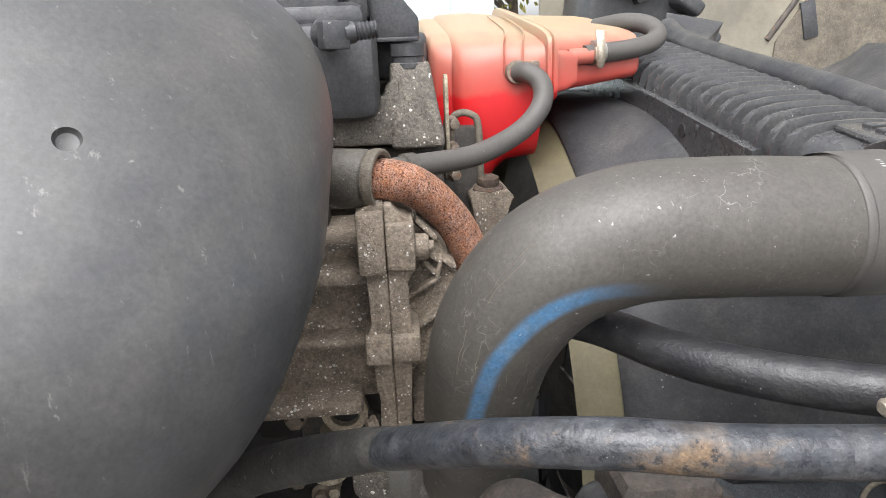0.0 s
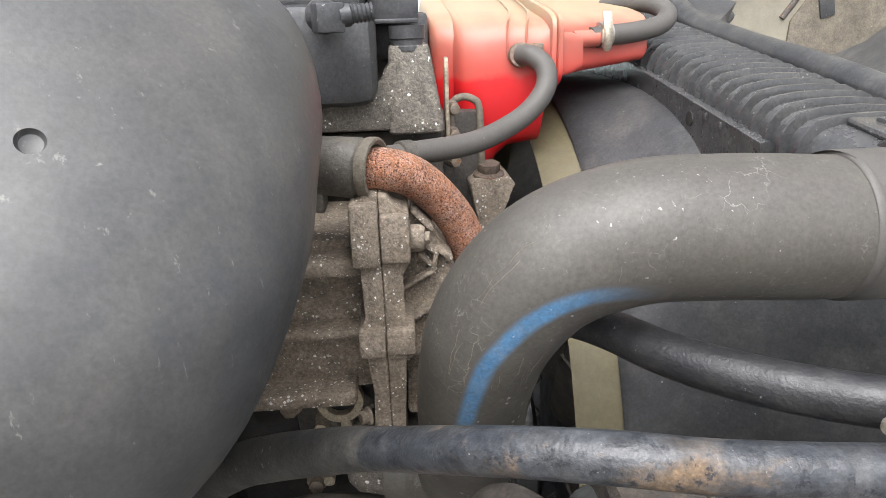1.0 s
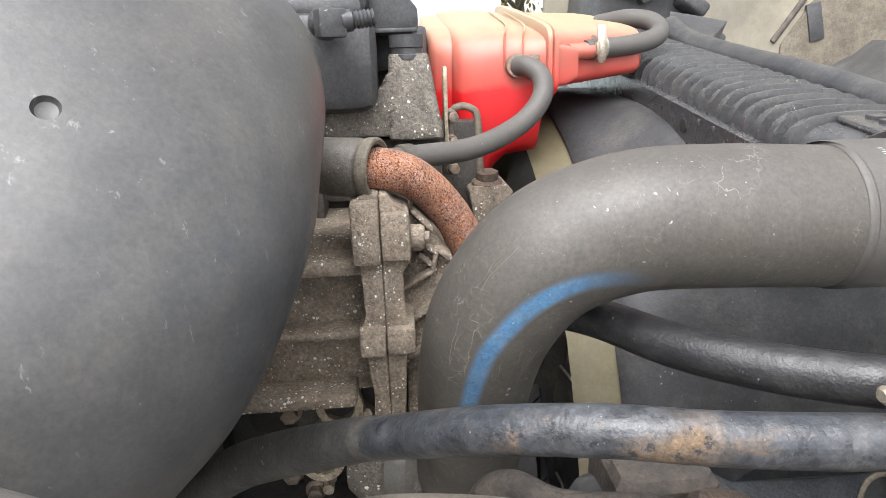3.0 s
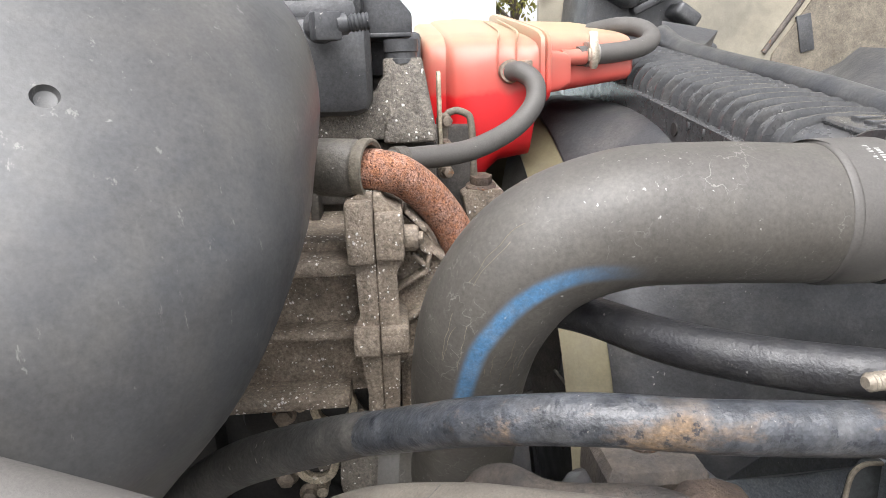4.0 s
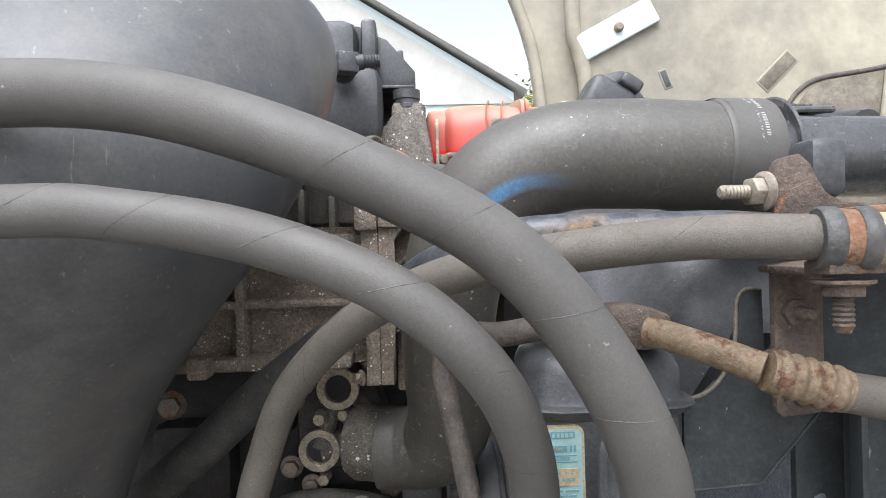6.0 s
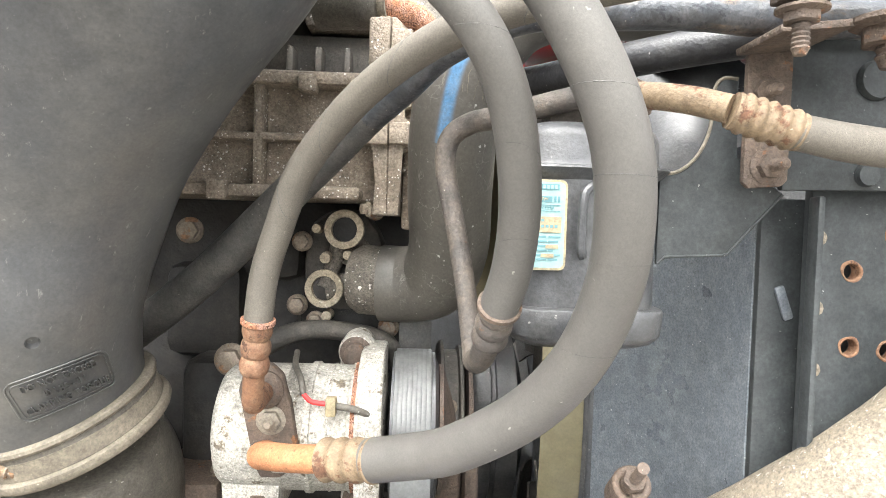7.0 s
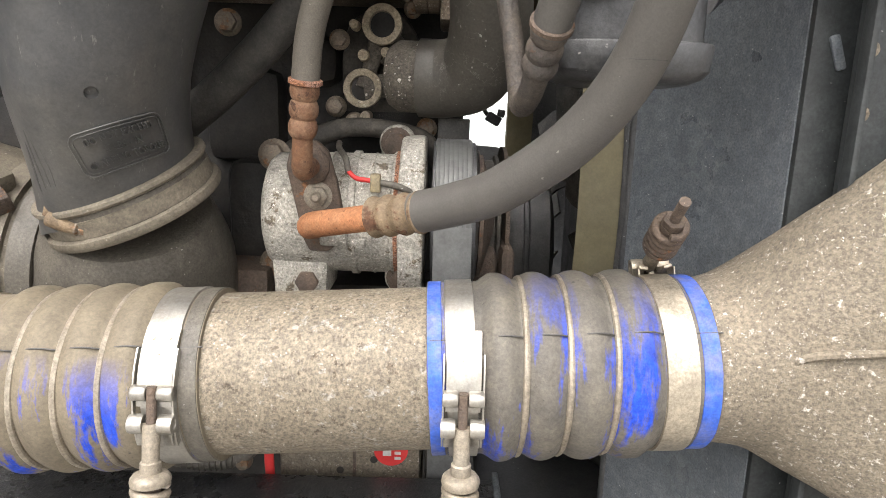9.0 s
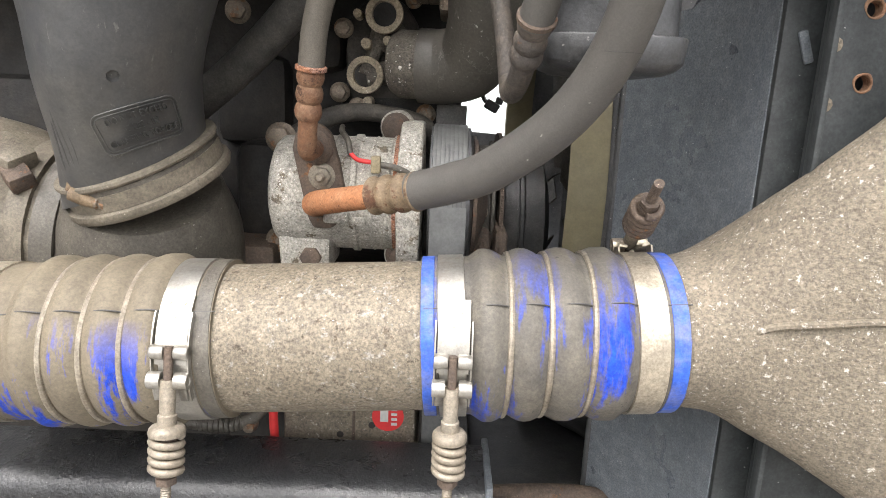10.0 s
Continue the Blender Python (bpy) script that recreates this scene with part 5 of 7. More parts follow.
    hex_bolt("flange_bolt", (0.094, 0.545, 1.461), (-1, -0.5, 0), 0.006, 0.008, M_CAST, "", e)


engine_block()


def head_parts():
    """Valve cover, breather and casting above the block."""
    v = thing("valve_cover", (0.0, 0.75, 1.70), "black plastic valve cover with stepped end", "engine cover")
    bm = bmesh.new()
    prism(bm, [(-0.6, 1.735), (-0.6, 1.863), (0.069, 1.863), (0.089, 1.857), (0.109, 1.853), (0.109, 1.735)], upright(0.88), 0.195, 0.010)
    part("cover", bm, M_BLACK, v)
    part("rear_cover", boxed((0.06, 0.80, 1.70), (0.170, 0.9, 1.79), 0.006), M_BLACK, v)
    part("front_lobe", boxed((-0.30, 0.655, 1.745), (0.089, 0.72, 1.859), 0.016), M_BLACK, v)
    part("upper_bump", boxed((-0.20, 0.650, 1.785), (0.1085, 0.72, 1.815), 0.012), M_BLACK, v)
    part("clamp_rib", boxed((0.093, 0.664, 1.80), (0.111, 0.73, 1.86), 0.005), M_BLACK, v)
    bm = bmesh.new()
    prism(bm, [(0.109, 1.846), (0.123, 1.84), (0.156, 1.801), (0.156, 1.782), (0.111, 1.78)], upright(0.80), 0.118, 0.0025)
    shield = part("end_shield", bm, M_BLACK, v)
    part("shield_step", boxed((0.111, 0.678, 1.78), (0.155, 0.70, 1.784), 0.001), M_BLACK, shield)
    part("lower_bump", boxed((-0.20, 0.640, 1.711), (0.116, 0.72, 1.80), 0.016), M_BLACK, v)
    part("sensor_plug", boxed((0.134, 0.715, 1.824), (0.142, 0.735, 1.838), 0.003), M_BLACK, v)
    neck = part("breather_neck", lathed([(0.0165, 0), (0.0165, 0.004), (0.015, 0.005), (0.015, 0.010), (0.0165, 0.011), (0.0165, 0.022)], (0.1445, 0.685, 1.756), (0.1445, 0.685, 1.80), 28), M_BLACK, v)
    f = thing("hose_fitting", (0.085, 0.60, 1.785), "black threaded brass-type hose fitting with hex body", "fitting")
    part("hex_body", box(bmesh.new(), (0.022, 0.020, 0.022), pose(0.083, 0.594, 1.786, 0, 0, 20), 0.002), M_BLACK, f)
    part("stem", lathed([(0.014, 0.0), (0.014, 0.012), (0.010, 0.02)], (0.075, 0.63, 1.788), (0.083, 0.594, 1.786), 20), M_BLACK, f)
    prof = [(0.0085, 0), (0.0085, 0.008)] + [(0.0062 + 0.0012 * (k % 2), 0.008 + 0.0016 * k) for k in range(12)]
    part("threaded_end", lathed(prof, (0.092, 0.594, 1.787), (0.121, 0.60, 1.790), 20), M_BLACK, f)
    p = thing("thermostat_housing", (0.15, 0.69, 1.68), "speckled grey cast housing beside the valve cover", "engine part")
    rings = [oval((cx, 0.715, z), (1, 0, 0), (0, 1, 0), rx, ry, 48, 12) for z, cx, rx, ry in ((1.683, 0.1495, 0.0250, 0.053), (1.685, 0.1495, 0.0262, 0.055), (1.697, 0.149, 0.0256, 0.054), (1.758, 0.1455, 0.0190, 0.045), (1.761, 0.1455, 0.0180, 0.043))]
    part("body", loft(bmesh.new(), rings), M_HOUSING, p, angle=50)
    bm = bmesh.new()
    prism(bm, [(0.0, 1.686), (0.0, 1.714), (0.06, 1.708), (0.095, 1.709), (0.108, 1.714), (0.117, 1.724), (0.122, 1.742), (0.135, 1.75), (0.135, 1.686)], upright(0.73), 0.066, 0.006)
    part("neck", bm, M_HOUSING, p)
    b = thing("lifting_bracket", (0.18, 0.75, 1.66), "grey steel lifting bracket with bolts", "bracket")
    bm = bmesh.new()
    prism(bm, [(0.700, 1.66), (0.700, 1.742), (0.704, 1.748), (0.712, 1.748), (0.716, 1.742), (0.716, 1.66)], Matrix(((0, 0, 1, 0.179), (1, 0, 0, 0), (0, 1, 0, 0), (0, 0, 0, 1))), 0.004, 0.001)
    part("strip", bm, M_PUMP, b)
    part("loop", tubed([(0.188, 0.735, 1.65, 0.004), (0.188, 0.735, 1.695, 0.004), (0.196, 0.735, 1.706, 0.004), (0.210, 0.735, 1.704, 0.004), (0.217, 0.735, 1.69, 0.004), (0.219, 0.735, 1.62, 0.004)], seg=10, n=5), M_BANDRUB, b)
    for z in (1.698, 1.672, 1.645):
        hex_bolt("bolt", (0.186, 0.72, z), (0.3, -1, 0), 0.006, 0.012, M_BOLT, "", b)
    part("backing", boxed((0.12, 0.75, 1.48), (0.222, 0.78, 1.69), 0.004), M_DARKCAST, b)
    g = thing("alternator_bracket", (0.225, 0.74, 1.57), "dirty cast bracket with a brown hex bolt", "bracket")
    bm = bmesh.new()
    prism(bm, [(0.204, 1.618), (0.212, 1.6235), (0.246, 1.6235), (0.253, 1.616), (0.243, 1.600), (0.231, 1.56), (0.216, 1.56), (0.208, 1.60)], upright(0.79), 0.072, 0.002)
    part("arm", bm, M_CAST, g)
    hex_bolt("bolt", (0.2262, 0.735, 1.6245), (0, -0.15, 1), 0.0125, 0.013, M_BROWN, "brown hex bolt", g)


head_parts()


def coolant_pipe():
    c = thing("coolant_elbow", (0.13, 0.57, 1.62), "rusty pitted steel elbow pipe in a black rubber coupler", "pipe")
    part("pipe", tubed([(0.095, 0.562, 1.676, 0.0165), (0.118, 0.556, 1.675, 0.0165), (0.140, 0.566, 1.666, 0.0165), (0.163, 0.582, 1.643, 0.0165), (0.182, 0.592, 1.612, 0.0165), (0.196, 0.60, 1.57, 0.0165)], n=8, bump=0.0006), M_ORANGE, c, "orange-brown rusted pipe")
    a, b = Vector((0.112, 0.550, 1.6765)), Vector((0.150, 0.534, 1.6755))
    part("coupler", lathed([(0.0215, -0.085), (0.0215, -0.044), (0.0230, -0.042), (0.0236, -0.012), (0.0225, -0.010), (0.0225, -0.007), (0.0240, -0.005)], a, b, 40), M_RUBBER, c, "black rubber coupler")
    part("coupler_lip", lathed([(0.0236, -0.006), (0.0243, -0.004), (0.0245, 0.001), (0.0240, 0.003), (0.0222, 0.0035), (0.0195, 0.0020), (0.0175, -0.004), (0.0160, -0.010)], a, b, 40, False), M_BANDRUB, c)
    h = thing("reservoir_hose", (0.2, 0.66, 1.67), "thin grey rubber hose bending up to the coolant reservoir", "hose")
    part("hose", tubed([(0.118, 0.60, 1.6745, 0.0098), (0.150, 0.622, 1.6735, 0.0105), (0.197, 0.655, 1.673, 0.0105), (0.232, 0.682, 1.680, 0.0105), (0.262, 0.702, 1.694, 0.0105), (0.281, 0.716, 1.714, 0.0105), (0.283, 0.728, 1.733, 0.0105), (0.272, 0.742, 1.744, 0.0105), (0.262, 0.758, 1.744, 0.0105)], n=8), M_SLEEVE, h)
    part("collar", lathed([(0.0112, 0), (0.0125, 0.001), (0.0125, 0.012), (0.0112, 0.013)], (0.132, 0.609, 1.674), (0.150, 0.622, 1.6735), 24), M_RUBBER, h)


coolant_pipe()


def reservoir():
    r = thing("coolant_reservoir", (0.30, 0.83, 1.66), "translucent plastic reservoir with red coolant", "coolant reservoir")
    def shell(rows):
        rings = []
        for x, z0, z1, y0, y1 in rows:
            ring = oval((x, (y0 + y1) / 2, (z0 + z1) / 2), (0, 1, 0), (0, 0, 1), (y1 - y0) / 2, (z1 - z0) / 2, 56, 8)
            rings.append([p + Vector((0, 0, 0.125 * max(0.0, p.y - 0.77) * (p.z - z0) / (z1 - z0))) for p in ring])
        return loft(bmesh.new(), rings)
    part("main_tank", shell(((0.195, 1.61, 1.770, 0.79, 1.10), (0.199, 1.602, 1.779, 0.772, 1.12), (0.206, 1.60, 1.782, 0.766, 1.125), (0.226, 1.606, 1.783, 0.763, 1.125), (0.240, 1.630, 1.783, 0.762, 1.125), (0.252, 1.642, 1.783, 0.761, 1.125), (0.286, 1.648, 1.780, 0.757, 1.12), (0.294, 1.70, 1.777, 0.755, 1.11))), M_RESERVOIR, r, angle=60)
    part("end_lobe", shell(((0.171, 1.66, 1.768, 0.81, 1.07), (0.174, 1.65, 1.776, 0.797, 1.085), (0.18, 1.645, 1.779, 0.791, 1.09), (0.197, 1.645, 1.779, 0.788, 1.09))), M_RESERVOIR, r, angle=60)
    part("weld_seam", shell(((0.294, 1.713, 1.783, 0.752, 1.12), (0.295, 1.709, 1.787, 0.749, 1.125), (0.299, 1.708, 1.788, 0.748, 1.126), (0.3005, 1.711, 1.785, 0.751, 1.122), (0.302, 1.708, 1.788, 0.748, 1.126), (0.306, 1.709, 1.787, 0.749, 1.125), (0.307, 1.713, 1.783, 0.752, 1.12))), M_RESERVOIR, r)
    part("side_chamber", shell(((0.306, 1.716, 1.780, 0.772, 1.08), (0.34, 1.720, 1.779, 0.790, 1.075), (0.40, 1.727, 1.777, 0.808, 1.06), (0.416, 1.729, 1.775, 0.812, 1.05), (0.422, 1.734, 1.769, 0.820, 1.04))), M_RESERVOIR, r, angle=60)
    part("step", shell(((0.306, 1.720, 1.766, 0.762, 0.80), (0.32, 1.722, 1.764, 0.766, 0.80), (0.335, 1.728, 1.760, 0.776, 0.81))), M_RESERVOIR, r)
    for x in (0.250, 0.270):
        part("mould_rib", tubed([(x, 0.7605, 1.742, 0.0012), (x, 0.7602, 1.772, 0.0012), (x + 0.003, 0.768, 1.7835, 0.0012), (x + 0.012, 0.84, 1.7925, 0.0012), (x + 0.02, 1.0, 1.812, 0.0012)], seg=8), M_RESERVOIR, r)
    part("spigot", lathed([(0.008, 0), (0.008, 0.025)], (0.262, 0.775, 1.7445), (0.262, 0.75, 1.744), 16), M_RESERVOIR, r)
    part("spigot", lathed([(0.009, 0), (0.009, 0.03)], (0.325, 0.783, 1.757), (0.38, 0.795, 1.7585), 16), M_RESERVOIR, r)
    c = thing("worm_clamp", (0.367, 0.80, 1.74), "small bright steel worm clamp on a reservoir hose", "clamp")
    part("band", lathed([(0.0118, -0.0065), (0.0136, -0.0065), (0.0136, 0.0065), (0.0118, 0.0065)], (0.362, 0.7935, 1.7605), (0.42, 0.806, 1.762), 28), M_STEEL, c)
    part("screw", lathed([(0.0045, 0), (0.0052, 0.002), (0.0052, 0.020), (0.003, 0.024)], (0.362, 0.7795, 1.768), (0.362, 0.7795, 1.735), 14), M_BRASSY, c)
    part("screw_housing", boxed((0.3555, 0.777, 1.752), (0.3685, 0.786, 1.767), 0.002), M_BRASSY, c)
    part("band_tail", boxed((0.357, 0.7795, 1.765), (0.367, 0.7835, 1.785), 0.001, (-18, 0, 0)), M_BRASSY, c, "slotted band tail")
    c = thing("worm_clamp", (0.268, 0.75, 1.74), "small dark wire clamp on a reservoir hose", "clamp")
    part("band", lathed([(0.0108, -0.004), (0.0125, -0.004), (0.0125, 0.004), (0.0108, 0.004)], (0.263, 0.756, 1.7445), (0.2625, 0.76, 1.744), 24), M_BOLT, c)
    part("ears", boxed((0.270, 0.748, 1.746), (0.286, 0.757, 1.756), 0.002), M_BOLT, c)
    h = thing("overflow_hose", (0.42, 0.83, 1.75), "grey rubber overflow hose looping round the reservoir", "hose")
    part("hose", tubed([(0.346, 0.79, 1.7585, 0.0105), (0.367, 0.796, 1.7595, 0.0112), (0.405, 0.808, 1.7625, 0.0112), (0.437, 0.824, 1.7685, 0.0112), (0.452, 0.842, 1.779, 0.0112), (0.445, 0.862, 1.79, 0.0112), (0.425, 0.885, 1.794, 0.0112), (0.40, 0.92, 1.79, 0.0112)], n=8), M_SLEEVE, h)


reservoir()


def radiator_hose():
    h = thing("radiator_hose", (0.3, 0.44, 1.6), "large weathered rubber radiator hose with a blue stripe", "hose")
    path = [(0.430, 0.427, 1.6550, 0.0445), (0.384, 0.425, 1.6560, 0.0445), (0.325, 0.425, 1.6590, 0.0445), (0.268, 0.427, 1.6570, 0.044), (0.220, 0.433, 1.637, 0.0435), (0.190, 0.447, 1.594, 0.043), (0.179, 0.470, 1.54, 0.042), (0.178, 0.500, 1.48, 0.042), (0.180, 0.535, 1.425, 0.042), (0.168, 0.566, 1.388, 0.042), (0.138, 0.585, 1.379, 0.043), (0.108, 0.590, 1.379, 0.043)]
    part("hose_wall", tubed(path, seg=48, n=8), M_RADHOSE, h)
    # stripe of blue paint that follows the bend on the front of the hose
    core = spline(path, 12)
    bm, last = bmesh.new(), None
    uv = bm.loops.layers.uv.new("UVMap")
    for k in range(33, 74):
        p, q = Vector(core[k][:3]), Vector(core[k + 1][:3])
        ahead = (q - p).normalized()
        front = Vector((0, -1, 0))
        front = (front - ahead * front.dot(ahead)).normalized()
        inner = ahead.cross(front)
        mid = float(np.interp(k, (28, 36, 44, 52, 60, 74), (0.80, 0.55, 0.24, 0.0, -0.16, -0.28)))
        row = []
        for j in range(7):
            a = mid + 0.185 * (j / 3 - 1)
            row.append(bm.verts.new(p + (front * math.cos(a) - inner * math.sin(a)) * (core[k][3] + 0.0004)))
        if last:
            for j in range(6):
                f = bm.faces.new((last[j], last[j + 1], row[j + 1], row[j]))
                for loop, (u, v) in zip(f.loops, ((j, k - 1), (j + 1, k - 1), (j + 1, k), (j, k))):
                    loop[uv].uv = (u / 6, (v - 33) / 40)
        last = row
    part("stripe", bm, M_STRIPE, h, "faded blue stripe")
    # dried runs of coolant, pale hairlines down the front and the shoulder
    rng = random.Random(17)
    for start, long_, turn in ((58, 7, -0.75), (59, 6, -0.58), (58, 8, -0.45), (57, 8, -0.02), (60, 5, 0.12), (57, 9, 0.3), (60, 6, 0.42), (56, 8, 0.55), (46, 9, -0.78), (48, 7, -0.66), (61, 5, -0.3)):
        run, sway = [], 0.0
        for k in range(start, start + long_):
            p, q = Vector(core[k][:3]), Vector(core[k + 1][:3])
            ahead = (q - p).normalized()
            front = Vector((0, -1, 0))
            front = (front - ahead * front.dot(ahead)).normalized()
            sway += rng.uniform(-0.035, 0.035)
            run.append(tuple(p + (front * math.cos(turn + sway) - ahead.cross(front) * math.sin(turn + sway)) * (core[k][3] - 0.0001)))
        part("dried_run", tubed(run, 0.00025, seg=5, n=2), M_BANDRUB, h)
    e = thing("radiator_hose_end", (0.46, 0.43, 1.6), "black printed rubber hose end at the radiator", "hose")
    part("hose_wall", tubed([(0.3925, 0.4255, 1.6560, 0.0446), (0.3940, 0.4255, 1.6560, 0.0462), (0.397, 0.4257, 1.6560, 0.0467), (0.415, 0.426, 1.6557, 0.0467), (0.432, 0.427, 1.6553, 0.0467), (0.4365, 0.427, 1.6552, 0.0425)], seg=48, n=4), M_SLEEVE, e)
    part("neck", tubed([(0.43, 0.427, 1.655, 0.0335), (0.50, 0.43, 1.654, 0.0335), (0.62, 0.435, 1.652, 0.0335)], seg=36, n=4), M_TANKTOP, e, "grey radiator neck")
    part("neck_flange", lathed([(0.030, 0), (0.0505, 0.0005), (0.052, 0.002), (0.0505, 0.004), (0.030, 0.0045)], (0.449, 0.44, 1.654), (0.5, 0.441, 1.654), 48), M_TANKTOP, e)
    # white print that runs round the end, in columns
    def on_end(x, a, out=0.0):
        return Vector((x, 0.4262 - (0.0467 + out) * math.cos(a), 1.6556 + (0.0467 + out) * math.sin(a)))
    lettering("Shrink Range", Matrix.Identity(4), 0.0050, M_PRINT, e, 0.0001, bend=lambda c: on_end(0.4135 - c.y, 0.42 + c.x / 0.0467, c.z + 0.0001))
    rng = random.Random(41)
    for x, a0, a1, tall in ((0.3995, 1.0, 1.35, 0.0022), (0.4035, 0.78, 0.95, 0.0040), (0.4040, 1.02, 1.3, 0.0022), (0.4085, 0.12, 0.72, 0.0034), (0.4085, 0.84, 1.2, 0.0034), (0.4135, 0.92, 1.25, 0.0034), (0.4190, 0.2, 0.66, 0.0034), (0.4190, 0.76, 1.15, 0.0034)):
        a = a0
        while a < a1:
            wide = rng.uniform(0.016, 0.034)
            m = Matrix.Translation(on_end(x, a + wide / 2)) @ pose(0, 0, 0, -math.degrees(a + wide / 2), 0, 0)
            part("print_bar", box(bmesh.new(), (tall * rng.uniform(0.7, 1.0), 0.0004, wide * 0.0467), m, 0), M_PRINT, e)
            a += wide + rng.uniform(0.012, 0.03)


radiator_hose()


def water_pump():
    w = thing("water_pump", (0.06, 0.65, 1.32), "dirty brown cast water pump housing with two open ports", "water pump")
    bm = bmesh.new()
    prism(bm, [(0.012, 1.335), (0.008, 1.40), (0.016, 1.445), (0.042, 1.462), (0.080, 1.462), (0.100, 1.435), (0.112, 1.40), (0.112, 1.345), (0.085, 1.322), (0.035, 1.322)], upright(0.72), 0.070, 0.010)
    part("body", bm, M_DARKCAST, w)
    for (x0, z0), (x1, z1), r in (((0.062, 1.438), (0.038, 1.367), 0.012), ((0.038, 1.367), (0.095, 1.378), 0.017), ((0.062, 1.438), (0.095, 1.400), 0.012), ((0.066, 1.408), (0.090, 1.385), 0.014)):
        part("rib", tubed([(x0, 0.634, z0, r), ((x0 + x1) / 2, 0.636, (z0 + z1) / 2, r * 0.85), (x1, 0.630, z1, r)], seg=12, n=4, bump=0.003), M_HOUSING, w)
    part("outlet", lathed([(0.034, -0.01), (0.040, 0.0), (0.040, 0.02), (0.040, 0.05)], (0.085, 0.605, 1.381), (0.15, 0.588, 1.379), 36), M_HOUSING, w)
    for x, y, z in ((0.062, 0.606, 1.438), (0.038, 0.622, 1.367)):
        port = part("port", lathed([(0.017, 0.04), (0.019, 0.012), (0.0225, 0.010), (0.0230, 0.0), (0.0225, -0.001), (0.0150, -0.001), (0.0142, 0.004), (0.0140, 0.05)], (x, y, z), (x + 0.002, y + 0.05, z - 0.003), 36, False), M_PUMP, w, "ring-shaped port")
        # flat disc coloured near-black for the shade inside the port
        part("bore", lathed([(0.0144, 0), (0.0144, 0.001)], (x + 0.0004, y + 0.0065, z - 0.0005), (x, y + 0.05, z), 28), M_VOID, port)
    for x, y, z, r in ((0.042, 0.620, 1.335, 0.0058), (0.029, 0.613, 1.438, 0.0052), (0.066, 0.612, 1.408, 0.0055), (0.040, 0.612, 1.404, 0.0062), (0.082, 0.604, 1.370, 0.006)):
        part("stud", lathed([(r * 1.2, 0), (r * 1.2, 0.004), (r, 0.006), (r, 0.022)], (x, y + 0.02, z), (x, y - 0.05, z), 14), M_PUMP, w)
    for x, y, z, r in ((0.010, 0.630, 1.422, 0.009), (0.004, 0.64, 1.345, 0.0095), (0.028, 0.63, 1.328, 0.0085), (0.115, 0.63, 1.322, 0.0095), (0.095, 0.64, 1.46, 0.008)):
        hex_bolt("bolt", (x, y, z), (0, -1, 0), r, 0.012, M_BOLT, "", w)


water_pump()


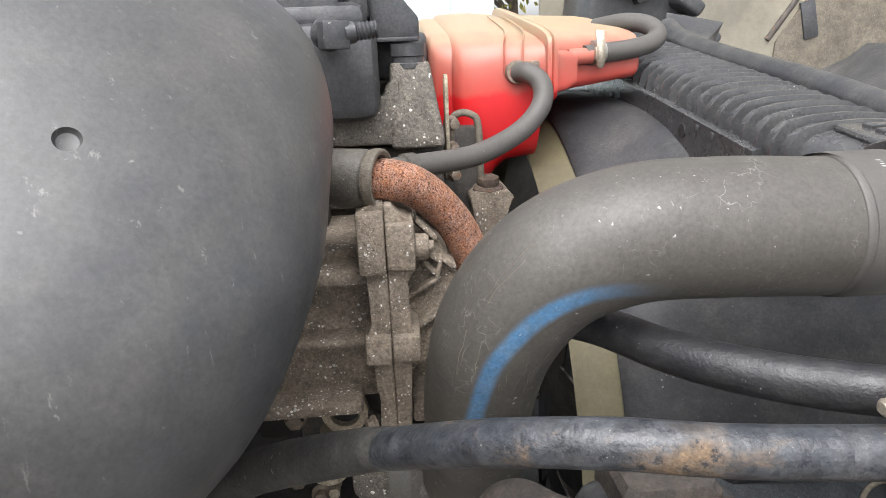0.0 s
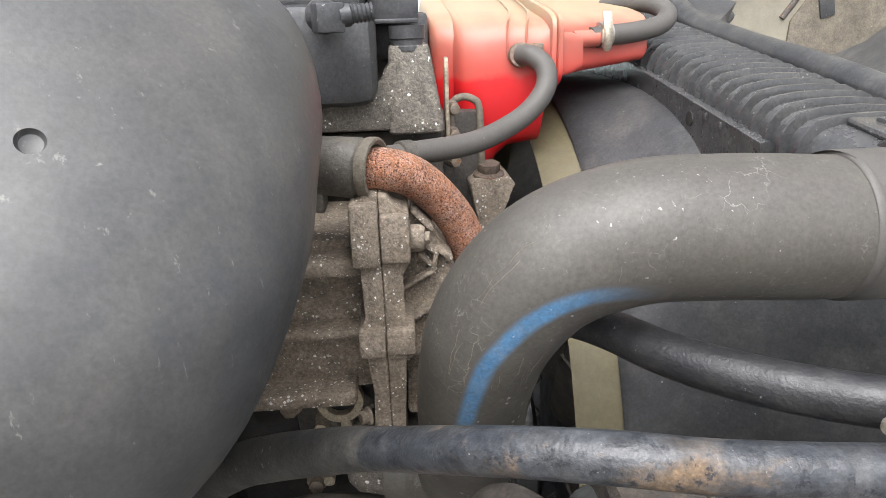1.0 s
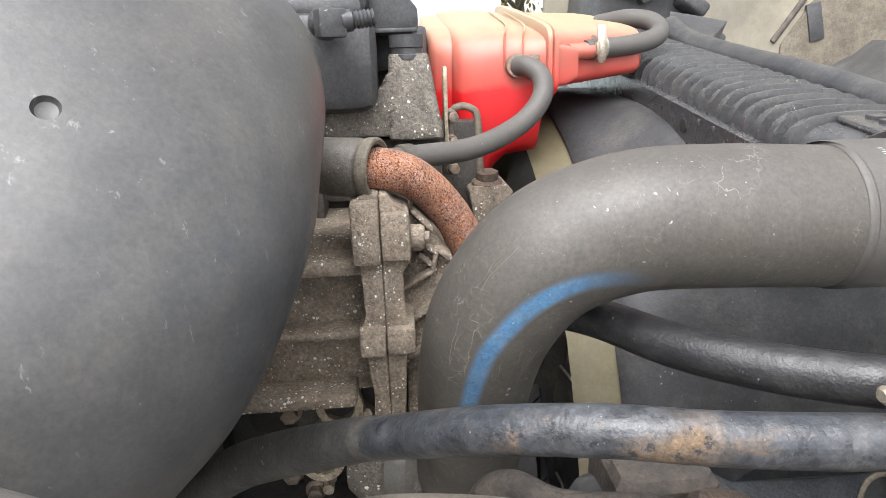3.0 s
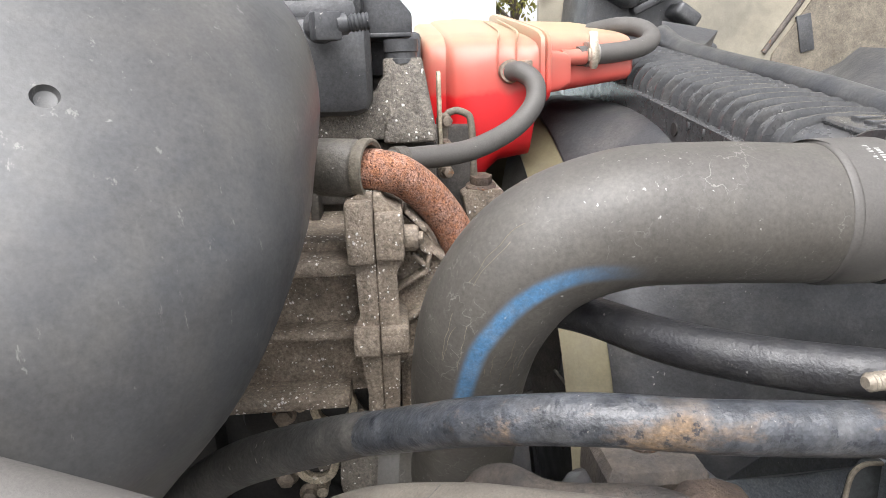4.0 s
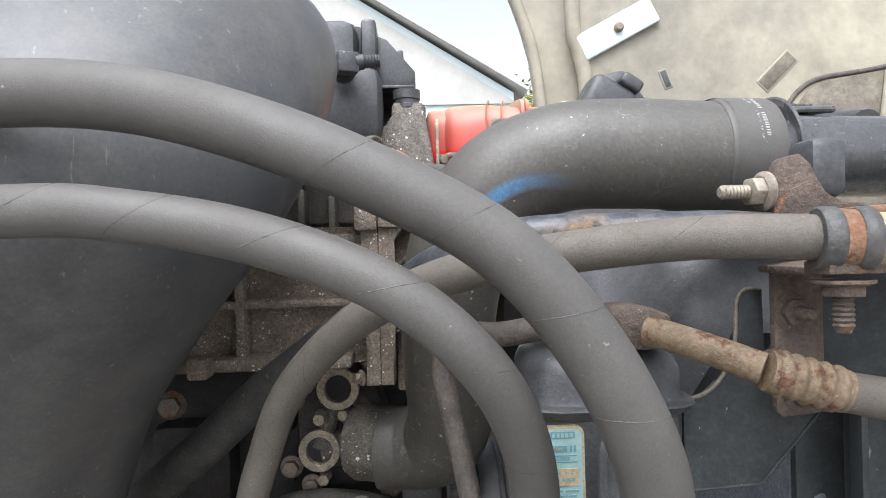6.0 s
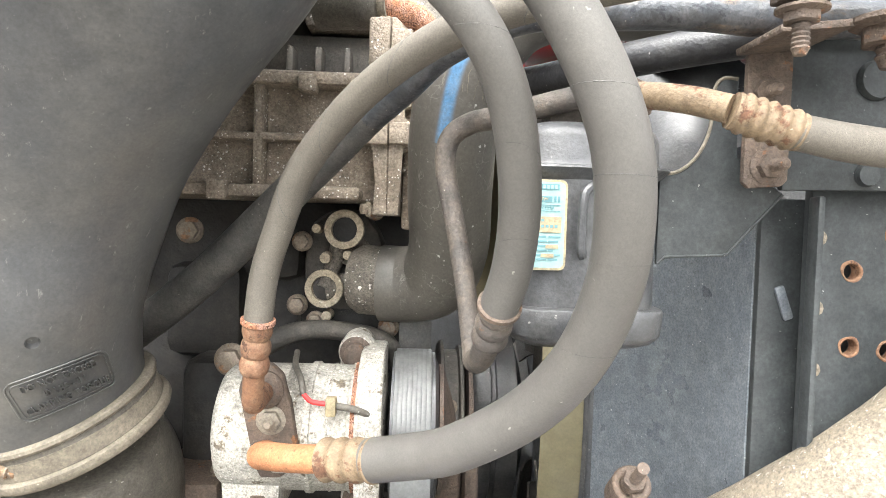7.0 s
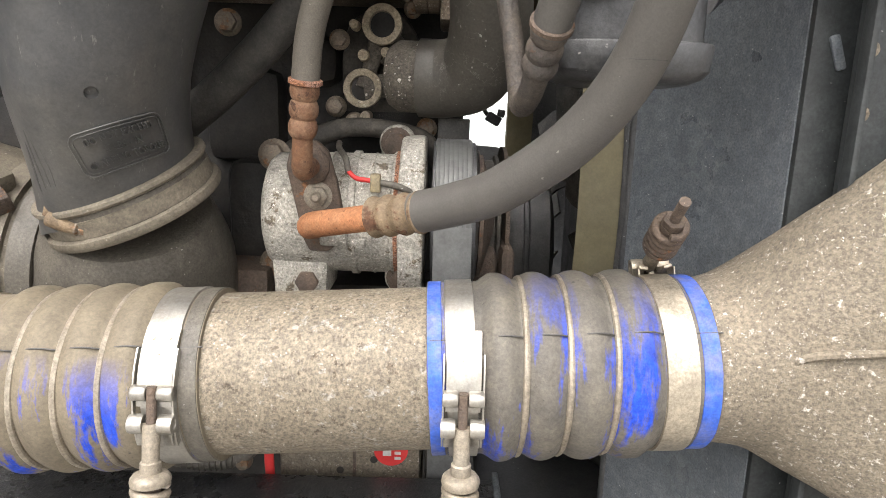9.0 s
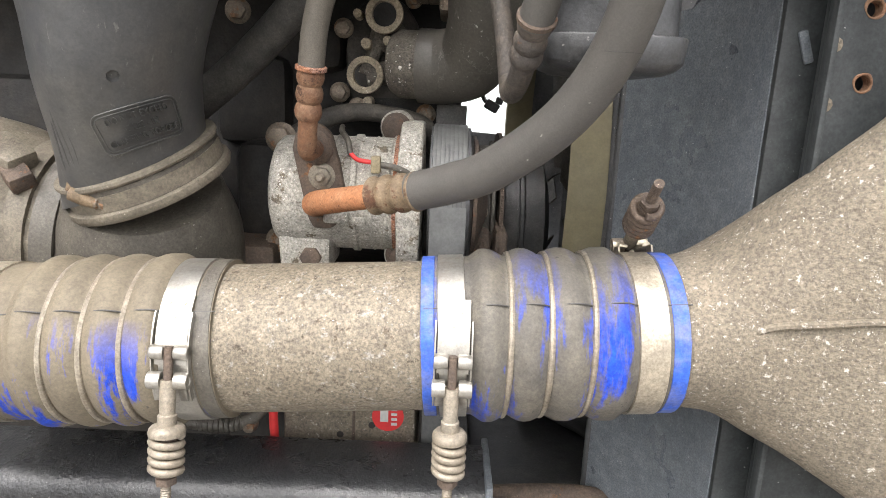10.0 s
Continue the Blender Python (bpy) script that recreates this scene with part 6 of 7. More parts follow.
def compressor():
    c = thing("air_conditioning_compressor", (0.05, 0.53, 1.15), "white-corroded aluminium air-conditioning compressor", "compressor")
    ax0, ax1 = (-0.048, 0.530, 1.233), (0.2, 0.530, 1.233)
    prof = [(0.045, 0.0), (0.056, 0.004), (0.062, 0.011), (0.0635, 0.026), (0.064, 0.090), (0.0665, 0.091), (0.0665, 0.097), (0.064, 0.098), (0.064, 0.132), (0.0665, 0.134), (0.0665, 0.163), (0.060, 0.167)]
    part("body", lathed(prof, ax0, ax1, 48), M_ALU, c, "speckled aluminium body")
    part("seal_band", lathed([(0.0650, 0.136), (0.0671, 0.136), (0.0671, 0.140), (0.0650, 0.140)], ax0, ax1, 48), M_ORANGE, c, "rusty band")
    for x, y, z, up in ((0.085, 0.553, 1.308, 1), (-0.002, 0.502, 1.165, -1), (0.096, 0.512, 1.168, -1)):
        bm = lathe(bmesh.new(), [(0.019, 0.0), (0.019, 0.055), (0.017, 0.058)], frame_to((x, y + 0.05, z), (x, y - 0.05, z)), 24)
        part("mounting_ear", bm, M_ALU, c)
        part("ear_web", boxed((x - 0.017, y - 0.004, min(z, z - up * 0.035)), (x + 0.017, y + 0.05, max(z, z - up * 0.035)), 0.004), M_ALU, c)
        hex_bolt("ear_bolt", (x, y - 0.009, z), (0, -1, 0), 0.0125, 0.011, M_BROWN, "", c)
    # front housing with its lobes, and the rear foot
    front = [(0.474, 1.284), (0.486, 1.304), (0.515, 1.316), (0.58, 1.316), (0.605, 1.235), (0.58, 1.145), (0.505, 1.142), (0.478, 1.152), (0.466, 1.180), (0.4635, 1.21), (0.4635, 1.26)]
    bm = bmesh.new()
    prism(bm, front, Matrix(((0, 0, 1, 0.093), (1, 0, 0, 0), (0, 1, 0, 0), (0, 0, 0, 1))), 0.025, 0.004)
    part("front_housing", bm, M_ALU, c)
    foot = [(-0.040, 1.215), (-0.036, 1.148), (0.018, 1.148), (0.020, 1.190), (0.004, 1.215)]
    bm = bmesh.new()
    prism(bm, foot, upright(0.56), 0.073, 0.004)
    part("rear_foot", bm, M_ALU, c)
    for x in (0.022, 0.043, 0.066):
        part("body_rib", lathed([(0.0632, -0.0012), (0.0650, -0.0006), (0.0650, 0.0006), (0.0632, 0.0012)], (x, 0.530, 1.233), (x + 0.1, 0.530, 1.233), 48), M_ALU, c)
    part("name_boss", boxed((0.046, 0.4655, 1.206), (0.060, 0.4700, 1.216), 0.001), M_ALU, c)
    # pulley and grooved belt
    part("pulley", lathed([(0.03, 0.172), (0.072, 0.174), (0.0785, 0.1745), (0.0785, 0.2175), (0.072, 0.219), (0.068, 0.221), (0.03, 0.222)], ax0, ax1, 64), M_BLACK, c, "black steel pulley")
    part("clutch_plate", lathed([(0.066, 0.222), (0.066, 0.226), (0.05, 0.231), (0.02, 0.24)], ax0, ax1, 48), M_BROWN, c)
    # rusty manifold plate with both lines
    plate = bmesh.new()
    prism(plate, [(-0.016, 1.286), (-0.012, 1.302), (0.000, 1.312), (0.014, 1.312), (0.025, 1.302), (0.032, 1.276), (0.042, 1.232), (0.036, 1.212), (0.024, 1.203), (0.006, 1.203), (0.000, 1.214)], upright(0.474), 0.012, 0.003)
    plate = part("manifold_plate", plate, M_BROWN, c, "rusty manifold plate")
    hex_bolt("plate_bolt", (0.015, 0.463, 1.2585), (0, -1, 0), 0.0105, 0.008, M_SPRING, "", c, stud=0.008)
    part("boss_ring", lathed([(0.018, 0), (0.018, 0.004), (0.013, 0.008)], (0.009, 0.462, 1.288), (0.009, 0.4, 1.288), 24), M_BROWN, plate)
    part("port_foot", box(bmesh.new(), (0.026, 0.014, 0.014), pose(0.030, 0.462, 1.217), 0.003), M_ALU, c)
    w = thing("clutch_wire", (0.06, 0.49, 1.27), "thin red and grey clutch wire with a small connector", "wire")
    part("grey_wire", tubed([(0.022, 0.55, 1.306, 0.0032), (0.030, 0.50, 1.303, 0.0032), (0.040, 0.475, 1.295, 0.0032), (0.044, 0.467, 1.282, 0.0032)], seg=10), M_RUBBER, w)
    part("red_wire", tubed([(0.044, 0.467, 1.283, 0.0024), (0.052, 0.463, 1.277, 0.0024), (0.066, 0.462, 1.275, 0.0024)], seg=10), M_RED, w, "red wire")
    part("connector", box(bmesh.new(), (0.010, 0.012, 0.018), pose(0.071, 0.462, 1.273), 0.002), M_CLIPTAPE, w, "cream connector")
    part("grey_wire", tubed([(0.075, 0.463, 1.273, 0.0034), (0.092, 0.464, 1.270, 0.0034), (0.108, 0.470, 1.262, 0.0034), (0.118, 0.49, 1.250, 0.0034)], seg=10), M_RUBBER, w)
    b = thing("compressor_bracket", (0.05, 0.60, 1.31), "dark arched cast bracket holding the compressor", "bracket")
    part("arch", tubed([(-0.05, 0.60, 1.285, 0.014), (0.0, 0.60, 1.315, 0.012), (0.05, 0.60, 1.322, 0.011), (0.11, 0.60, 1.31, 0.012), (0.13, 0.61, 1.28, 0.012)], seg=14), M_DARKCAST, b)
    for x, z in ((-0.058, 1.288), (-0.06, 1.16)):
        hex_bolt("bolt", (x, 0.585, z), (0, -1, 0), 0.014, 0.014, M_BOLT, "", b)


compressor()


def belt():
    b = thing("drive_belt", (0.144, 0.56, 0.9), "smooth grey back of a rubber drive belt on the pulleys", "belt")
    prof = [(0.0785, 0.0), (0.0800, 0.0004)]
    for k in range(8):
        prof += [(0.0806, 0.0010 + 0.0046 * k), (0.0806, 0.0042 + 0.0046 * k), (0.08035, 0.0047 + 0.0046 * k)]
    prof += [(0.0785, 0.038)]
    part("loop", lathed(prof, (0.1285, 0.532, 1.234), (0.2, 0.532, 1.234), 72), M_GROOVE, b)
    part("run", boxed((0.1290, 0.60, 1.23), (0.1660, 0.606, 1.335), 0.001), M_DARKRUB, b)
    part("run", boxed((0.1285, 0.4514, 0.80), (0.1665, 0.4554, 1.234), 0.0008), M_GROOVE, b)
    f = thing("fan_drive", (0.2, 0.7, 1.1), "dark fan drive pulley and brackets", "pulley")
    part("disc", lathed([(0.098, 0), (0.104, 0.004), (0.104, 0.008), (0.092, 0.010), (0.092, 0.026), (0.098, 0.028), (0.098, 0.032), (0.09, 0.034)], (0.176, 0.70, 1.190), (0.3, 0.70, 1.190), 48), M_DARKCAST, f)
    part("rim", lathed([(0.110, 0), (0.110, 0.005), (0.08, 0.008)], (0.213, 0.70, 1.190), (0.3, 0.70, 1.190), 48), M_BROWN, f, "rusty rim")
    part("bracket", boxed((0.172, 0.575, 1.10), (0.205, 0.66, 1.185), 0.012), M_BROWN, f)
    part("bracket_band", boxed((0.206, 0.57, 1.10), (0.224, 0.66, 1.190), 0.010), M_BROWN, f)
    for k in range(3):
        hex_bolt("bolt", (0.19, 0.60, 1.235 - 0.03 * k), (0.2, -1, 0), 0.007, 0.010, M_BOLT, "", f)


belt()


def loom_plug():
    w = thing("loom_connector", (0.212, 0.9, 1.32), "black wire connector hanging below the fan belt", "wire")
    part("plug", box(bmesh.new(), (0.024, 0.02, 0.016), pose(0.216, 0.90, 1.334, 0, 28, 0), 0.003), M_BLACK, w)
    part("latch", box(bmesh.new(), (0.012, 0.012, 0.012), pose(0.228, 0.898, 1.343, 0, 12, 0), 0.002), M_BLACK, w)
    part("wire", tubed([(0.206, 0.90, 1.340, 0.0035), (0.200, 0.902, 1.352, 0.0035), (0.190, 0.91, 1.40, 0.0035), (0.180, 0.93, 1.50, 0.0035)], seg=8), M_DARKRUB, w)


loom_plug()


def wrap_seams(parent, path, spots, slant, material):
    """Slanted hairline grooves where the fabric wrap of a hose overlaps; spots are places along the path, in spans."""
    for spot in spots:
        line = []
        for j in range(25):
            a = 2 * math.pi * j / 24
            k = min(max(spot + slant * math.cos(a), 0.0), len(path) - 1.02)
            core = spline(path, 12)
            p, q = core[int(k * 12)], core[int(k * 12) + 1]
            u = k * 12 - int(k * 12)
            ahead = Vector((q - p)[:3]).normalized()
            side = (Vector((0, 0, 1)) - ahead * ahead.z).normalized()
            here = Vector((p + (q - p) * u)[:3])
            line.append(tuple(here + (side * math.cos(a) + ahead.cross(side) * math.sin(a)) * (p[3] - 0.00012)))
        part("wrap_seam", tubed(line, 0.00030, seg=5, n=1), material, parent)


def suction_line():
    h = thing("suction_hose", (0.2, 0.25, 1.24), "thick sleeved black air-conditioning suction hose in a wide loop", "hose")
    part("tube", tubed([(0.012, 0.462, 1.228, 0.0118), (0.010, 0.446, 1.231, 0.0122), (0.018, 0.433, 1.2355, 0.0125), (0.050, 0.402, 1.245, 0.0118), (0.088, 0.378, 1.2545, 0.0115)], n=8), M_COPPERY, h, "orange rusted steel tube")
    a, b = Vector((0.078, 0.381, 1.2525)), Vector((0.121, 0.354, 1.2625))
    prof = [(0.012, 0.0)]
    for k in range(25):
        u = k / 24
        prof.append((0.0168 + 0.0012 * math.cos(u * 6 * math.pi), 0.002 + u * ((b - a).length - 0.004)))
    prof.append((0.016, (b - a).length))
    part("crimp", lathed(prof, a, b), M_TANRUST, h, "tan crimped ferrule")
    path = [(0.116, 0.357, 1.2615, 0.0172), (0.145, 0.339, 1.2715, 0.0172), (0.178, 0.314, 1.287, 0.0172), (0.221, 0.275, 1.3245, 0.017), (0.247, 0.242, 1.367, 0.0166), (0.2575, 0.212, 1.415, 0.0162), (0.2545, 0.188, 1.461, 0.0158), (0.2435, 0.175, 1.502, 0.0152), (0.219, 0.169, 1.547, 0.0146), (0.186, 0.167, 1.585, 0.0140), (0.1419, 0.1700, 1.6118, 0.0138), (0.0861, 0.1740, 1.6363, 0.0139), (0.0259, 0.1842, 1.6535, 0.0142), (-0.0480, 0.2064, 1.6614, 0.0152), (-0.1640, 0.2402, 1.6630, 0.0158), (-0.45, 0.27, 1.64, 0.014)]
    part("sleeve", tubed(path, n=8, seg=32), M_SLEEVE, h)
    wrap_seams(h, path, (4.2, 5.3, 6.3, 7.3, 8.3, 9.4, 10.4), -0.16, M_DARKRUB)


suction_line()


def crimp_profile(length, r, ridges=3):
    prof = [(r * 0.8, 0.0)]
    for k in range(31):
        u = k / 30
        prof.append((r * (0.93 + 0.24 * abs(math.sin(u * ridges * math.pi)) ** 0.7), u * length))
    return prof


def liquid_line():
    h = thing("liquid_hose", (0.2, 0.2, 1.36), "taped grey rubber air-conditioning hose in a loop", "hose")
    path = [(-0.45, 0.24, 1.56, 0.0105), (-0.1613, 0.1990, 1.6011, 0.0113), (-0.0171, 0.1792, 1.6063, 0.0112), (0.0352, 0.1719, 1.6026, 0.0110), (0.0875, 0.1668, 1.5920, 0.0109), (0.1377, 0.1604, 1.5716, 0.0107), (0.171, 0.163, 1.544, 0.0108), (0.192, 0.181, 1.510, 0.0112), (0.2035, 0.210, 1.466, 0.0118), (0.205, 0.238, 1.425, 0.0122), (0.1995, 0.260, 1.393, 0.0124)]
    part("sleeve", tubed(path, n=8, seg=28), M_SLEEVE, h)
    wrap_seams(h, path, (2.05, 3.08, 4.05, 5.0, 6.2, 7.6, 8.7), 0.26, M_DARKRUB)
    a, b = Vector((0.2005, 0.257, 1.398)), Vector((0.1972, 0.285, 1.370))
    part("collar", lathed([(0.0128, -0.002), (0.0142, -0.001), (0.0142, 0.002), (0.0128, 0.003)], a, b), M_BROWN, h)
    part("crimp", lathed(crimp_profile((b - a).length, 0.0106), a, b), M_LINE, h, "crimped dirty ferrule")
    part("end_tube", tubed([(0.1974, 0.283, 1.372, 0.0090), (0.1950, 0.305, 1.356, 0.0090), (0.1925, 0.325, 1.349, 0.0090), (0.192, 0.338, 1.358, 0.0086)], n=6), M_LINE, h)


liquid_line()


def discharge_line():
    h = thing("discharge_hose", (0.1, 0.33, 1.3), "grey rubber air-conditioning discharge hose from compressor to clamp", "hose")
    path = [(0.0195, 0.388, 1.362, 0.0118), (0.024, 0.387, 1.40, 0.0118), (0.035, 0.380, 1.435, 0.0118), (0.058, 0.361, 1.487, 0.0118), (0.102, 0.326, 1.5345, 0.0116), (0.150, 0.287, 1.5635, 0.0114), (0.192, 0.258, 1.5765, 0.0112), (0.238, 0.234, 1.5835, 0.0110), (0.293, 0.211, 1.588, 0.0106), (0.352, 0.1915, 1.5855, 0.0106), (0.40, 0.181, 1.582, 0.0106), (0.55, 0.165, 1.572, 0.0106)]
    part("sleeve", tubed(path, n=8, seg=28), M_BRAID, h)
    wrap_seams(h, path, (2.6, 3.6, 4.7, 6.6, 7.7, 9.2), 0.25, M_DARKRUB)
    a, b = Vector((0.0198, 0.388, 1.364)), Vector((0.0145, 0.398, 1.318))
    part("collar", lathed([(0.0125, -0.002), (0.0142, -0.001), (0.0142, 0.002), (0.0125, 0.003)], a, b), M_ORANGE, h)
    part("crimp", lathed(crimp_profile((b - a).length, 0.0107), a, b), M_RUST, h, "orange rusted crimp")
    part("elbow", tubed([(0.0150, 0.397, 1.322, 0.0088), (0.0130, 0.403, 1.302, 0.0090), (0.0112, 0.412, 1.289, 0.0094), (0.010, 0.434, 1.2865, 0.0092), (0.009, 0.462, 1.288, 0.0095)], n=8), M_RUST, h, "rusty steel elbow")


discharge_line()


def flaked_tube():
    h = thing("heater_pipe", (0.2, 0.3, 1.55), "black painted steel pipe, flaking to rust, joined to a dark hose", "pipe")
    part("steel_pipe", tubed([(0.62, 0.27, 1.588, 0.0125), (0.5, 0.276, 1.590, 0.0125), (0.378, 0.282, 1.5895, 0.0125), (0.328, 0.283, 1.592, 0.0125), (0.270, 0.292, 1.5925, 0.0125), (0.222, 0.304, 1.5925, 0.0125), (0.190, 0.321, 1.585, 0.0125), (0.160, 0.342, 1.573, 0.0127), (0.131, 0.374, 1.552, 0.013), (0.096, 0.410, 1.528, 0.0132)], seg=32, n=8, bump=0.0004), M_FLAKED, h)
    part("hose_end", tubed([(0.112, 0.394, 1.539, 0.0130), (0.096, 0.410, 1.528, 0.0143), (0.066, 0.440, 1.505, 0.0160), (0.025, 0.480, 1.473, 0.0176), (-0.015, 0.515, 1.440, 0.0186), (-0.071, 0.548, 1.390, 0.0195), (-0.14, 0.572, 1.335, 0.02), (-0.25, 0.60, 1.26, 0.02), (-0.40, 0.61, 1.20, 0.02)], seg=28, n=8), M_DARKRUB, h, "dark rubber hose")
    g = thing("lower_pipe", (0.33, 0.38, 1.55), "smooth black painted pipe behind the heater pipe", "pipe")
    part("pipe", tubed([(0.19, 0.505, 1.580, 0.0135), (0.2532, 0.460, 1.5835, 0.0138), (0.294, 0.405, 1.5835, 0.0142), (0.330, 0.367, 1.586, 0.0142), (0.372, 0.338, 1.589, 0.014), (0.42, 0.316, 1.592, 0.0135), (0.52, 0.30, 1.60, 0.0125)], seg=28, n=8), M_SMUT, g)


flaked_tube()

def fitting_block():
    """Square block on the drier's head, with a chamfered top."""
    b = thing("fitting_block", (0.264, 0.355, 1.515), "dirty black square steel block under the pipes", "fitting")
    rows = [[Vector((0.264 + sx * w, 0.355 + sy * d, z)) for sx, sy in ((-1, -0.8), (-0.8, -1), (0.8, -1), (1, -0.8), (1, 0.8), (0.8, 1), (-0.8, 1), (-1, 0.8))] for z, w, d in ((1.515, 0.028, 0.030), (1.538, 0.028, 0.030), (1.5435, 0.0245, 0.0265), (1.5445, 0.022, 0.024))]
    part("block", loft(bmesh.new(), rows), M_LINE, b, angle=20)
    part("plug", lathed([(0.011, 0), (0.0115, 0.002), (0.009, 0.004)], (0.264, 0.355, 1.5445), (0.264, 0.355, 1.6), 24), M_BROWN, b)


fitting_block()

# ---- charge air pipe ----
PIPE_Y, PIPE_Z0, SLOPE = 0.338, 1.1285, 0.06


def axis(x):
    return Vector((x, PIPE_Y, PIPE_Z0 + SLOPE * x))


def band(name, x0, x1, r, material, parent, label="", edge=0.001):
    o = axis(0)
    prof = [(r - 0.003, x0), (r, x0 + edge), (r, x1 - edge), (r - 0.003, x1)]
    return part(name, lathe(bmesh.new(), prof, frame_to(o, axis(1.0)), 72), material, parent, label)


def charge_pipe():
    p = thing("charge_air_pipe", (0.04, 0.338, 1.06), "corroded mottled aluminium charge-air pipe", "pipe")
    bm = lathe(bmesh.new(), [(0.0655, x) for x in (-0.30, -0.06, 0.04, 0.15)], frame_to(axis(0), axis(1.0)), 72)
    part("pipe", bm, M_PIPE, p)
    def boot(label, wires, ends, sleeve_mat, edge_mat, wire_mat):
        b = thing("silicone_boot", tuple(axis(sum(ends) / 2) - Vector((0, 0, 0.075))), label, "hose", "charge-air boots")
        x0, x1 = ends
        marks = sorted(wires)
        prof, n = [], 90
        lo, hi = marks[0] - 0.030, marks[-1] + 0.034
        for k in range(n + 1):
            x = x0 + (x1 - x0) * k / n
            r = 0.0695
            if lo < x < hi:
                gap = min(abs(x - m) for m in marks)
                r += 0.0066 * math.sin(min(1.0, gap / 0.0155) * math.pi / 2) * min(1.0, (x - lo) / 0.01, (hi - x) / 0.01)
            prof.append((r, x))
        prof = [(0.066, x0)] + prof + [(0.066, x1)]
        part("sleeve", lathe(bmesh.new(), prof, frame_to(axis(0), axis(1.0)), 72), sleeve_mat, b, angle=60)
        seam = [tuple(axis(x) + Vector((0, -math.cos(0.66), math.sin(0.66))) * (r + 0.0001)) for r, x in prof[1:-1]]
        part("mould_seam", tubed(seam, 0.0007, seg=6, n=1), M_DARKRUB, b)
        for m in marks:
            ring = [axis(m) + Vector((0, math.cos(a), math.sin(a))) * 0.0710 for a in np.linspace(0, 2 * math.pi, 73)]
            part("support_ring", tubed([tuple(q) for q in ring], 0.0026, seg=8, n=1), wire_mat, b, "steel support ring")
        part("end_band", lathe(bmesh.new(), [(0.069, x0 + 0.0005), (0.0702, x0 + 0.001), (0.0702, x0 + 0.011), (0.069, x0 + 0.012)], frame_to(axis(0), axis(1.0)), 72), edge_mat, b)
        part("end_band", lathe(bmesh.new(), [(0.069, x1 - 0.014), (0.0702, x1 - 0.0135), (0.0702, x1 - 0.001), (0.069, x1 - 0.0005)], frame_to(axis(0), axis(1.0)), 72), edge_mat, b)

    boot("dust-covered blue silicone boot with steel rings", (0.2005, 0.2325, 0.2665), (0.130, 0.343), M_BLUE, M_BLUEEDGE, M_SPRING)
    boot("tan dust-covered blue silicone boot with steel rings", (-0.1080, -0.1400, -0.1720), (-0.262, -0.036), M_BOOT, M_RUBBER, M_SPRING)


charge_pipe()


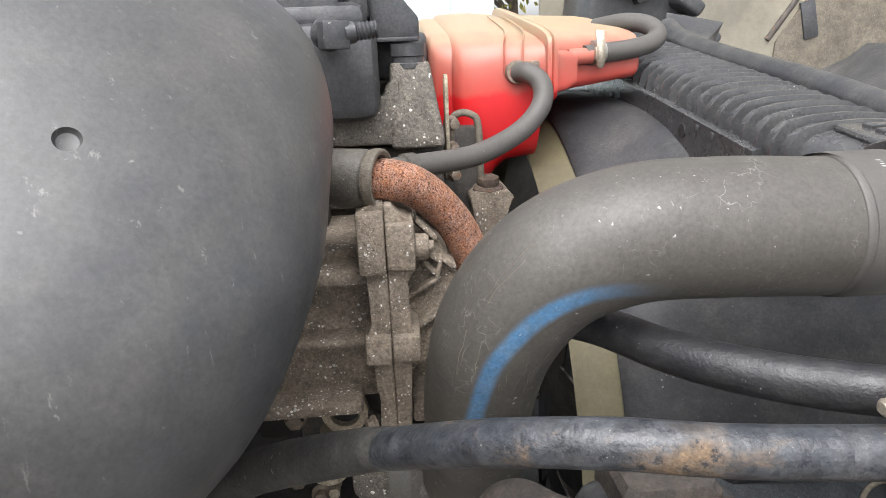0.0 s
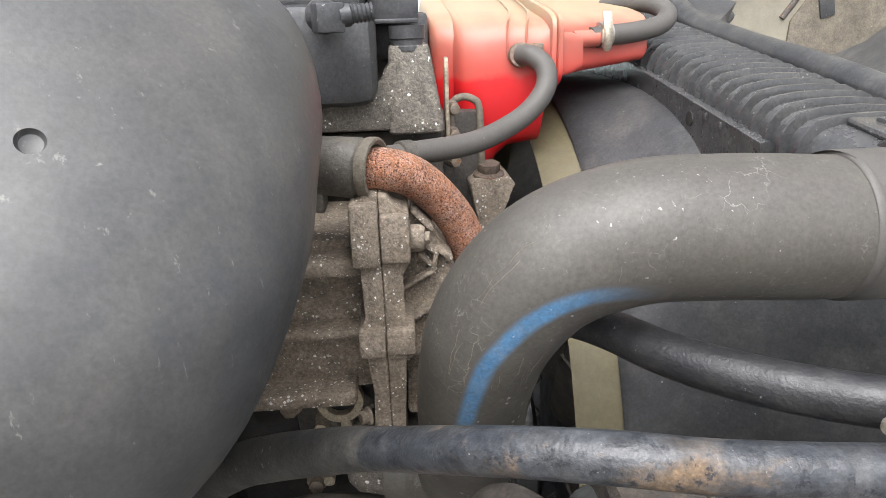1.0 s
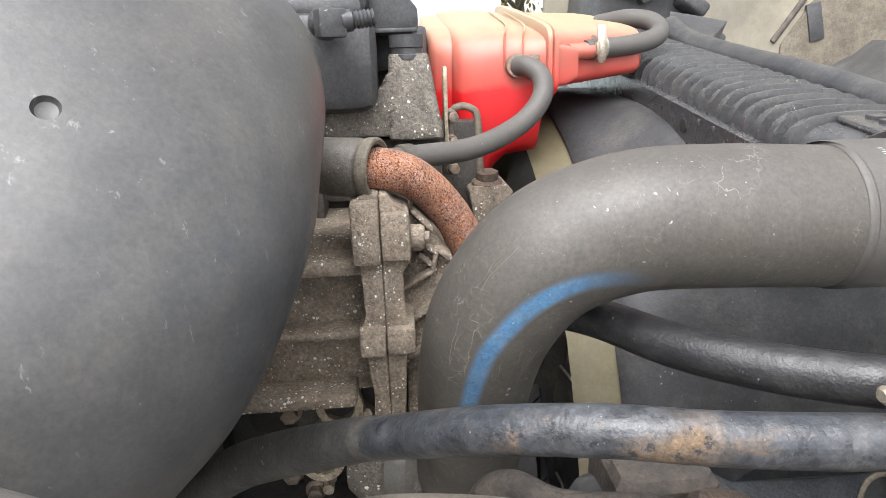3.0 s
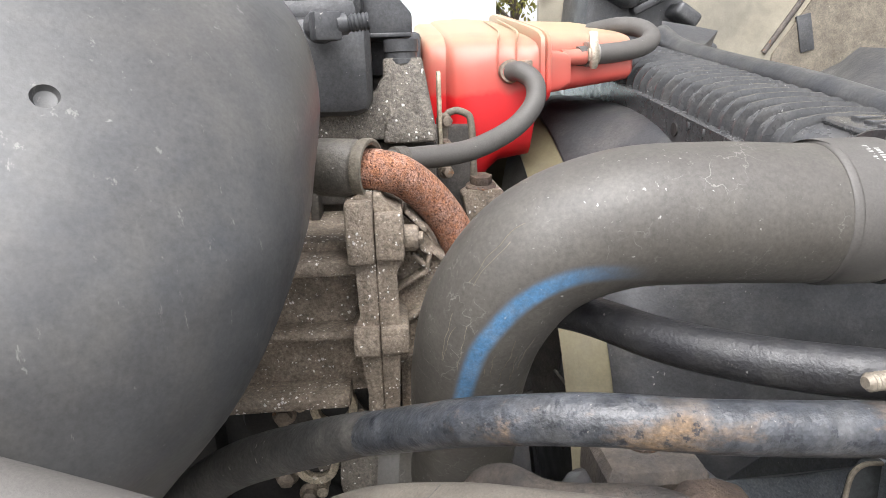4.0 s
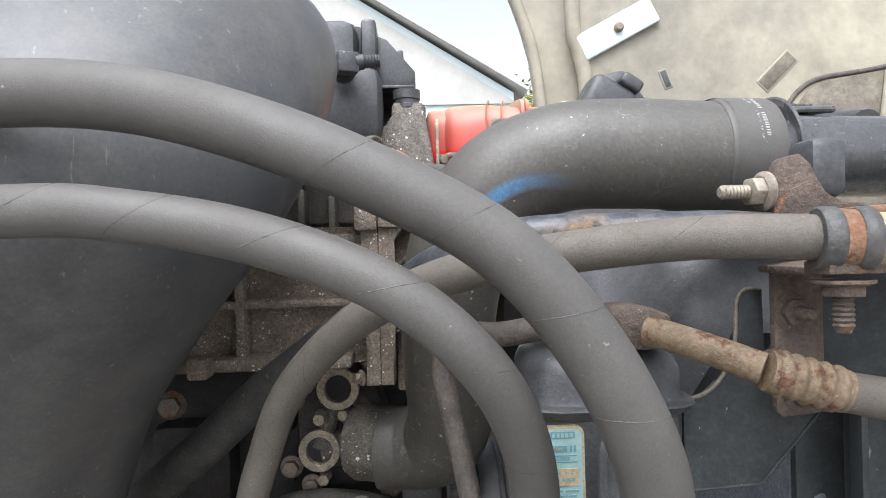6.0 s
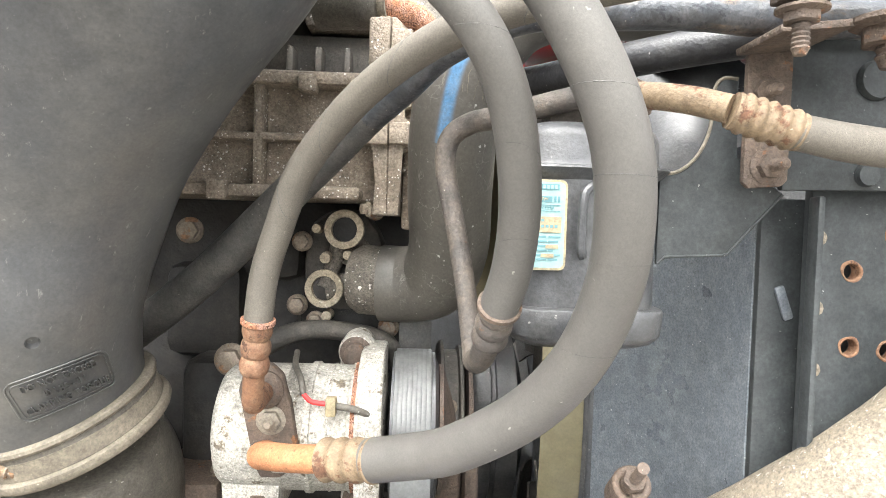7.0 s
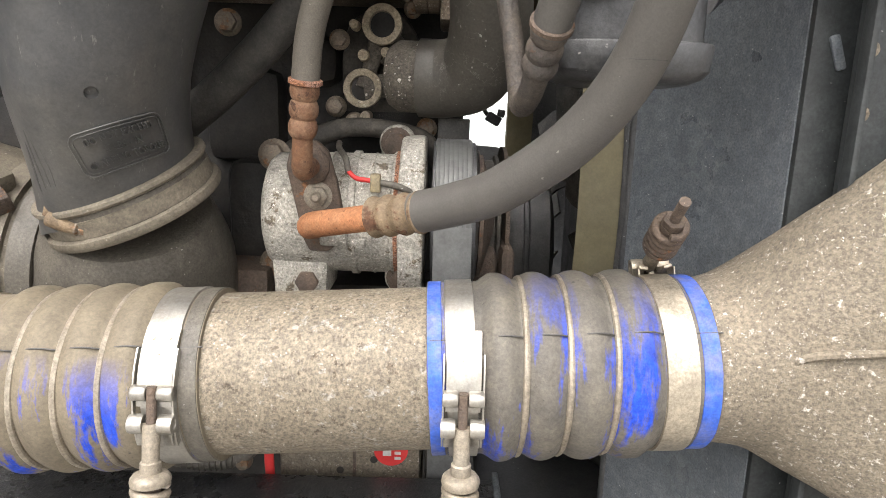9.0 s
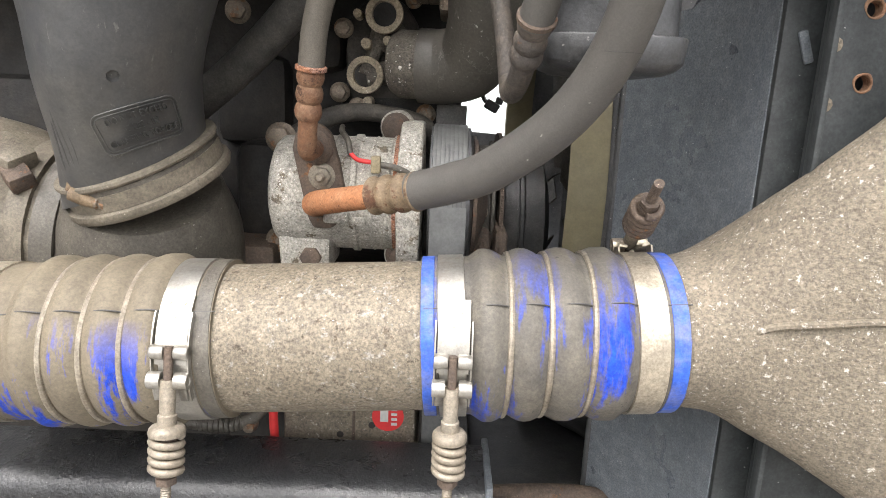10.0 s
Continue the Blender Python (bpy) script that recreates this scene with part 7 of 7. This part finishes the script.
def t_bolt_clamp(x0, x1, material, label, turn, group="charge-air clamps", lean=0.0, spring_material=M_SPRING):
    """A steel band with its T bolt, trunnions and spring; turn: degrees round the pipe from the front, downwards."""
    xm = (x0 + x1) / 2
    c = thing("spring_clamp", tuple(axis(xm) - Vector((0, 0, 0.075))), label, "clamp", group)
    band("band", x0, x1, 0.0712, material, c)
    spin = Matrix.Translation(axis(xm)) @ Matrix.Rotation(radians(turn), 4, "X") @ Matrix.Translation(-axis(xm))
    o = axis(xm)

    foot = spin @ (o + Vector((0, -0.0745, 0)))

    def place(bm):
        bm.transform(spin)
        if lean:
            bm.transform(Matrix.Translation(foot) @ Matrix.Rotation(radians(lean), 4, "Y") @ Matrix.Translation(-foot))
        return bm

    y = o.y - 0.0745
    z = o.z
    # doubled band end with rivets, then the trunnions, bolt and spring below
    flat = bmesh.new()
    rings = []
    half = min(0.0125, (x1 - x0) / 2 + 0.001)
    for a in np.linspace(-0.70, 0.10, 12):
        r0, r1 = 0.0718, 0.0745
        d = Vector((0, -math.cos(a), -math.sin(a)))
        rings.append([o + d * r0 + Vector((-half, 0, 0)), o + d * r1 + Vector((-half, 0, 0)), o + d * r1 + Vector((half, 0, 0)), o + d * r0 + Vector((half, 0, 0))])
    part("band_end", place(loft(flat, rings)), material, c)
    for dx, dz in ((-0.006, 0.040), (0.006, 0.040), (0.0, 0.030)):
        part("rivet", place(lathed([(0.0018, -0.001), (0.0016, 0.001)], (o.x + dx, o.y - math.sqrt(0.0745**2 - dz**2), z + dz), (o.x + dx, o.y - 0.15, z + dz + 0.05), 10)), M_BRASSY, c)
    for s in (-1, 1):
        part("loop", place(lathed([(0.0052, -0.0056), (0.0060, -0.0046), (0.0060, 0.0046), (0.0052, 0.0056)], (o.x + s * 0.0094, y - 0.001, z + 0.003), (o.x + 1, y - 0.001, z + 0.003), 20)), material, c)
        part("trunnion", place(lathed([(0.0030, -0.0042), (0.0040, -0.0052), (0.0066, -0.0052), (0.0070, -0.0040), (0.0070, 0.0040), (0.0066, 0.0052), (0.0040, 0.0052), (0.0030, 0.0042)], (o.x + s * 0.0105, y - 0.002, z - 0.019), (o.x + 1, y - 0.002, z - 0.019), 20)), material, c)
        rows = []
        for a in np.linspace(-0.46, 0.52, 14):
            d = Vector((0, -math.cos(a), -math.sin(a)))
            rows.append([o + d * r + Vector((s * w, 0, 0)) for r, w in ((0.0705, 0.0138), (0.0768, 0.0138), (0.0768, 0.0150), (0.0705, 0.0150))])
        part("side_strap", place(loft(bmesh.new(), rows)), material, c)
        part("trunnion_arm", place(box(bmesh.new(), (0.0075, 0.003, 0.018), pose(o.x + s * 0.0092, y + 0.0035, z - 0.0285, 20, 0, s * -14), 0.001)), material, c)
    part("bolt_shank", place(lathed([(0.0036, 0), (0.0036, 0.03)], (o.x, y - 0.003, z + 0.008), (o.x, y - 0.003, z - 0.2), 16)), M_BROWN, c, "rusty bolt")
    part("tube_sleeve", place(lathed([(0.0058, 0), (0.0062, 0.002), (0.0060, 0.027), (0.0073, 0.028), (0.0075, 0.036), (0.0068, 0.039)], (o.x, y - 0.003, z - 0.018), (o.x, y - 0.003, z - 0.2), 20)), M_SPRING, c)
    part("washer", place(lathed([(0.0085, -0.0028), (0.0118, -0.0018), (0.0136, 0.0004), (0.0141, 0.0030), (0.0136, 0.0056), (0.010, 0.0064)], (o.x, y - 0.003, z - 0.056), (o.x, y - 0.003, z - 0.2), 28)), spring_material, c)
    turns, top, length = 4.3, z - 0.062, 0.030
    coil = [(o.x + 0.0108 * math.cos(u * turns * 2 * math.pi), y - 0.003 + 0.0108 * math.sin(u * turns * 2 * math.pi), top - length * u) for u in np.linspace(0, 1, 90)]
    part("spring", place(tubed(coil, 0.0032, seg=10, n=1)), spring_material, c, "coil spring")
    part("core", place(lathed([(0.0078, 0), (0.0078, 0.032)], (o.x, y - 0.003, top), (o.x, y - 0.003, top - 1), 20)), M_BROWN, c)
    m = bmesh.new()
    prism(m, [(0.0085 * math.cos(k * math.pi / 3), 0.0085 * math.sin(k * math.pi / 3)) for k in range(6)], frame_to((o.x, y - 0.003, top - length - 0.003), (o.x, y - 0.003, top - 1)), 0.006, 0.0008)
    part("nut", place(m), M_BROWN, c)
    thread = [(0.0036 + 0.0006 * (k % 2), 0.0010 * k) for k in range(28)]
    part("threaded_end", place(lathed(thread, (o.x, y - 0.003, top - length - 0.008), (o.x, y - 0.003, top - 1), 14)), spring_material, c)


t_bolt_clamp(0.1435, 0.167, M_STEEL, "bright steel spring-loaded band clamp on the blue boot", -2)
t_bolt_clamp(-0.0805, -0.0505, M_STEEL, "steel spring-loaded band clamp on the tan boot", -10)
t_bolt_clamp(-0.252, -0.226, M_BRASSY, "steel spring-loaded band clamp at the boot's far end", 8)
t_bolt_clamp(0.302, 0.327, M_BRASSY, "dull tan spring-loaded band clamp, its bolt upwards", 232, lean=-6, spring_material=M_BROWN)


def end_tank():
    t = thing("charge_cooler_tank", (0.48, 0.34, 1.0), "rough tan cast-aluminium charge-air cooler tank", "charge-air cooler")
    rows = [(0.338, 1.150, 0.066, 0.066, 0.338, 2), (0.36, 1.154, 0.069, 0.066, 0.337, 2), (0.385, 1.164, 0.080, 0.062, 0.328, 2.05), (0.412, 1.176, 0.104, 0.050, 0.308, 2.1), (0.44, 1.187, 0.127, 0.042, 0.288, 2.2), (0.475, 1.1995, 0.1575, 0.043, 0.272, 2.3), (0.515, 1.2105, 0.1945, 0.048, 0.262, 2.4), (0.56, 1.215, 0.23, 0.052, 0.256, 2.5), (0.64, 1.215, 0.265, 0.056, 0.25, 2.6), (0.80, 1.215, 0.30, 0.06, 0.245, 2.6)]
    rings = []
    for x, z, rz, ry, y, p in spline(rows, 4):
        ring = oval((x, y, z), (0, 1, 0), (0, 0, 1), ry, rz, 64, p)
        rings.append([q + Vector((0, 0.0018 * noise.noise(q * 22), 0.0018 * noise.noise(q * 19 + Vector((5, 0, 0))))) for q in ring])
    body = part("casting", loft(bmesh.new(), rings), M_TANKCAST, t, angle=60)
    part("parting_line", tubed([(0.386, 0.2685, 1.172, 0.002), (0.392, 0.2655, 1.179, 0.0032), (0.405, 0.2595, 1.185, 0.0034), (0.43, 0.249, 1.191, 0.003), (0.4625, 0.2355, 1.199, 0.003), (0.52, 0.2145, 1.206, 0.0028), (0.62, 0.197, 1.21, 0.0028)], seg=8), M_TANKCAST, body)
    part("lump", lathed([(0.013, -0.004), (0.010, 0.0005), (0.005, 0.0025)], (0.389, 0.2695, 1.170), (0.38, 0.2, 1.168), 16), M_TANKCAST, body)
    part("lump", lathed([(0.012, -0.004), (0.009, 0.0005), (0.004, 0.002)], (0.367, 0.2745, 1.159), (0.362, 0.2, 1.157), 16), M_TANKCAST, body)


end_tank()

# ---- lower bay ----
def rail():
    f = thing("frame_rail", (-0.2, 0.38, 0.8), "glossy black painted frame crossmember", "frame rail")
    rings = [[Vector((x, y, z)) for y, z in ((0.36, 0.80), (0.353, 0.81), (0.353, 0.942), (0.3545, 0.950), (0.358, 0.957), (0.3635, 0.9625), (0.371, 0.966), (0.380, 0.9675), (0.425, 0.974), (0.436, 0.973), (0.44, 0.966), (0.44, 0.80))] for x in (-1.0, -0.4, 0.18, 0.19, 0.20)]
    part("beam", loft(bmesh.new(), rings), M_GLOSS, f)
    part("end_plate", boxed((0.196, 0.352, 0.80), (0.203, 0.45, 0.975), 0.002), M_PANEL, f)
    part("bracket", boxed((0.04, 0.335, 0.86), (0.17, 0.353, 0.915), 0.004), M_BLACK, f)
    p = thing("undertray", (0.4, 0.6, 0.7), "dark plastic splash tray with a worn rim", "tray")
    part("tray", boxed((0.20, 0.40, 0.78), (0.80, 1.4, 0.80), 0.01), M_BLACK, p)
    part("rim", tubed([(0.19, 0.52, 0.855, 0.012), (0.30, 0.50, 0.873, 0.014), (0.36, 0.49, 0.872, 0.014), (0.42, 0.48, 0.855, 0.012)], seg=14), M_BROWN, p, "rusty rim")
    part("front_lip", boxed((0.19, 0.48, 0.80), (0.62, 0.50, 0.868), 0.004), M_BLACK, p)


rail()


def alternator():
    a = thing("alternator", (0.05, 0.5, 0.9), "grey dusty alternator body with a red and white label", "alternator")
    part("housing", boxed((-0.03, 0.462, 0.88), (0.122, 0.60, 1.045), 0.008), M_TANKCAST, a)
    part("split_line", boxed((0.05, 0.459, 0.885), (0.053, 0.463, 1.04), 0.0005), M_BROWN, a)
    part("pulley", lathed([(0.06, 0), (0.065, 0.004), (0.065, 0.026), (0.06, 0.03)], (0.126, 0.53, 0.98), (0.2, 0.53, 0.98), 40), M_DARKCAST, a)
    bm = lathe(bmesh.new(), [(0.018, 0), (0.018, 0.001)], frame_to((0.090, 0.461, 0.990), (0.090, 0.3, 0.990)), 36)
    plate = part("label_plate", bm, M_RED, a, "round red label")
    part("label_panel", boxed((0.0815, 0.4585, 0.984), (0.0905, 0.4595, 1.004), 0.0003), M_WHITE, plate)
    for k in range(4):
        part("print_bar", boxed((0.094, 0.4585, 0.980 + k * 0.006), (0.1005, 0.4595, 0.983 + k * 0.006), 0), M_WHITE, plate)
    # holes are flat discs, their inner shade painted near-black
    for x, z in ((0.036, 0.965), (0.072, 0.978)):
        part("hole", lathed([(0.004, 0), (0.004, 0.0006)], (x, 0.4612, z), (x, 0.3, z), 14), M_VOID, a)
    w = thing("wiring_loom", (-0.08, 0.47, 0.97), "black corrugated wiring loom with terminals and a red cable", "wire")
    part("conduit", tubed([(-0.16, 0.45, 0.985, 0.008), (-0.12, 0.452, 0.976, 0.008), (-0.085, 0.455, 0.975, 0.008), (-0.06, 0.455, 0.985, 0.007), (-0.045, 0.46, 1.0, 0.006)], seg=16), M_RUBBER, w)
    for k in range(14):
        u = k / 13
        part("ridge", lathed([(0.0078, -0.001), (0.0092, 0), (0.0078, 0.001)], (-0.15 + 0.075 * u, 0.4515 + 0.003 * u, 0.9835 - 0.0095 * math.sin(u * 2.4)), (-0.02, 0.455, 0.975), 14), M_RUBBER, w)
    part("red_cable", tubed([(-0.036, 0.452, 0.955, 0.005), (-0.037, 0.452, 0.98, 0.005), (-0.038, 0.452, 1.03, 0.005)], seg=12), M_RED, w, "red cable boot")
    part("terminal", lathed([(0.009, 0), (0.009, 0.006), (0.006, 0.012)], (-0.065, 0.46, 0.975), (-0.065, 0.4, 0.973), 14), M_BOLT, w)


alternator()

# ---- bay behind: firewall and far side ----
single("firewall", boxed((-1.3, -0.2, 0.6), (-1.25, 2.0, 2.2), 0.0), M_BLACK, (-1.28, 0.9, 0.6), "dark cab firewall behind the engine", "panel", kind="structure", smooth=False)

bm = bmesh.new()
prism(bm, [(-1.25, -0.385), (0.47, -0.385), (0.47, 1.20), (0.36, 1.21), (0.32, 1.25), (0.27, 1.26), (0.10, 1.27), (-1.25, 1.35)], upright(1.50), 0.02, 0.004)
single("inner_fender", bm, M_BLACK, (-0.4, 1.5, -0.38), "dark inner fender on the far side of the bay", "panel")
